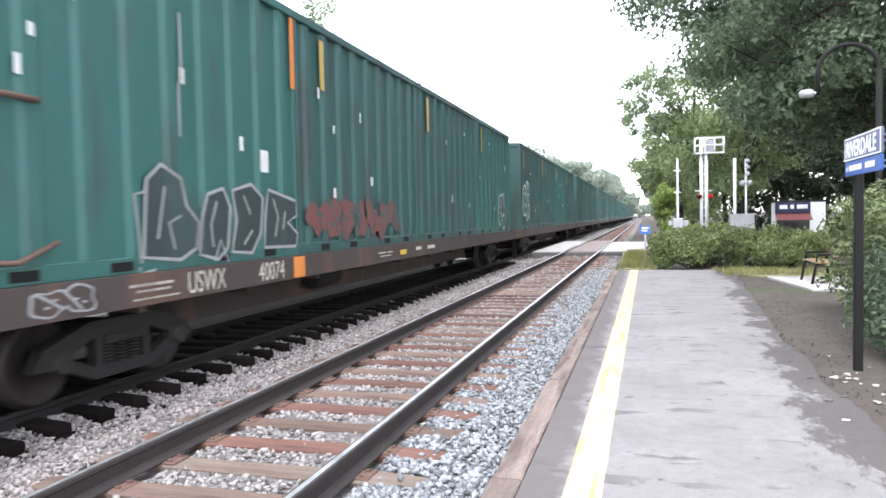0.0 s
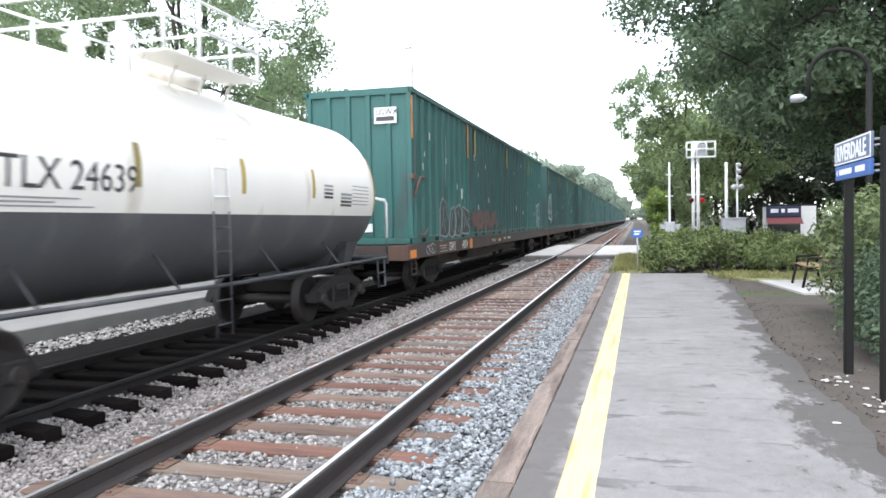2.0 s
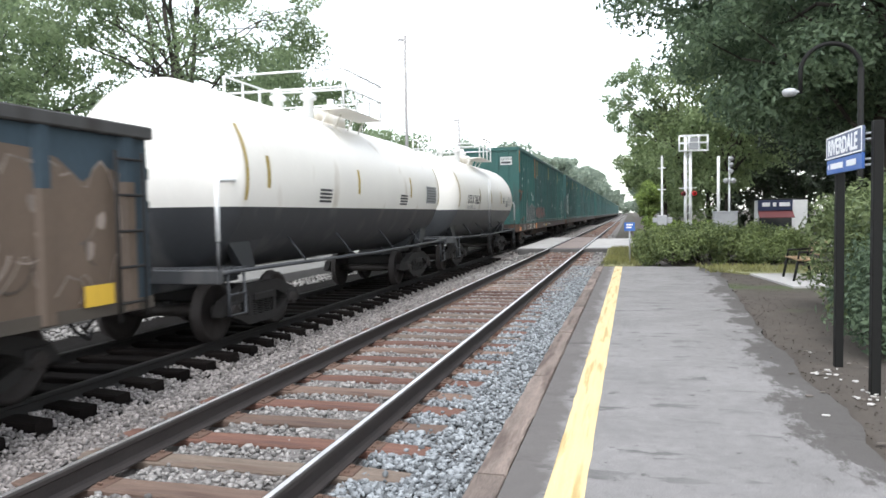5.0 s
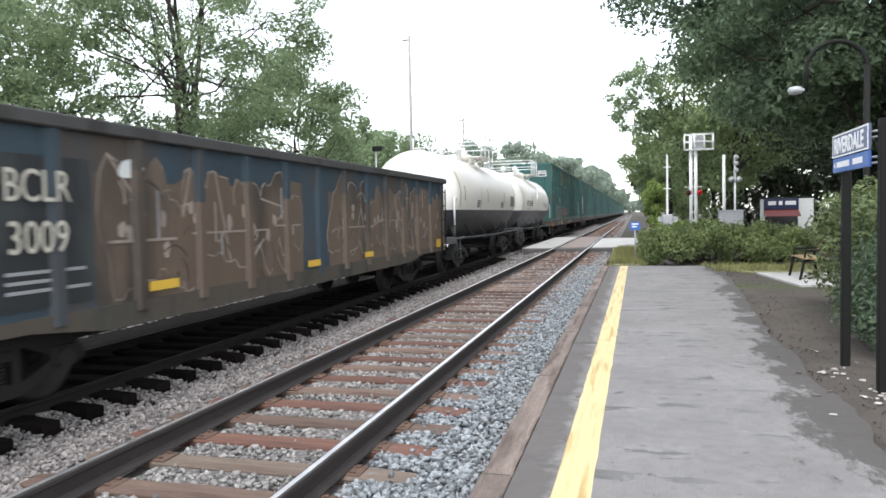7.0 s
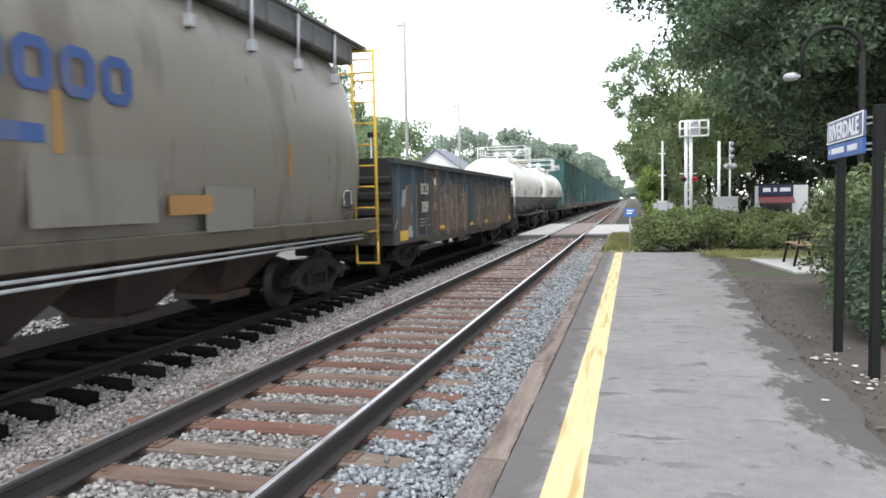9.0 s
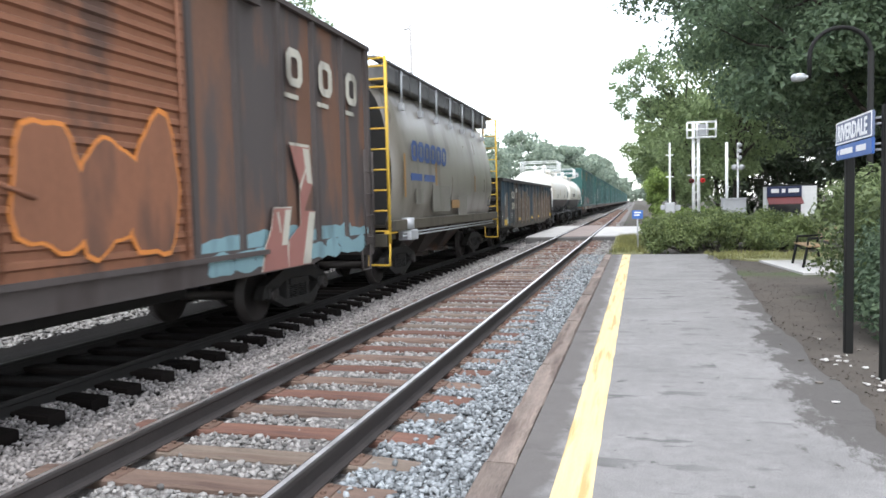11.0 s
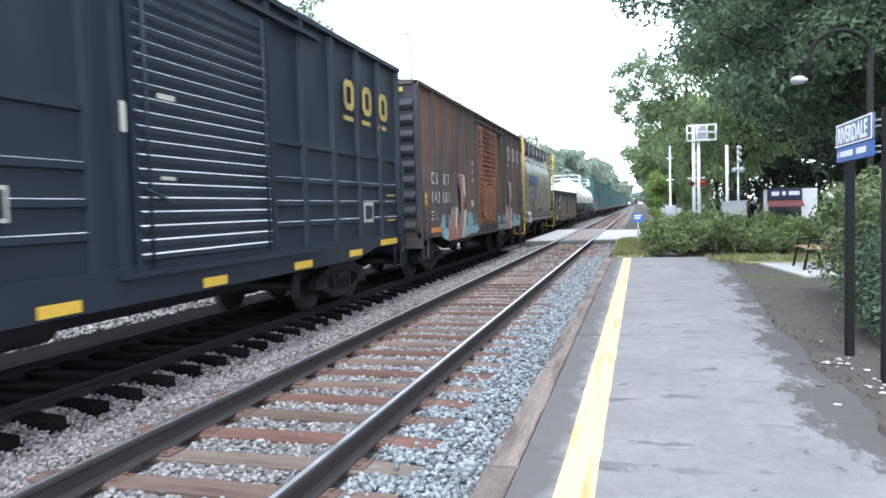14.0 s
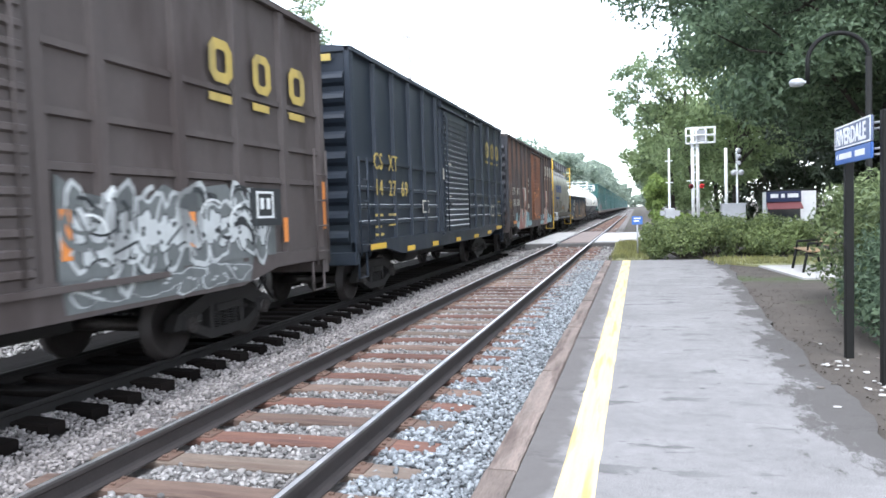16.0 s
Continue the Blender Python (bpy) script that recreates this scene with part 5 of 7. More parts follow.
# ---- covered hopper ----
def hopper(u0, u1):
    L, hw = u1 - u0, 1.55
    car = railcar("covered_hopper", "rounded grey covered hopper car with yellow end ladders", u0)
    side = [(1.34, 1.22), (1.40, 1.42), (1.50, 1.8), (1.552, 2.25), (1.548, 2.6), (1.51, 2.95), (1.44, 3.35), (1.34, 3.75), (1.19, 4.12), (0.98, 4.42), (0.7, 4.62)]
    rings = []
    b0, b1 = 0.75, L - 0.75
    ys = [b0, b0 + 0.05, b0 + 0.2, b0 + 0.5, b0 + 1.1, L / 2, b1 - 1.1, b1 - 0.5, b1 - 0.2, b1 - 0.05, b1]
    sc = [0.86, 0.90, 0.955, 0.985, 1, 1, 1, 0.985, 0.955, 0.90, 0.86]
    bm = NB()
    for y, k in zip(ys, sc):
        zc = 2.6
        rings.append([bm.verts.new((x * k, y, zc + (z - zc) * (0.5 + 0.5 * k))) for x, z in side] + [bm.verts.new((-x * k, y, zc + (z - zc) * (0.5 + 0.5 * k))) for x, z in side[::-1]])
    for p, q in zip(rings, rings[1:]):
        for i in range(len(p)):
            j = (i + 1) % len(p)
            f = bm.faces.new((p[i], p[j], q[j], q[i]))
            f.smooth = True
    bm.faces.new(rings[0])
    bm.faces.new(rings[-1][::-1])
    bmesh.ops.recalc_face_normals(bm, faces=bm.faces[:])
    # end faces near-black: their shading is put into the colour; roof is darker paint
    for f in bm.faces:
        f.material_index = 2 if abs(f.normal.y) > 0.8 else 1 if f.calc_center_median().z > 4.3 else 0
    part("body", bm, [P["hopper"], P["deck"], P["gond_dark"]], car, "smooth dusty grey steel body, dark along the roof, shade painted on the ends")
    for s in (-1, 1):
        bm = NB()
        box(bm, min(s * 1.38, s * 1.53), max(s * 1.38, s * 1.53), 0.15, L - 0.15, 1.18, 1.42, 0.02)
        part("side_sill", bm, P["hopper_band"], car, "dusty tan side sill")
        bm = NB()
        rod(bm, (s * 1.5, 0.9, 1.05), (s * 1.5, L - 0.9, 1.05), 0.02, 8)
        rod(bm, (s * 1.5, 0.9, 1.12), (s * 1.5, L - 0.9, 1.12), 0.02, 8)
        part("handrail", bm, P["tag_grey"], car)
    for y in (L / 2 - 2.3, L / 2, L / 2 + 2.3):
        bm = NB()
        vs = []
        for w, z in ((1.1, 1.25), (0.35, 0.38)):
            vs.append([bm.verts.new((sx * w * 0.95, y + sy * w, z)) for sx, sy in ((-1, -1), (1, -1), (1, 1), (-1, 1))])
        for i in range(4):
            bm.faces.new((vs[0][i], vs[0][(i + 1) % 4], vs[1][(i + 1) % 4], vs[1][i]))
        bm.faces.new(vs[1])
        box(bm, -0.5, 0.5, y - 0.3, y + 0.3, 0.28, 0.4, 0.01)
        bmesh.ops.recalc_face_normals(bm, faces=bm.faces[:])
        part("outlet_gate", bm, P["deck"], car)
    for y, d in ((0.0, 1), (L, -1)):
        bm = NB()
        box(bm, -1.45, 1.45, min(y, y + d * 0.14), max(y, y + d * 0.14), 0.88, 1.14, 0.01)
        for xx in np.linspace(-1.3, 1.3, 3):
            box(bm, xx - 0.05, xx + 0.05, min(y + d * 0.1, y + d * 0.85), max(y + d * 0.1, y + d * 0.85), 1.0, 1.1)
        part("end_platform", bm, P["hopper_band"], car)
        for xs in (1.50, -1.50):
            xi = xs - math.copysign(0.46, xs)
            bm = NB()
            for xx in (xs, xi):
                rod(bm, (xx, y + d * 0.06, 0.95), (xx, y + d * 0.06, 4.75), 0.034, 8)
            for k in range(9):
                rod(bm, (xs, y + d * 0.06, 1.2 + 0.42 * k), (xi, y + d * 0.06, 1.2 + 0.42 * k), 0.018, 8)
            part("ladder", bm, P["yellow"], car, "yellow end ladder")
            bm = NB()
            pipe(bm, [(xs, y + d * 0.06, 0.95), (xs, y + d * 0.02, 0.5), (xi, y + d * 0.02, 0.5), (xi, y + d * 0.06, 0.95)], 0.022)
            box(bm, min(xs - 0.1, xs), max(xs - 0.1, xs) , min(y, y + d * 0.55), max(y, y + d * 0.55), 1.14, 1.2)
            part("step", bm, P["yellow"], car, "yellow foot step")
        bm = NB()
        pipe(bm, [(-1.5, y + d * 0.06, 4.72), (1.5, y + d * 0.06, 4.72)], 0.025)
        pipe(bm, [(-1.5, y + d * 0.06, 4.3), (1.5, y + d * 0.06, 4.3)], 0.02)
        part("end_railing", bm, P["yellow"], car)
        bm = NB()
        prism(bm, [(y + d * 0.3, 1.1), (y + d * 0.75, 1.1), (y + d * 0.75, 2.6), (y + d * 0.65, 2.6)], -0.06, 0.06, axis="x")
        part("end_brace", bm, P["hopper_band"], car)
    # roof walk and hatches
    bm = NB()
    for s in (-1, 1):
        box(bm, s * 1.10 - 0.18, s * 1.10 + 0.18, 0.6, L - 0.6, 4.36, 4.72, 0.03)
        for k in range(2):
            box(bm, s * (1.18 + 0.14 * k) - 0.05, s * (1.18 + 0.14 * k) + 0.05, 0.1, L - 0.1, 4.74, 4.78)
        for y in np.linspace(0.8, L - 0.8, 14):
            rod(bm, (s * 1.3, y, 4.74), (s * 1.28, y, 4.3), 0.016, 6)
    for y in (0.12, L - 0.12):
        box(bm, -1.3, 1.3, y - 0.1, y + 0.1, 4.74, 4.78)
    part("roof_walk", bm, P["roof_grey"], car)
    for s in (-1, 1):
        for y in np.linspace(1.6, L - 1.6, 7):
            bm = NB()
            pipe(bm, [(s * 1.34, y, 4.72), (s * 1.34, y - 0.05, 4.0)], 0.028, 6)
            box(bm, s * 1.34 - 0.06, s * 1.34 + 0.06, y - 0.11, y + 0.01, 3.84, 4.0, 0.01)
            part("bracket", bm, M["silver"], car)
    bm = NB()
    box(bm, -0.4, 0.4, 1.2, L - 1.2, 4.62, 4.82, 0.05)
    part("hatch", bm, P["hopper"], car)
    x = 1.545
    block_letters(car, x + 0.004, 1.55, 2.72, 0.46, [0.42] * 6, P["letter_blue"], 0.52, "blue block marks")
    plates(car, "stencil_bar", x + 0.006, [(1.45, 2.3, 2.28, 2.44), (2.5, 3.4, 2.28, 2.44)], P["letter_blue"])
    plates(car, "marker_strip", x + 0.008, [(0.95, 1.07, 1.9, 2.85), (3.5, 3.62, 2.2, 2.75), (8.0, 8.1, 2.1, 2.6)], P["tag_ochre"], "orange marker strip")
    plates(car, "reflector", x + 0.004, [(5.1, 5.95, 1.62, 1.84)], P["tag_ochre"], "yellow reflector plate")
    plates(car, "paint_patch", x + 0.002, [(3.2, 4.9, 1.55, 2.2), (1.8, 2.4, 1.75, 2.1), (5.8, 6.9, 1.4, 1.95)], P["hopper_pale"], "lighter repainted patch")
    plates(car, "stencil_bar", x - 0.02, [(10.2, 10.6, 1.5, 1.53), (10.25, 10.6, 1.58, 1.61), (10.2, 10.55, 1.66, 1.69)], P["letter_dark"], "", 0.03)
    bm = NB()
    box(bm, 1.3, 1.6, 1.2, 1.75, 0.95, 1.18, 0.02)
    lathe(bm, [(0.14, -0.1), (0.14, 0.15)], 14, pose(1.5, 1.3, 1.3))
    part("brake_valve", bm, M["silver"], car)
    plates(car, "placard", 1.50, [(10.15, 10.6, 1.62, 2.0)], P["letter_dark"], "white-framed black panel")
    plates(car, "placard_frame", 1.507, [(10.2, 10.55, 1.67, 1.69), (10.2, 10.55, 1.93, 1.95), (10.2, 10.22, 1.69, 1.93), (10.53, 10.55, 1.69, 1.93)], P["letter_pale"])
    gear(car, L, 2.0)
    return car


hopper(-53.1, -41.1)


# ---- boxcars ----
def boxcar(u0, u1, style):
    L, hw, zb, zt = u1 - u0, 1.55, 1.05, 4.70
    body, trim = style["body"], style.get("trim", style["body"])
    car = railcar("boxcar", style["label"], u0)
    bm = NB()
    box(bm, -hw + 0.07, hw - 0.07, 0.08, L - 0.08, zb - 0.05, zt - 0.04)
    part("body", bm, body, car)
    d0, d1 = style["door"]
    bm = NB()
    prism(bm, [(-hw - 0.02, zt - 0.08), (-hw - 0.02, zt), (0, zt + 0.16), (hw + 0.02, zt), (hw + 0.02, zt - 0.08)], 0.0, L)
    for k in range(14):
        y = 0.5 + k * (L - 1) / 13
        prism(bm, [(-hw, zt + 0.01), (0, zt + 0.18), (hw, zt + 0.01), (0, zt + 0.10)], y - 0.04, y + 0.04)
    part("roof", bm, style.get("roof", trim), car)
    for s in (-1, 1):
        bm = NB()
        xa, xb = min(s * (hw - 0.1), s * (hw - 0.005)), max(s * (hw - 0.1), s * (hw - 0.005))
        prism(bm, [(0, zb - 0.03), (1.7, zb - 0.03), (2.7, zb - 0.20), (L - 2.7, zb - 0.20), (L - 1.7, zb - 0.03), (L, zb - 0.03), (L, zb + 0.16), (0, zb + 0.16)], xa, xb, axis="x")
        part("side_sill", bm, style.get("sill", body), car)
        posts = [y for y in np.linspace(0.12, L - 0.12, style["posts"]) if not d0 - 0.2 < y < d1 + 0.2] + [d0 - 0.12, d1 + 0.12]
        for y in sorted(posts):
            bm = NB()
            w = style["post_w"]
            prism(bm, [(s * (hw - 0.072), y - w), (s * (hw - 0.072), y + w), (s * hw, y + w * 0.7), (s * hw, y - w * 0.7)], zb + 0.1, zt - 0.08)
            for v in bm.verts:
                v.co = Vector((v.co.x, v.co.z, v.co.y))
            bmesh.ops.recalc_face_normals(bm, faces=bm.faces[:])
            part("side_post", bm, style.get("post_mat", body), car)
        if style["belts"]:
            ps = sorted(posts)
            for a, b in zip(ps, ps[1:]):
                if b - a < 0.5 or (a < d0 and b > d1):
                    continue
                for z in style["belts"]:
                    bm = NB()
                    prism(bm, [(s * (hw - 0.072), z - 0.05), (s * (hw - 0.072), z + 0.042), (s * (hw - 0.030), z + 0.034), (s * (hw - 0.025), z - 0.035)], a + style["post_w"], b - style["post_w"])
                    # upward faces can take a second colour that paints their highlight
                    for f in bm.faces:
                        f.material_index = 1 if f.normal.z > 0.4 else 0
                    part("panel_bead", bm, [body, style["bead_glint"] or body], car)
        # sliding door with pressed ridges
        bm = NB()
        xa, xb = min(s * (hw - 0.06), s * (hw + 0.01)), max(s * (hw - 0.06), s * (hw + 0.01))
        box(bm, xa, xb, d0, d1, zb + 0.12, zt - 0.35)
        door = part("door", bm, style["door_mat"], car, style["door_label"])
        n = style["ridges"]
        for k in range(n):
            z = zb + 0.25 + (zt - 0.45 - zb - 0.3) * k / (n - 1)
            bm = NB()
            h = 0.045
            prism(bm, [(s * (hw + 0.008), z - h), (s * (hw + 0.008), z + h), (s * (hw + 0.043), z + h * 0.62), (s * (hw + 0.045), z - h * 0.5)], d0 + 0.06, d1 - 0.06)
            bmesh.ops.recalc_face_normals(bm, faces=bm.faces[:])
            # upper slope of the ridge: skylight put in as a paler colour
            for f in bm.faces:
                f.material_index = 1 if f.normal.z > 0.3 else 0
            part("ridge", bm, [style["door_mat"], style["bead_glint"] or style["door_mat"]], door)
        for y in (d0 + 0.18, d1 - 0.18):
            bm = NB()
            rod(bm, (s * (hw + 0.06), y, zb + 0.15), (s * (hw + 0.06), y, zt - 0.4), 0.018, 8)
            part("lock_rod", bm, style["door_mat"], door)
        bm = NB()
        rod(bm, (s * (hw + 0.07), d0 + 0.1, 2.0), (s * (hw + 0.07), d0 + 0.55, 1.85), 0.02, 8)
        part("lock_handle", bm, style["door_mat"], door)
        for z in (zb + 0.06, zt - 0.3):
            bm = NB()
            box(bm, min(s * (hw - 0.03), s * (hw + 0.06)), max(s * (hw - 0.03), s * (hw + 0.06)), d0 - 0.3, min(L - 0.3, d1 + (d1 - d0) * 0.6), z, z + 0.06)
            part("door_track", bm, trim, car)
    for y, d in ((0.0, 1), (L, -1)):
        bm = NB()
        box(bm, -hw + 0.03, hw - 0.03, min(y + d * 0.06, y + d * 0.1), max(y + d * 0.06, y + d * 0.1), zb - 0.05, zt + 0.02)
        box(bm, -hw + 0.01, -hw + 0.12, min(y, y + d * 0.12), max(y, y + d * 0.12), zb - 0.03, zt, 0.01)
        box(bm, hw - 0.12, hw - 0.01, min(y, y + d * 0.12), max(y, y + d * 0.12), zb - 0.03, zt, 0.01)
        end = part("end_wall", bm, style["end"], car, "corrugated steel end wall")
        n = 9
        for k in range(n):
            z = zb + 0.25 + k * (zt - 0.55 - zb - 0.25) / (n - 1)
            bm = NB()
            prism(bm, [(y + d * 0.06, z - 0.13), (y + d * 0.06, z + 0.13), (y - d * 0.0, z + 0.07), (y - d * 0.03, z), (y, z - 0.07)], -hw + 0.14, hw - 0.14, axis="x")
            bmesh.ops.recalc_face_normals(bm, faces=bm.faces[:])
            # same painted highlight on the upward faces of the end ribs
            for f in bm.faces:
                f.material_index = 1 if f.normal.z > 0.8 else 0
            part("end_rib", bm, [style["end"], style["bead_glint"] or style["end"]], end)
        bm = NB()
        box(bm, -hw + 0.02, hw - 0.02, min(y - d * 0.02, y + d * 0.12), max(y - d * 0.02, y + d * 0.12), zb - 0.25, zb - 0.02, 0.01)
        part("end_sill", bm, trim, car)
    for y, d in ((0.12, 1), (L - 0.12, -1)):
        ladder(car, hw + 0.05, y, y + d * 0.42, zb - 0.1, zb + (1.7 if style["short_ladder"] else 3.4), 0.4, style.get("ladder", trim), style.get("ladder_label", ""))
        bm = NB()
        pipe(bm, [(hw - 0.03, y + d * 0.05, zb), (hw - 0.03, y + d * 0.05, 0.55), (hw - 0.03, y + d * 0.45, 0.55), (hw - 0.03, y + d * 0.45, zb)], 0.018)
        part("step", bm, trim, car)
    bm = NB()
    box(bm, -0.35, 0.35, 0.4, L - 0.4, 0.7, 1.02, 0.02)
    box(bm, -0.3, 0.3, 4.2, L - 4.2, 0.5, 0.71, 0.02)
    lathe(bm, [(0.18, -0.5), (0.2, -0.45), (0.2, 0.45), (0.18, 0.5)], 14, pose(0.7, L / 2 - 2, 0.7, 90, 0, 0))
    part("underframe", bm, M["truck_steel"], car)
    gear(car, L, 2.3)
    return car


brown = boxcar(-69.25, -54.1, dict(label="rusty brown boxcar with a ridged sliding door, covered in graffiti", body=P["brown"], trim=P["umber"], roof=P["umber"], door=(6.5, 9.3),
               post_mat=P["umber"], posts=14, post_w=0.07, belts=(), bead_glint=None, door_mat=P["rusty"], door_label="rust-red sliding door with pressed ridges", ridges=20, end=P["box_end"], short_ladder=True, sill=P["umber"]))
X0 = 1.555 - 0.07
for ch, y in zip("CSXT", (0.88, 1.30, 1.98, 2.42)):
    text_side(brown, ch, X0 + 0.078, y, 2.33, 0.42, P["letter_pale"], "worn pale reporting mark", 0.9)
for i, ch in enumerate("142601"):
    text_side(brown, ch, X0 + 0.078, 0.88 + i * 0.30 + (0.12 if i > 2 else 0), 1.86, 0.42, P["letter_pale"], "", 0.85)
plates(brown, "stencil_bar", X0 + 0.02, [(1.0, 1.5, 1.62, 1.66), (1.1, 1.5, 1.54, 1.58), (1.0, 1.6, 1.44, 1.48)], P["letter_pale"])
block_letters(brown, X0 + 0.074, 11.75, 3.50, 0.55, [0.5, 0.5, 0.5], P["letter_pale"], 1.1, "pale block marks")
plates(brown, "stencil_bar", X0 + 0.02, [(11.75, 12.2, 3.33, 3.40), (12.85, 13.3, 3.33, 3.40), (13.95, 14.4, 3.33, 3.40)], P["letter_pale"])
plates(brown, "reflector", 1.56, [(0.75, 1.7, 1.13, 1.25)], P["orange"], "orange reflector plate")
plates(brown, "reflector", 1.56, [(0.2, 0.46, 1.80, 2.10)], P["yellow"], "yellow square plate")
graffiti(brown, 1.547, 1.9, 6.2, 0.90, 1.22, 8, P["tag_sky"], P["tag_sky"], 48, "pale blue sprayed background", 0.01, False, 0.3)
graffiti(brown, X0 + 0.012, 1.9, 6.2, 1.1, 1.55, 9, P["tag_sky"], P["tag_sky"], 41, "pale blue sprayed background", 0.02, False, 0.4)
graffiti(brown, 1.547, 9.6, 14.6, 0.92, 1.2, 9, P["tag_sky"], P["tag_sky"], 49, "pale blue sprayed background", 0.01, False, 0.3)
graffiti(brown, X0 + 0.012, 9.6, 14.9, 1.1, 1.4, 8, P["tag_sky"], P["tag_sky"], 42, "pale blue sprayed background", 0.02, False, 0.4)
LETTER_A = [(2.36, 0.87), (2.52, 1.23), (2.72, 1.42), (2.85, 1.72), (3.52, 1.72), (3.32, 1.2), (3.34, 0.87)]
LETTER_B = [(3.36, 0.87), (3.40, 1.26), (3.92, 1.47), (3.95, 2.07), (3.58, 2.63), (4.40, 2.63), (4.50, 2.07), (4.10, 1.68), (4.58, 1.67), (4.30, 0.87)]


def slab_letter(car, x, pts, flank, dy=0.0, fy=1.0):
    """An angular sprayed letter: brick-red face, pale edge, cream flank."""
    cy, cz = sum(p for p, _ in pts) / len(pts), sum(q for _, q in pts) / len(pts)
    place = lambda p, q: (dy + (p - 2.3) * fy + 2.3, q)
    a, b, c = NB(), NB(), NB()
    prism(a, [place(cy + (p - cy) * 1.07, max(0.87, cz + (q - cz) * 1.05)) for p, q in pts], x, x + 0.004, axis="x")
    prism(b, [place(p, q) for p, q in pts], x, x + 0.008, axis="x")
    for poly in flank:
        prism(c, [place(p, q) for p, q in poly], x, x + 0.011, axis="x")
    face = part("graffiti_letter", b, P["tag_brick"], car, "brick-red sprayed letter edged in white")
    part("outline", a, P["letter_pale"], face)
    part("flank", c, P["letter_pale"], face)


for dy, fy in ((0.0, 1.0), (8.5, 0.75)):
    slab_letter(brown, 1.557, LETTER_A, [[(3.10, 1.20), (3.28, 1.70), (3.50, 1.70), (3.33, 1.20)], [(2.95, 1.66), (3.06, 1.36), (3.10, 1.40), (3.02, 1.68)]], dy, fy)
    slab_letter(brown, 1.559, LETTER_B, [[(4.12, 2.61), (4.38, 2.61), (4.48, 2.08), (4.28, 2.10)], [(3.95, 0.88), (4.30, 0.88), (4.56, 1.65), (4.32, 1.66)], [(3.96, 1.98), (4.28, 2.34), (4.28, 2.38), (3.92, 2.04)]], dy, fy)
graffiti(brown, 1.602, 6.9, 9.0, 1.3, 2.6, 3, P["rusty"], P["orange"], 47, "orange and tan sprayed letters on the door", 0.03, False)
plates(brown, "stencil_bar", X0 + 0.02, [(5.7, 5.82, 3.0, 3.15), (5.7, 5.82, 2.75, 2.9), (5.65, 5.8, 2.5, 2.6), (5.5, 5.8, 1.75, 1.95)], P["letter_pale"])
end_plates(brown, "stencil_bar", -0.0 - 0.03, [(0.5, 1.2, 4.46, 4.56)], P["letter_yellow"])

# white on upward ridge faces here imitates the sky catching them
black = boxcar(-85.5, -70.6, dict(label="dark blue boxcar with yellow marks, highlights painted on its door ridges", body=P["blue"], trim=P["blue"], roof=P["blue"], door=(6.3, 9.1),
               posts=14, post_w=0.075, belts=(1.55, 1.86, 2.2, 2.74), bead_glint=M["white_paint"], door_mat=P["blue"], door_label="dark blue sliding door with highlights painted on its ridges", ridges=21, end=P["blue"], short_ladder=True))
block_letters(black, X0 + 0.074, 11.8, 3.48, 0.52, [0.45, 0.45, 0.45], P["letter_yellow"], 0.88, "yellow block marks")
plates(black, "stencil_bar", X0 + 0.05, [(11.8, 12.25, 3.3, 3.38), (12.68, 13.1, 3.3, 3.38), (13.56, 14.0, 3.3, 3.38)], P["letter_yellow"])
for ch, y in zip("CSXT", (1.0, 1.32, 1.86, 2.18)):
    text_side(black, ch, X0 + 0.078, y, 2.58, 0.46, P["letter_yellow"], "yellow reporting mark", 0.9)
for i, ch in enumerate("142769"):
    text_side(black, ch, X0 + 0.078, 1.04 + (i % 2) * 0.24 + 0.80 * (i // 2), 2.07, 0.46, P["letter_yellow"], "", 0.9)
plates(black, "stencil_bar", X0 + 0.05, [(1.05, 1.5, 1.66, 1.71), (1.05, 1.4, 1.44, 1.48), (1.05, 1.5, 1.28, 1.33), (1.85, 2.3, 1.66, 1.71), (1.85, 2.25, 1.46, 1.5), (13.9, 14.4, 2.0, 2.03), (13.9, 14.4, 1.5, 1.53)], P["letter_yellow"])
plates(black, "reflector", 1.56, [(0.64, 1.57, 1.03, 1.14), (2.95, 3.5, 0.88, 0.99), (5.0, 5.5, 0.88, 0.99), (7.4, 7.9, 0.88, 0.99), (9.7, 10.3, 0.88, 0.99), (11.8, 12.4, 0.92, 1.03), (13.4, 14.4, 1.03, 1.14)], P["yellow"], "yellow reflector plate")
plates(black, "placard", X0 + 0.05, [(12.62, 13.10, 1.50, 1.87), (4.3, 4.8, 1.7, 2.0)], P["letter_pale"], "white framed panel")
plates(black, "placard", X0 + 0.058, [(12.68, 13.04, 1.56, 1.81), (4.34, 4.76, 1.735, 1.965)], P["blue"])
plates(black, "placard", 1.575, [(6.7, 7.0, 2.95, 3.05), (6.7, 6.95, 2.1, 2.2), (6.12, 6.2, 2.55, 2.85)], P["letter_pale"], "white card on the door")
end_plates(black, "stencil_bar", -0.03, [(0.3, 0.7, 4.46, 4.58), (0.8, 1.2, 4.46, 4.58)], P["letter_yellow"])

umber = boxcar(-101.8, -86.7, dict(label="dark brown boxcar with worn yellow marks and grey graffiti", body=P["umber"], trim=P["umber"], roof=P["umber"], door=(6.3, 9.15),
               posts=13, post_w=0.10, belts=(2.22, 2.70, 3.30), bead_glint=None, door_mat=P["umber"], door_label="brown sliding door with rusty ridges", ridges=18, end=P["umber"], short_ladder=True, ladder_label="brown side ladder"))
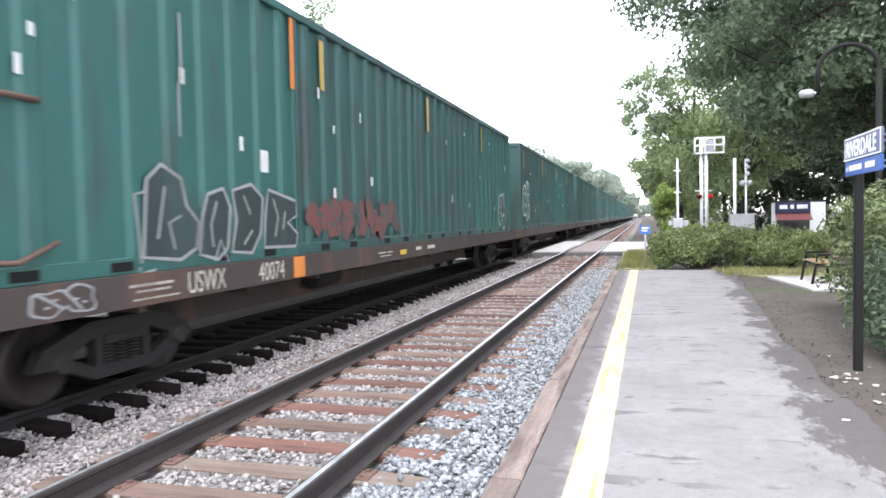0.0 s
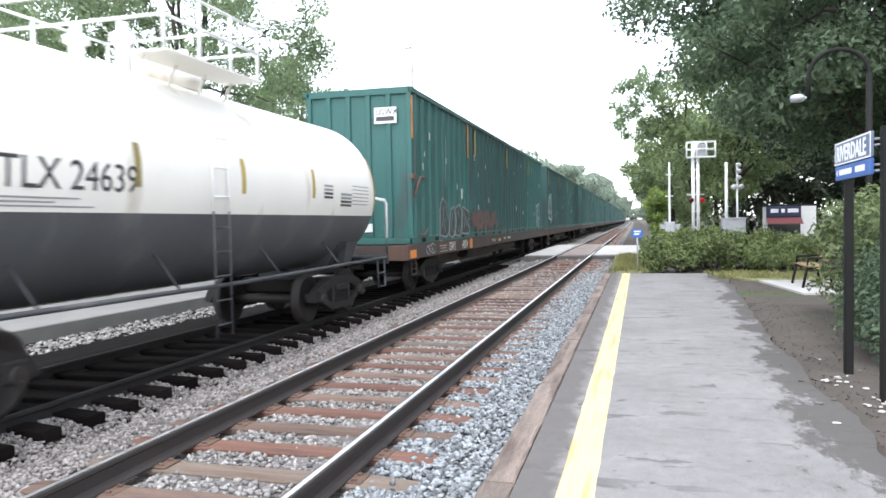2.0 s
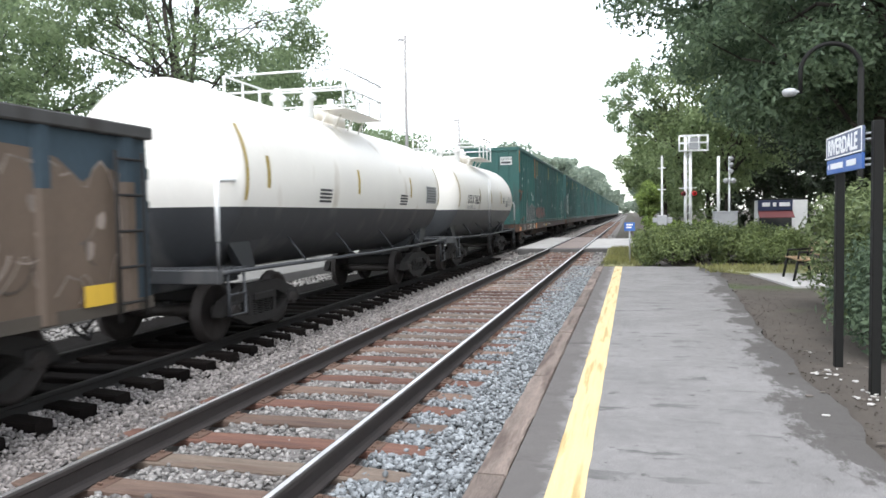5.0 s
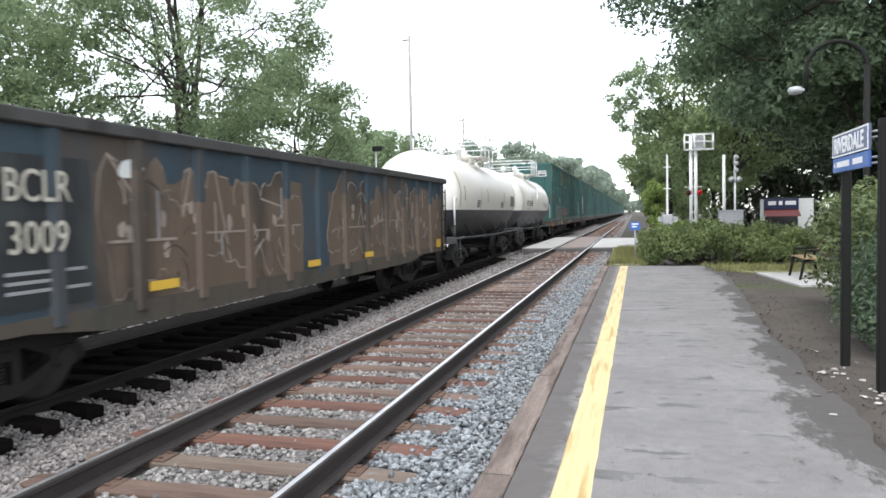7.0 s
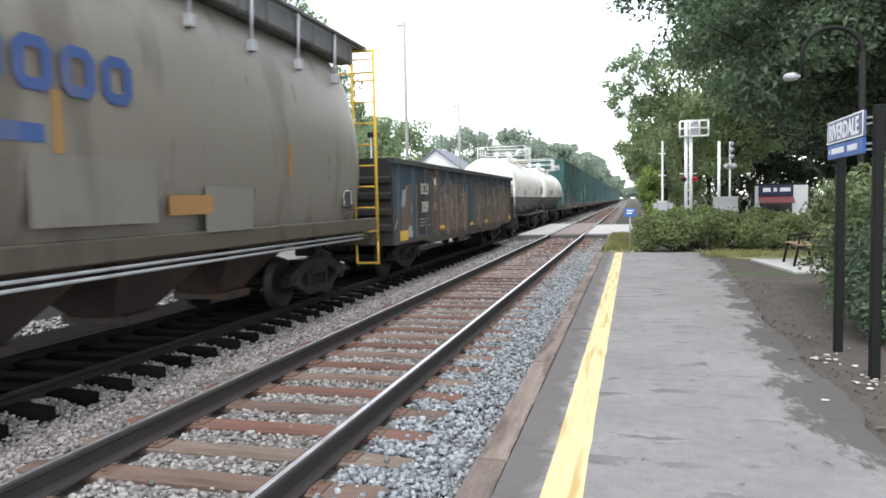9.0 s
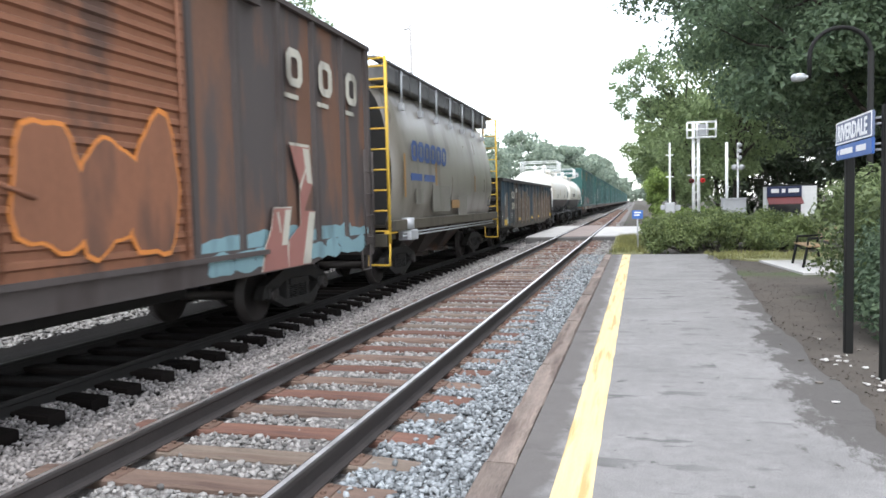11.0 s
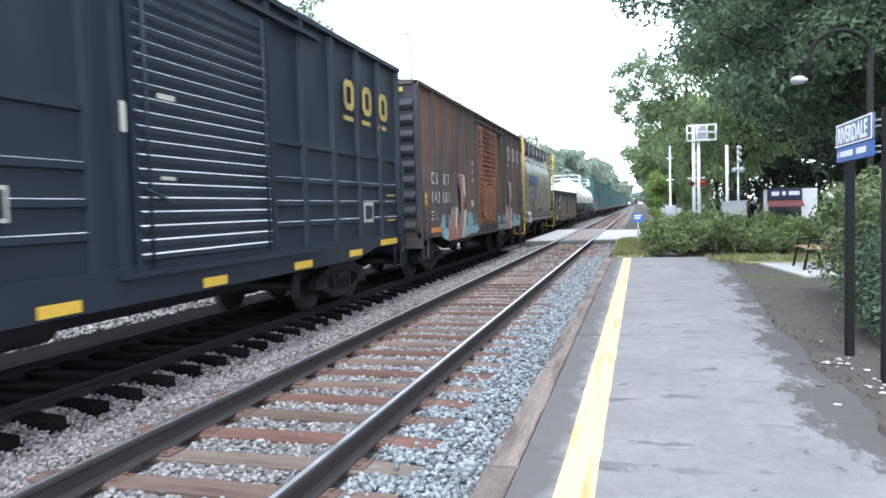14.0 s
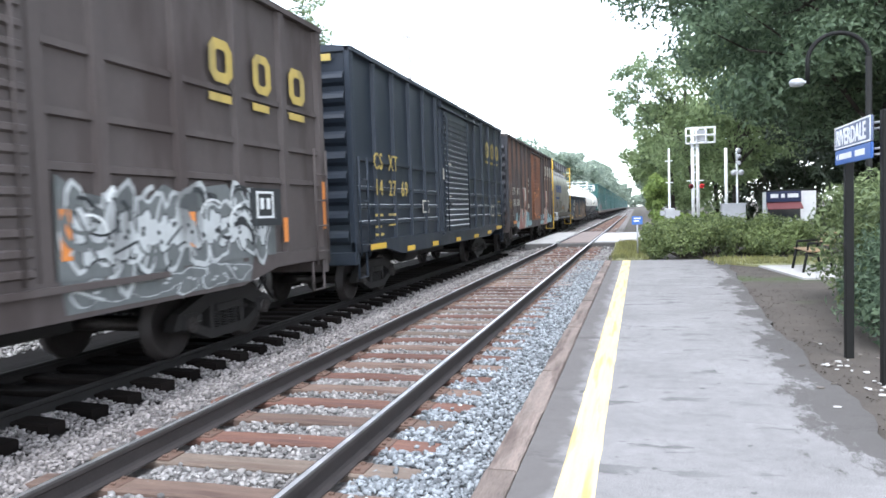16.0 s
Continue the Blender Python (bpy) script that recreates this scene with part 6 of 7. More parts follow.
block_letters(umber, X0 + 0.074, 11.85, 3.36, 0.52, [0.5, 0.46, 0.5], P["letter_yellow"], 1.02, "worn yellow block marks")
plates(umber, "stencil_bar", X0 + 0.05, [(11.85, 12.35, 3.13, 3.23), (12.87, 13.3, 3.13, 3.23), (13.9, 14.4, 3.13, 3.23)], P["letter_yellow"])
rb = random.Random(91)
bm = NB()
prism(bm, [(9.38, 1.2), (13.3, 1.2)] + [(13.3 - 0.3 * i, 1.95 + rb.uniform(-0.12, 0.2)) for i in range(14)], X0 + 0.05, X0 + 0.074, axis="x")
part("graffiti_ground", bm, P["tag_mist"], umber, "hazy grey sprayed background")
bm = NB()
prism(bm, [(9.45, 0.9), (12.6, 0.9), (12.7, 1.2), (9.4, 1.2)], 1.546, 1.549, axis="x")
part("graffiti_ground", bm, P["tag_mist"], umber, "hazy grey sprayed background")
graffiti(umber, X0 + 0.072, 9.5, 13.1, 1.25, 2.0, 8, P["tag_mist"], P["tag_pale"], 61, "grey and white sprayed letters", 0.035, lump=0.5)
graffiti(umber, X0 + 0.075, 9.6, 13.0, 1.35, 1.8, 13, P["tag_pale"], P["tag_black"], 63, "grey and white sprayed letters", 0.012, lump=0.55)
graffiti(umber, 1.549, 9.6, 12.5, 0.93, 1.17, 6, P["tag_mist"], P["tag_pale"], 62, "grey sprayed letters", 0.012, lump=0.5)
plates(umber, "reflector", 1.56, [(9.42, 9.54, 1.38, 1.84), (11.3, 11.42, 1.4, 1.8), (13.55, 13.67, 1.35, 1.7), (14.9, 15.0, 1.5, 2.25)], P["orange"], "orange reflector plate")
plates(umber, "placard", X0 + 0.086, [(12.65, 13.45, 1.6, 2.1)], P["tag_black"], "black framed panel")
plates(umber, "placard_frame", X0 + 0.092, [(12.78, 13.24, 1.70, 1.73), (12.78, 13.24, 2.03, 2.06), (12.78, 12.82, 1.73, 2.03), (13.20, 13.24, 1.73, 2.03), (12.88, 12.97, 1.82, 1.97), (13.05, 13.14, 1.82, 1.97)], P["tag_white"], "white framed stencil")
ru = random.Random(17)
for _ in range(30):
    y0, z0, r, a0, da = ru.uniform(9.6, 13.0), ru.uniform(1.3, 1.95), ru.uniform(0.1, 0.3), ru.uniform(0, 6.28), ru.uniform(1.0, 3.0)
    stroke(umber, X0 + 0.083, [(y0 + r * math.cos(a0 + da * i / 7), z0 + 0.8 * r * math.sin(a0 + da * i / 7)) for i in range(8)], ru.uniform(0.02, 0.07), P[ru.choice(("tag_black", "tag_white", "tag_pale", "tag_black", "tag_mist"))], "scrawl_line", "black and white spray line", 0.003)


# ---- trees, hedges and shrubs ----
def leaf_cloud(name, centres, radii, count, size, material, parent, seed, flat=0.75, shell=0.45):
    """Many small folded leaves scattered round clump centres."""
    rng = np.random.default_rng(seed)
    C, Rr = np.array(centres, float), np.array(radii, float)
    w = Rr ** 2
    idx = rng.choice(len(C), count, p=w / w.sum())
    d = rng.normal(size=(count, 3))
    d /= np.linalg.norm(d, axis=1)[:, None]
    r = Rr[idx] * (shell + (1 - shell) * rng.uniform(0, 1, count) ** 0.6) * rng.uniform(0.75, 1.12, count)
    p = C[idx] + d * r[:, None] * np.array([1, 1, flat])
    n = d + rng.normal(size=(count, 3)) * 0.8 + np.array([0, 0, 0.5])
    n /= np.linalg.norm(n, axis=1)[:, None]
    a = np.cross(n, rng.normal(size=(count, 3)))
    a /= np.linalg.norm(a, axis=1)[:, None]
    b = np.cross(n, a)
    s = (size * rng.uniform(0.6, 1.3, count))[:, None]
    fold = n * s * 0.18
    v = np.stack([p - a * s, p + b * s * 0.42 + fold, p + a * s, p - b * s * 0.42 + fold], 1).reshape(-1, 3)
    k = np.arange(count)[:, None] * 4
    f = np.concatenate([k + [0, 1, 2], k + [0, 2, 3]], 1).reshape(-1, 3)
    me = bpy.data.meshes.new(name)
    me.vertices.add(len(v))
    me.vertices.foreach_set("co", v.ravel())
    me.loops.add(f.size)
    me.loops.foreach_set("vertex_index", f.ravel().astype(np.int32))
    me.polygons.add(len(f))
    me.polygons.foreach_set("loop_start", np.arange(0, f.size, 3, dtype=np.int32))
    me.update(calc_edges=True)
    me.materials.append(material)
    ob = new(name, me)
    ob.parent = parent
    return ob


def limb(bm, a, b, r0, r1, rng, bends=4, wob=0.06):
    a, b = Vector(a), Vector(b)
    prev, L = a, (b - a).length
    for i in range(1, bends + 1):
        t = i / bends
        q = a.lerp(b, t) + Vector([rng.uniform(-1, 1) * wob * L * (t < 1) for _ in range(3)])
        ra, rb = r0 + (r1 - r0) * (i - 1) / bends, r0 + (r1 - r0) * t
        rod(bm, prev, q, ra, 8, 0, rb)
        prev = q


def tree(label, foot, trunk_h, trunk_r, crown_c, crown_r, clumps, leaves, size, material, seed, stems=1, clump_r=0.30, name="tree", flat=0.75):
    rng = random.Random(seed)
    t = thing(name, label, "tree", foot)
    f = Vector(foot)
    cc, cr = Vector(crown_c) - f, Vector(crown_r)
    centres, radii = [], []
    for _ in range(clumps):
        d = Vector((rng.gauss(0, 1), rng.gauss(0, 1), rng.gauss(0, 1))).normalized() * rng.uniform(0.35, 1.0) ** 0.5
        centres.append(Vector((cc.x + d.x * cr.x * 0.85, cc.y + d.y * cr.y * 0.85, cc.z + d.z * cr.z * 0.85)))
        radii.append(clump_r * min(cr) * rng.uniform(0.65, 1.35))
    bm = NB()
    tops = []
    for s in range(stems):
        o = Vector((rng.uniform(-0.35, 0.35), rng.uniform(-0.35, 0.35), 0)) * (stems > 1)
        tip = Vector((o.x * 2.5 + cc.x * 0.35, o.y * 2.5 + cc.y * 0.35, trunk_h))
        limb(bm, o + Vector((0, 0, -0.2)), tip, trunk_r, trunk_r * 0.55, rng, 5, 0.025)
        tops.append(tip)
        up = Vector((tip.x + rng.uniform(-1, 1), tip.y + rng.uniform(-1, 1), cc.z + cr.z * 0.6))
        limb(bm, tip, up, trunk_r * 0.5, trunk_r * 0.12, rng, 4, 0.05)
    for c in centres[:: max(1, clumps // 26)]:
        base = rng.choice(tops)
        base = base.lerp(Vector((base.x, base.y, cc.z)), rng.uniform(-0.15, 0.8))
        limb(bm, base, c, trunk_r * 0.2, 0.012, rng, 4, 0.07)
    part("trunk", bm, M["bark"], t, "dark rough bark")
    leaf_cloud("crown", centres, radii, leaves, size, material, t, seed, flat)
    return t


tree("large dark green oak with overhanging boughs beside the platform", (8.2, 25.5, 0), 4.2, 0.42, (6.5, 25.5, 10.0), (7.7, 6.4, 7.1), 260, 108000, 0.12, M["leaf_dark"], 101, clump_r=0.17)
tree("dark green broadleaf tree overhanging the platform", (9.8, 15.5, 0), 4.0, 0.36, (8.9, 15.0, 9.2), (5.9, 5.0, 5.4), 130, 62000, 0.095, M["leaf_dark"], 102, clump_r=0.185)
tree("dark tree between the hedge and the shop", (10.5, 38, 0), 3.4, 0.35, (10.2, 38, 8.2), (6.0, 5.5, 6.2), 160, 36000, 0.15, M["leaf_shade"], 109, clump_r=0.19)
tree("dark broad tree beyond the shop", (13, 76, 0), 4.0, 0.4, (12.5, 75, 9.0), (8.5, 8.0, 9.0), 140, 22000, 0.26, M["leaf_shade"], 110, clump_r=0.2)
tree("broadleaf tree beside the level crossing", (6.6, 52, 0), 4.0, 0.30, (6.3, 51, 8.0), (6.4, 6.0, 6.0), 110, 20000, 0.18, M["leaf_sun"], 103, clump_r=0.19)
tree("light green young tree near the crossing", (2.9, 62, 0), 3.0, 0.2, (2.9, 62, 6.2), (4.4, 5.0, 5.4), 80, 13000, 0.18, M["leaf_sun"], 104, clump_r=0.2)
tree("pale thin tree leaning over the line", (4.4, 52, 0), 6.0, 0.14, (0.3, 50.5, 9.4), (2.5, 3.0, 3.0), 60, 5200, 0.12, M["leaf_far"], 107, clump_r=0.2)
tree("dark tree behind the hedge", (13, 33, 0), 3.5, 0.35, (12.5, 33, 6.4), (6.5, 6.0, 6.0), 110, 24000, 0.15, M["leaf_shade"], 105, clump_r=0.2)
tree("dark tree behind the shrubs", (14.5, 22, 0), 3.0, 0.35, (13.5, 21.5, 6.2), (5.5, 5.5, 6.0), 110, 24000, 0.13, M["leaf_shade"], 106, clump_r=0.2)
tree("dark tree beyond the shop", (17.5, 48, 0), 3.5, 0.35, (16.5, 47, 8.0), (8.0, 7.0, 8.0), 110, 18000, 0.22, M["leaf_shade"], 108, clump_r=0.2)
# the farther trees of the row take the leaf colour with haze in it
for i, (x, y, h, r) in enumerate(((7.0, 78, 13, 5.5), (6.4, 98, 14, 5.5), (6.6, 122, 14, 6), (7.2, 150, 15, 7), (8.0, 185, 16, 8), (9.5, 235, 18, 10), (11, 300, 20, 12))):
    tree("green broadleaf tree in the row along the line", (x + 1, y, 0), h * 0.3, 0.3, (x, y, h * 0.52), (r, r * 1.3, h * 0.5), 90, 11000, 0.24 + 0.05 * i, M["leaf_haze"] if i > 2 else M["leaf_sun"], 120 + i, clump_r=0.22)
tree("tall many-stemmed tree with open foliage beyond the far platform", (-16.3, 23.6, -0.35), 6.2, 0.22, (-17.0, 24.5, 8.6), (6.4, 8.6, 6.6), 250, 46000, 0.095, M["leaf_far"], 140, stems=4, clump_r=0.115)
tree("broadleaf tree beyond the far platform", (-16.5, 14.2, -0.35), 3.4, 0.22, (-16.8, 12.8, 6.6), (4.6, 5.0, 5.0), 80, 12000, 0.095, M["leaf_far"], 141, stems=2, clump_r=0.15)
tree("leafy tree beyond the far platform", (-16.8, 33.0, -0.35), 2.6, 0.2, (-16.6, 33.5, 5.9), (4.4, 6.6, 4.4), 130, 28000, 0.105, M["leaf_far"], 142, stems=2, clump_r=0.16)
tree("small tree beyond the far platform", (-19.5, 17.5, -0.35), 2.4, 0.2, (-19.0, 19.0, 5.4), (3.6, 7.0, 4.4), 80, 14000, 0.12, M["leaf_far"], 143, clump_r=0.18)
tree("low thin tree beyond the far platform", (-17.2, 43.5, -0.35), 3.5, 0.14, (-17.2, 43.5, 5.2), (2.4, 4.0, 3.2), 45, 5200, 0.13, M["leaf_far"], 144, clump_r=0.18)
# all but the nearest two have haze mixed into their leaf colour
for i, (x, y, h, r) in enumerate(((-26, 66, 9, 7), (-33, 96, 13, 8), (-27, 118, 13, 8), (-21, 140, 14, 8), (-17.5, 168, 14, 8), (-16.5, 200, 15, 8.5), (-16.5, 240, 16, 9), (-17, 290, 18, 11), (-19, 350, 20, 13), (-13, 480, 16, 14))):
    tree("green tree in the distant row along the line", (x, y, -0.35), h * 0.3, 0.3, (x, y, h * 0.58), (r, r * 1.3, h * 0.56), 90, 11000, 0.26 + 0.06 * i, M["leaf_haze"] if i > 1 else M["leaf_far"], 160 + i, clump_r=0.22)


# far end of the line: haze comes from the leaf colour alone
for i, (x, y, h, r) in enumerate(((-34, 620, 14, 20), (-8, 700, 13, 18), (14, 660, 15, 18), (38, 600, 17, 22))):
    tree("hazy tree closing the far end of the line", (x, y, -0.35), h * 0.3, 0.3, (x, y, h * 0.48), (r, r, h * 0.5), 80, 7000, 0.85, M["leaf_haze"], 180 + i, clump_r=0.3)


def shrub(label, x0, x1, y0, y1, h, clumps, leaves, size, material, seed, name="shrub", z0=0.0):
    rng = random.Random(seed)
    t = thing(name, label, "shrub", ((x0 + x1) / 2, (y0 + y1) / 2, z0))
    hx, hy = (x1 - x0) / 2, (y1 - y0) / 2
    cs, rs = [], []
    for _ in range(clumps):
        u, v = rng.uniform(-1, 1), rng.uniform(-1, 1)
        r = rng.uniform(0.22, 0.34) * min(h, 1.3)
        top = h * (1 - 0.22 * (u * u + v * v) * 0.5) * rng.uniform(0.85, 1.08) - r
        cs.append((u * (hx - r * 0.6), v * (hy - r * 0.6), rng.uniform(0.15, max(0.2, top)) if rng.random() < 0.55 else top))
        rs.append(r)
    bm = NB()
    for c in cs[::2]:
        limb(bm, (c[0] * 0.6, c[1] * 0.6, -0.05), c, 0.02, 0.006, rng, 3, 0.08)
    tagged(part("stem", bm, M["bark"], t), kind="stuff")
    leaf_cloud("leaves", cs, rs, leaves, size, material, t, seed, 0.85)
    return t


shrub("dense green hedge at the end of the platform", 0.15, 5.3, 21.9, 25.6, 1.28, 170, 34000, 0.055, M["leaf_shrub"], 201, "hedge")
shrub("tall bushy green shrub beside the station sign", 2.62, 5.4, 8.6, 13.2, 2.1, 200, 42000, 0.05, M["leaf_mid"], 202)
shrub("bushy dark green shrub against the station sign", 2.32, 4.0, 8.0, 10.0, 1.5, 70, 15000, 0.045, M["leaf_dark"], 207)
shrub("tall dark bushes beside the shop", 7.0, 15, 27.5, 31.5, 4.2, 170, 24000, 0.1, M["leaf_shade"], 208, "bushes")
shrub("dark thicket behind the shop", 7.5, 24, 66, 70, 7.0, 220, 26000, 0.32, M["leaf_shade"], 209, "thicket")
shrub("dark evergreen shrub beside the platform", 3.6, 7.5, 5.0, 8.6, 2.0, 80, 14000, 0.06, M["leaf_dark"], 203)
shrub("light green bush beside the crossing", 0.5, 1.9, 47.5, 50.5, 3.5, 50, 6000, 0.13, M["leaf_light"], 204)
shrub("low weeds beside the crossing", 1.0, 6.5, 46.5, 49.5, 1.1, 60, 5000, 0.12, M["leaf_light"], 205, "weeds")
shrub("green bushes beyond the far platform", -17.5, -14.5, 8, 46, 2.3, 160, 14000, 0.13, M["leaf_mid"], 206, "bushes", -0.35)


# ---- station sign, lamp, bench, small blue sign ----
sign = thing("station_sign", "slate and blue station name sign between two black square posts", "sign")
PX0, PY0, PX1, PY1 = 2.045, 8.02, 2.035, 6.86
for x, y, h in ((PX0, PY0, 2.02), (PX1, PY1, 2.30)):
    bm = NB()
    box(bm, x - 0.039, x + 0.039, y - 0.039, y + 0.039, -0.08, h, 0.006)
    part("post", bm, M["black_metal"], sign, "black square steel post")
ang = math.degrees(math.atan2(PY1 + 0.09 - PY0 - 0.10, PX1 - PX0))
sm = pose(PX0 - 0.075, PY0 + 0.14, 0, 0, 0, ang)
LS = 1.19
for z0, z1, m, nm in ((2.055, 2.275, M["slate_blue"], "name_board"), (1.905, 2.045, M["blue_sign"], "direction_board")):
    bm = NB()
    box(bm, 0, LS, -0.012, 0.012, z0, z1, 0.004, m=None)
    b = part(nm, bm, m, sign, "slate-blue board edged in white" if nm == "name_board" else "blue board with white marks")
    b.matrix_basis = sm
    if nm == "name_board":
        bm = NB()
        for q in ((0, LS, z0, z0 + 0.014), (0, LS, z1 - 0.014, z1), (0, 0.014, z0 + 0.014, z1 - 0.014), (LS - 0.014, LS, z0 + 0.014, z1 - 0.014)):
            box(bm, q[0], q[1], -0.017, -0.0125, q[2], q[3])
        part("border", bm, M["sign_white"], b)
        lettering("lettering", "RIVERDALE", 0.212, M["sign_white"], b, pose(0.055, -0.0145, z0 + 0.036, 90, 0, 0), "bold white capital letters", 0.002, 0.006).scale = (0.95, 1, 1)
    else:
        bm = NB()
        prism(bm, [(0.05, z0 + 0.07), (0.10, z0 + 0.10), (0.10, z0 + 0.04)], -0.016, -0.0125)
        part("arrow", bm, M["sign_white"], b)
        for q in ((0.16, 0.60), (0.72, 1.02)):
            bm = NB()
            box(bm, q[0], q[1], -0.016, -0.0125, z0 + 0.045, z0 + 0.10)
            part("text_bar", bm, M["sign_white"], b)
for z in (1.96, 2.18):
    bm = NB()
    for dz in (-0.025, 0.025):
        rod(bm, (PX1 - 0.065, PY1 + 0.14, z + dz), (PX1, PY1 + 0.02, z + dz), 0.01, 8)
    part("bracket", bm, M["silver"], sign)

lamp = thing("platform_lamp", "dark arched lamp post with a small pale hanging luminaire", "lamp post", (3.33, 12.0, 0))
bm = NB()
rod(bm, (0, 0, -0.05), (0, 0, 3.64), 0.045, 12)
lathe(bm, [(0.12, -0.05), (0.12, 0.3), (0.07, 0.5)], 16)
part("pole", bm, M["black_metal"], lamp)
bm = NB()
pts = [(-0.41 + 0.41 * math.cos(a), 0, 3.62 + 0.40 * math.sin(a)) for a in np.linspace(0, math.pi, 17)] + [(-0.82, 0, 3.30)]
pipe(bm, [(0, 0, 3.6)] + pts, 0.032, 10)
part("arch", bm, M["black_metal"], lamp)
bm = NB()
rod(bm, (-0.82, 0, 3.33), (-0.89, 0, 3.33), 0.025, 8)
lathe(bm, [(0.05, 3.27), (0.09, 3.28), (0.105, 3.32), (0.105, 3.35), (0.08, 3.38), (0.03, 3.39)], 20, pose(-0.97, 0, 0))
part("luminaire", bm, M["silver"], lamp, "pale grey round luminaire")

bench = thing("bench", "wood-slatted bench with black iron legs on a concrete pad", "bench", (3.73, 17.45, 0.02), turn=-90)
for x in (-0.55, 0.55):
    bm = NB()
    pipe(bm, [(x, 0.28, 0), (x, 0.2, 0.42), (x, -0.22, 0.42), (x, -0.30, 0)], 0.028, 8)
    pipe(bm, [(x, 0.18, 0.42), (x, 0.34, 0.86)], 0.025, 8)
    pipe(bm, [(x, 0.26, 0.64), (x, -0.2, 0.62), (x, -0.22, 0.42)], 0.022, 8)
    part("leg_frame", bm, M["black_metal"], bench, "black iron leg frame")
for k in range(5):
    bm = NB()
    box(bm, -0.72, 0.72, -0.24 + k * 0.092, -0.165 + k * 0.092, 0.445, 0.475, 0.005)
    part("seat_slat", bm, M["wood_slat"], bench)
for k in range(3):
    bm = NB()
    y, z = 0.225 + 0.04 * k, 0.55 + 0.115 * k
    box(bm, -0.72, 0.72, y, y + 0.025, z, z + 0.085, 0.005)
    part("back_slat", bm, M["wood_slat"], bench)
bm = NB()
prism(bm, [(2.85, 18.9), (3.2, 15.75), (5.6, 16.0), (5.6, 19.0)], -0.06, 0.02)
for v in bm.verts:
    v.co = Vector((v.co.x, v.co.z, v.co.y))
bmesh.ops.recalc_face_normals(bm, faces=bm.faces[:])
tagged(part("concrete_pad", bm, M["concrete"]), "pale concrete pad under the bench", "paving", kind="structure")

post = thing("blue_post_sign", "small blue sign on a thin grey post", "sign", (0.02, 23.2, 0))
bm = NB()
rod(bm, (0, 0, -0.1), (0, 0, 1.2), 0.025, 8)
part("post", bm, M["silver"], post)
bm = NB()
box(bm, -0.16, 0.16, -0.04, -0.028, 0.98, 1.24, 0.004)
pl = part("plate", bm, M["blue_sign"], post)
for q in ((-0.1, 0.1, 1.15, 1.19), (-0.1, 0.06, 1.07, 1.11)):
    bm = NB()
    box(bm, q[0], q[1], -0.046, -0.041, q[2], q[3])
    part("text_bar", bm, M["sign_white"], pl)

rl = random.Random(9)
for k in range(58):
    x, y = (rl.uniform(1.35, 2.5), rl.uniform(5.2, 9.0)) if k < 24 else (rl.gauss(1.82, 0.10), rl.gauss(7.6, 0.22)) if k < 42 else (rl.gauss(2.02, 0.12), rl.gauss(6.75, 0.2))
    bm = NB()
    s = rl.uniform(0.012, 0.036)
    pts = blob(rl, 0, 0, s * 2, s * 1.3, 7)
    prism(bm, pts, 0, 0.008)
    ob = part("litter", bm, M["pale_scrap"] if rl.random() < 0.5 + 0.35 * (k > 23) else M["dull_scrap"])
    ob.matrix_basis = pose(x, y, 0.006 if x < 1.6 else -0.028, 90 + rl.uniform(-15, 15), 0, rl.uniform(0, 360))
    tagged(ob, "scrap of pale litter on the ground", "litter", "litter beside the platform")
stones("leaf_litter", 4200, 1.55, 3.4, 2.5, 20, lambda x: -0.04, 0.011, M["dirt"], "dark leaf litter and grit beside the asphalt", seed=15)["category"] = "leaf litter"


# ---- level crossing signals ----
RED = mat("red_lens", (0.22, 0.015, 0.015), 0.3, var=0.1)
LIT = bpy.data.materials.new("lit_red_lens")
LIT.use_nodes = True
LIT.node_tree.nodes["Principled BSDF"].inputs["Base Color"].default_value = (0.6, 0.02, 0.02, 1)
LIT.node_tree.nodes["Principled BSDF"].inputs["Emission Color"].default_value = (1.0, 0.03, 0.03, 1)
LIT.node_tree.nodes["Principled BSDF"].inputs["Emission Strength"].default_value = 0.35
mast = thing("crossing_signal", "white crossing signal mast with red lamps and a railed top platform", "crossing signal", (3.45, 46, 0))
bm = NB()
for x in (-0.14, 0.14):
    rod(bm, (x, 0, 0), (x, 0, 6.0), 0.10, 10)
for z in np.arange(0.8, 5.2, 0.5):
    rod(bm, (-0.14, 0, z), (0.14, 0, z + 0.3), 0.025, 6)
part("mast", bm, M["white_paint"], mast)
bm = NB()
box(bm, -0.5, 1.15, -0.3, 0.3, 5.15, 5.22)
deck = part("platform", bm, M["white_paint"], mast)
for x in (-0.5, 0.05, 0.6, 1.12):
    for y in (-0.3, 0.3):
        bm = NB()
        rod(bm, (x, y, 5.2), (x, y, 6.1), 0.03, 6)
        part("rail_post", bm, M["white_paint"], deck)
for z in (5.65, 6.08):
    for y in (-0.3, 0.3):
        bm = NB()
        rod(bm, (-0.5, y, z), (1.12, y, z), 0.03, 6)
        part("guard_rail", bm, M["white_paint"], deck)
bm = NB()
box(bm, 0.1, 0.7, -0.2, 0.2, 5.25, 5.95, 0.03)
part("junction_box", bm, M["silver"], mast)
bm = NB()
rod(bm, (-0.5, 0, 2.95), (0.5, 0, 2.95), 0.03, 8)
part("arm", bm, M["white_paint"], mast)
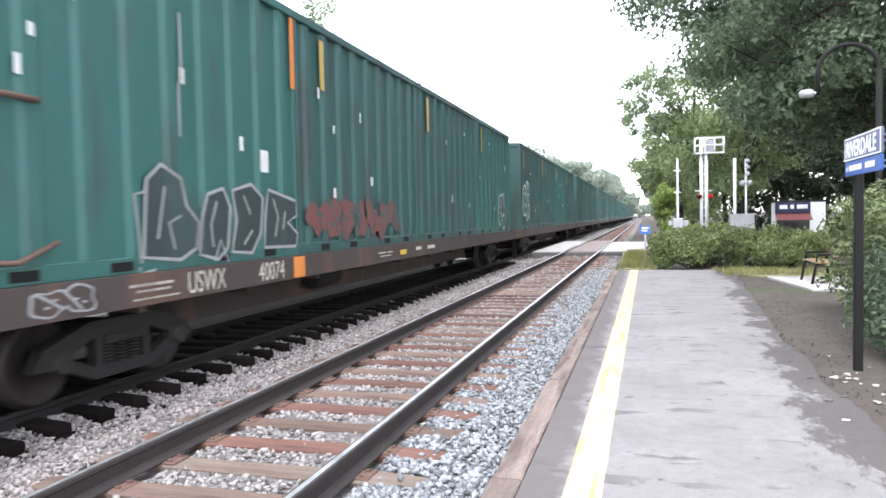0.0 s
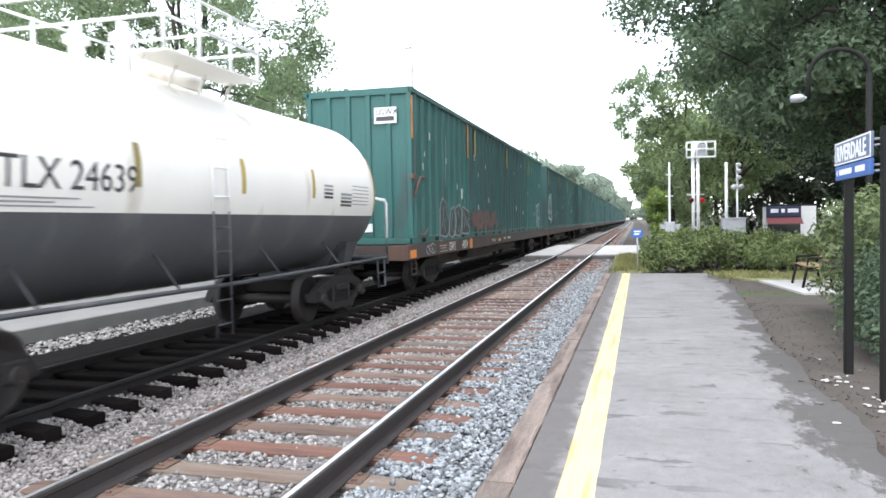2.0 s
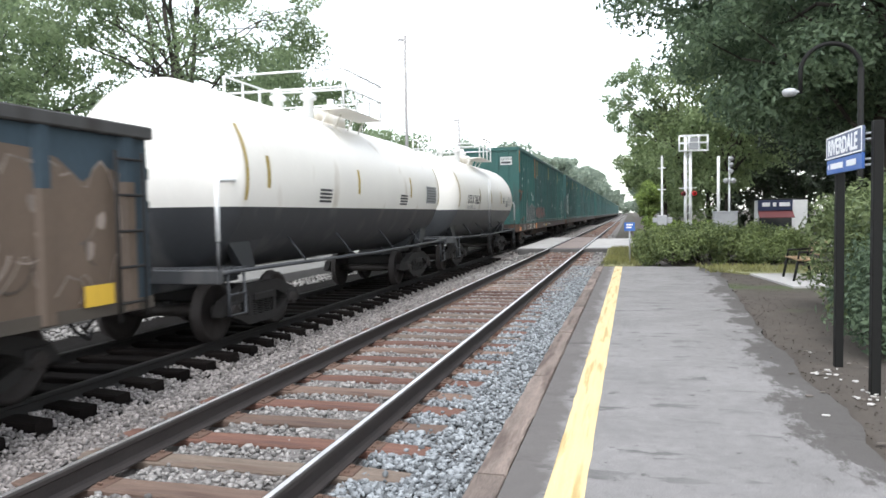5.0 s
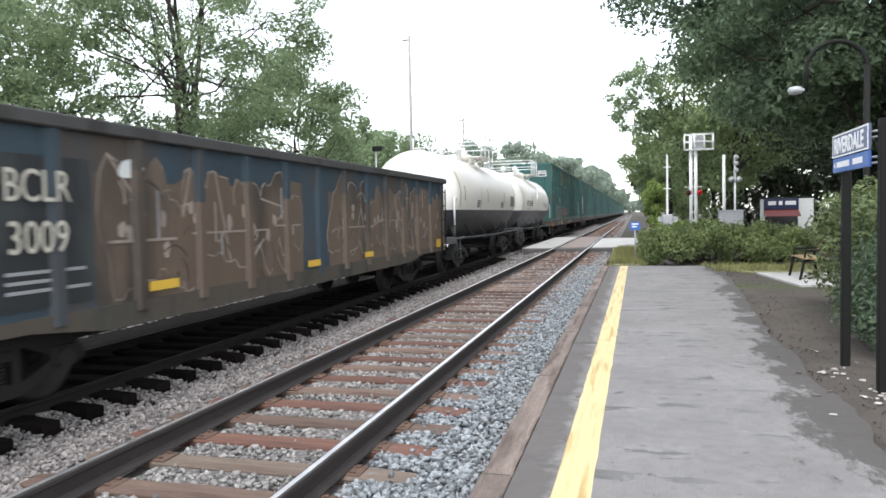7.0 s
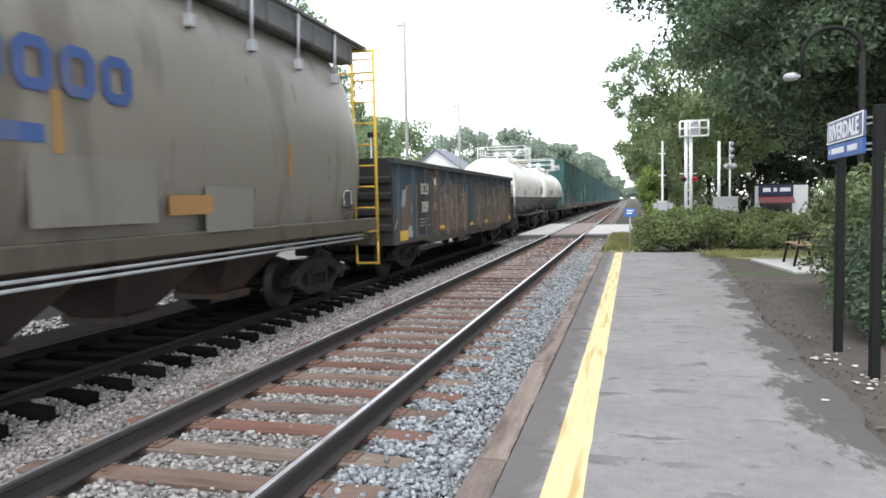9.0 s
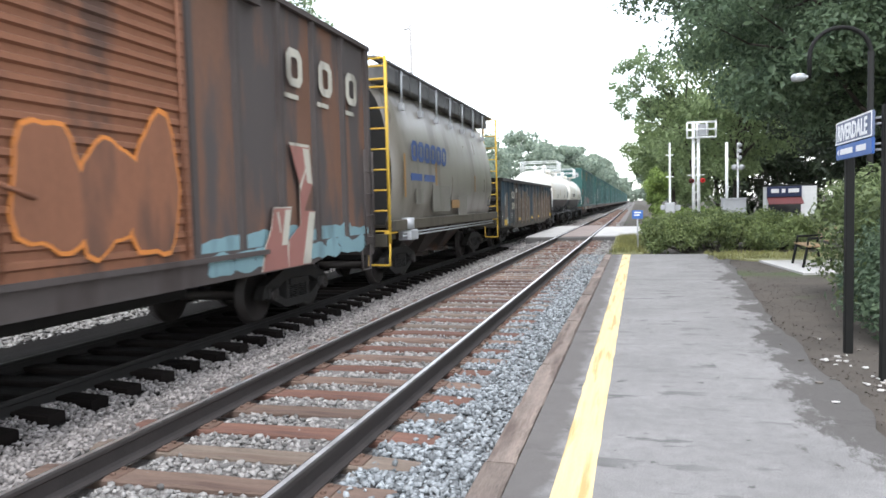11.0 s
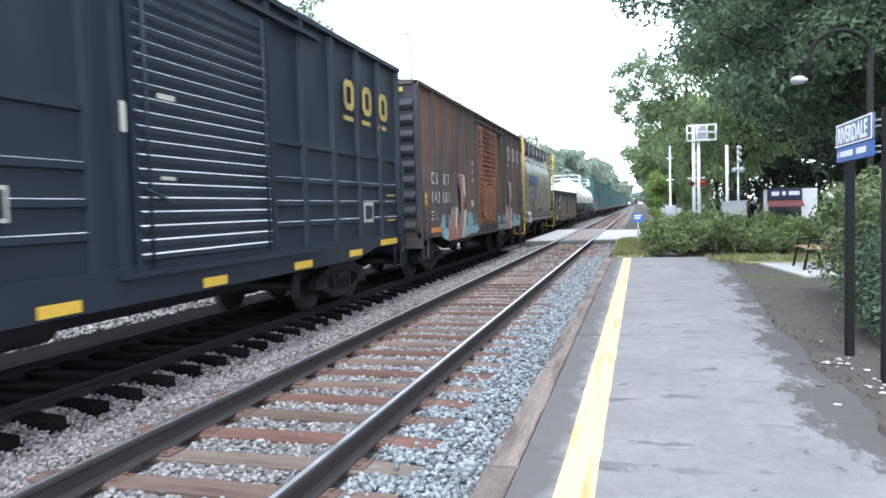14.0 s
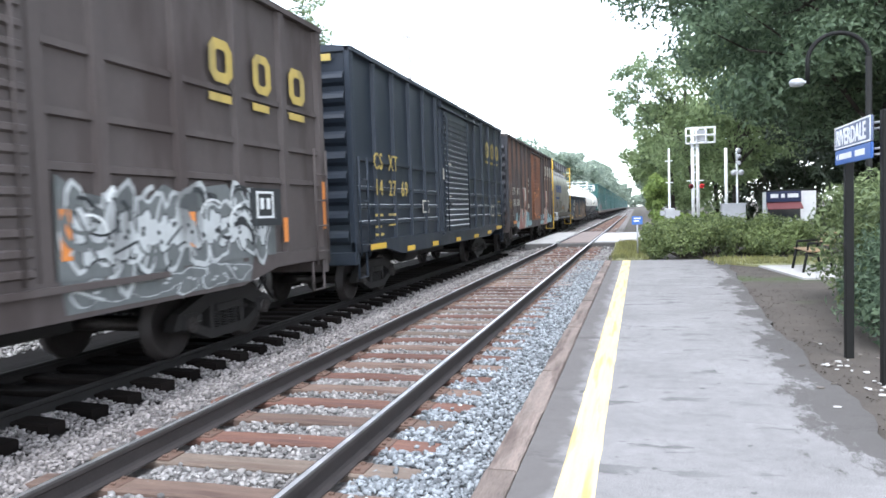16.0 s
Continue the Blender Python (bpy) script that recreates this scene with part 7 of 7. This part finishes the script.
for x, m in ((-0.26, RED), (0.36, LIT)):
    bm = NB()
    lathe(bm, [(0.15, 0), (0.15, 0.2), (0.08, 0.28)], 16, pose(x, 0, 2.62, 90, 0, 0))
    hood = part("lamp_hood", bm, M["black_metal"], mast)
    hood.matrix_basis = pose(0, 0.05, 0)
    bm = NB()
    lathe(bm, [(0.13, 0), (0.13, 0.02), (0.05, 0.04)], 16, pose(x, -0.24, 2.62, 90, 0, 0))
    part("red_lamp", bm, m, hood, "round red lamp")

gate = thing("crossing_gate", "raised white crossing gate arm on its machine box", "crossing gate", (1.95, 46, 0))
bm = NB()
box(bm, -0.3, 0.3, -0.25, 0.25, 0.7, 1.35, 0.04)
rod(bm, (0, 0, 0), (0, 0, 0.75), 0.12, 12)
part("machine_box", bm, M["silver"], gate)
bm = NB()
box(bm, -0.06, 0.06, -0.02, 0.02, 1.2, 4.95, 0.01)
part("arm", bm, M["white_paint"], gate, "white raised gate arm")
bm = NB()
for z in (2.9, 4.2):
    rod(bm, (-0.22, 0, z), (0.22, 0, z), 0.035, 8)
part("arm_lamp", bm, M["white_paint"], gate)
bm = NB()
box(bm, -0.55, -0.3, -0.12, 0.12, 0.9, 1.2, 0.02)
box(bm, 0.3, 0.6, -0.12, 0.12, 0.85, 1.2, 0.02)
part("counterweight", bm, M["silver"], gate)

for x, top, lab in ((5.23, 4.85, "slim white signal pole beside the crossing"), (5.85, 4.8, "white signal pole with round lamps beside the crossing")):
    pole = thing("signal_pole", lab, "signal pole", (x, 46.5, 0))
    bm = NB()
    rod(bm, (0, 0, 0), (0, 0, top), 0.09 if x < 5.5 else 0.06, 10)
    part("pole", bm, M["white_paint"], pole)
    if x > 5.5:
        for dx in (-0.2, 0.2):
            bm = NB()
            lathe(bm, [(0.05, -0.14), (0.17, 0.0), (0.17, 0.1), (0.06, 0.2)], 14, pose(dx, -0.1, 3.35, 90, 0, 0))
            part("lamp_head", bm, M["silver"], pole)
        for z in (3.9, 4.3, 4.65):
            bm = NB()
            lathe(bm, [(0.05, -0.14), (0.14, 0.0), (0.14, 0.1), (0.06, 0.2)], 14, pose(0.08, -0.1, z, 90, 0, 0))
            part("lamp_head", bm, M["silver"], pole)
cab = thing("equipment_cabinet", "grey metal equipment cabinet behind the hedge", "cabinet", (5.6, 45.6, 0))
bm = NB()
box(bm, -0.75, 0.55, -0.35, 0.35, 0, 1.45, 0.02)
part("body", bm, M["silver"], cab)
bm = NB()
box(bm, -0.8, 0.6, -0.4, 0.4, 1.45, 1.53, 0.02)
part("roof", bm, M["silver"], cab)

# ---- buildings and poles in the distance ----
shop = thing("shop", "low pale shop with a dark blue sign band and maroon front", "building", (9.6, 60, 0))
bm = NB()
box(bm, 0, 3.5, 0, 1.6, 0, 2.3)
part("wall", bm, M["white_paint"], shop)
bm = NB()
box(bm, -0.1, 3.6, 0.2, 1.7, 2.3, 2.42, 0.03)
part("roof", bm, M["black_metal"], shop)
bm = NB()
prism(bm, [(-0.9, 0.95), (0.0, 1.45), (0.0, 1.5), (-0.9, 1.0)], 0.0, 2.45, axis="x")
part("awning", bm, M["maroon"], shop, "maroon sloping awning")
bm = NB()
box(bm, 0.1, 2.4, -0.05, -0.005, 0.2, 0.95)
part("window", bm, M["glass_dark"], shop)
bm = NB()
box(bm, 0.0, 2.45, -0.12, -0.004, 1.5, 2.3, 0.02)
band = part("sign_band", bm, M["sign_dark"], shop, "dark blue sign band")
for a, b in ((0.3, 0.85), (1.05, 1.3), (1.5, 2.25)):
    bm = NB()
    box(bm, a, b, -0.14, -0.125, 1.82, 2.12)
    part("text_bar", bm, M["sign_white"], band)

house = thing("house", "pale gabled house far beyond the trees", "house", (-24.5, 92, -0.35))
bm = NB()
prism(bm, [(-4, 0), (4, 0), (4, 5.6), (0, 8.6), (-4, 5.6)], 0, 10)
part("wall", bm, M["white_paint"], house)
for s in (-1, 1):
    bm = NB()
    prism(bm, [(0, 8.65), (s * 4.5, 5.25), (s * 4.5, 5.45), (0, 8.9)], -0.4, 10.4)
    part("roof", bm, mat("roof_shingle", (0.2, 0.21, 0.24), 0.85, var=0.25, scale=3, fine=20, bump=0.3), house)
for x in (-1.6, 1.6):
    for z in (1.2, 4.0):
        bm = NB()
        box(bm, x - 0.5, x + 0.5, -0.03, 0.02, z, z + 1.4)
        part("window", bm, M["glass_dark"], house)
for x, y, h, r in ((-15, 48.6, 14.4, 0.14), (-15, 64.8, 10.8, 0.14)):
    up = thing("utility_pole", "pale weathered wooden utility pole", "utility pole", (x, y, -0.35))
    bm = NB()
    rod(bm, (0, 0, 0), (0, 0, h), r, 10, 0, r * 0.7)
    part("pole", bm, M["pole_wood"], up)
    bm = NB()
    box(bm, -0.5, 0.08, -0.06, 0.06, h - 0.35, h - 0.22, 0.01)
    part("cross_arm", bm, M["pole_wood"], up)
far_sig = thing("far_signal", "dark signal head on a thin pole beyond the far track", "signal", (-15, 41.3, -0.35))
bm = NB()
rod(bm, (0, 0, 0), (0, 0, 6.2), 0.05, 8)
part("pole", bm, M["silver"], far_sig)
bm = NB()
box(bm, -0.2, 0.35, -0.12, 0.12, 5.85, 6.15, 0.03)
part("head", bm, M["black_metal"], far_sig)


# ---- motion ----
SPEED = 6.1                   # metres a second, steady


def motions():
    for ob, u, z, x in CARS:
        walk(ob, [(t, pose(x, u + SPEED * t, z)) for t in range(17)])
    step = 2 / FPS
    for ob, y in ROLLING:
        walk(ob, [(i * step, pose(0, y, 0.42, -math.degrees(SPEED * i * step / 0.42), 0, 0)) for i in range(241)])


motions()
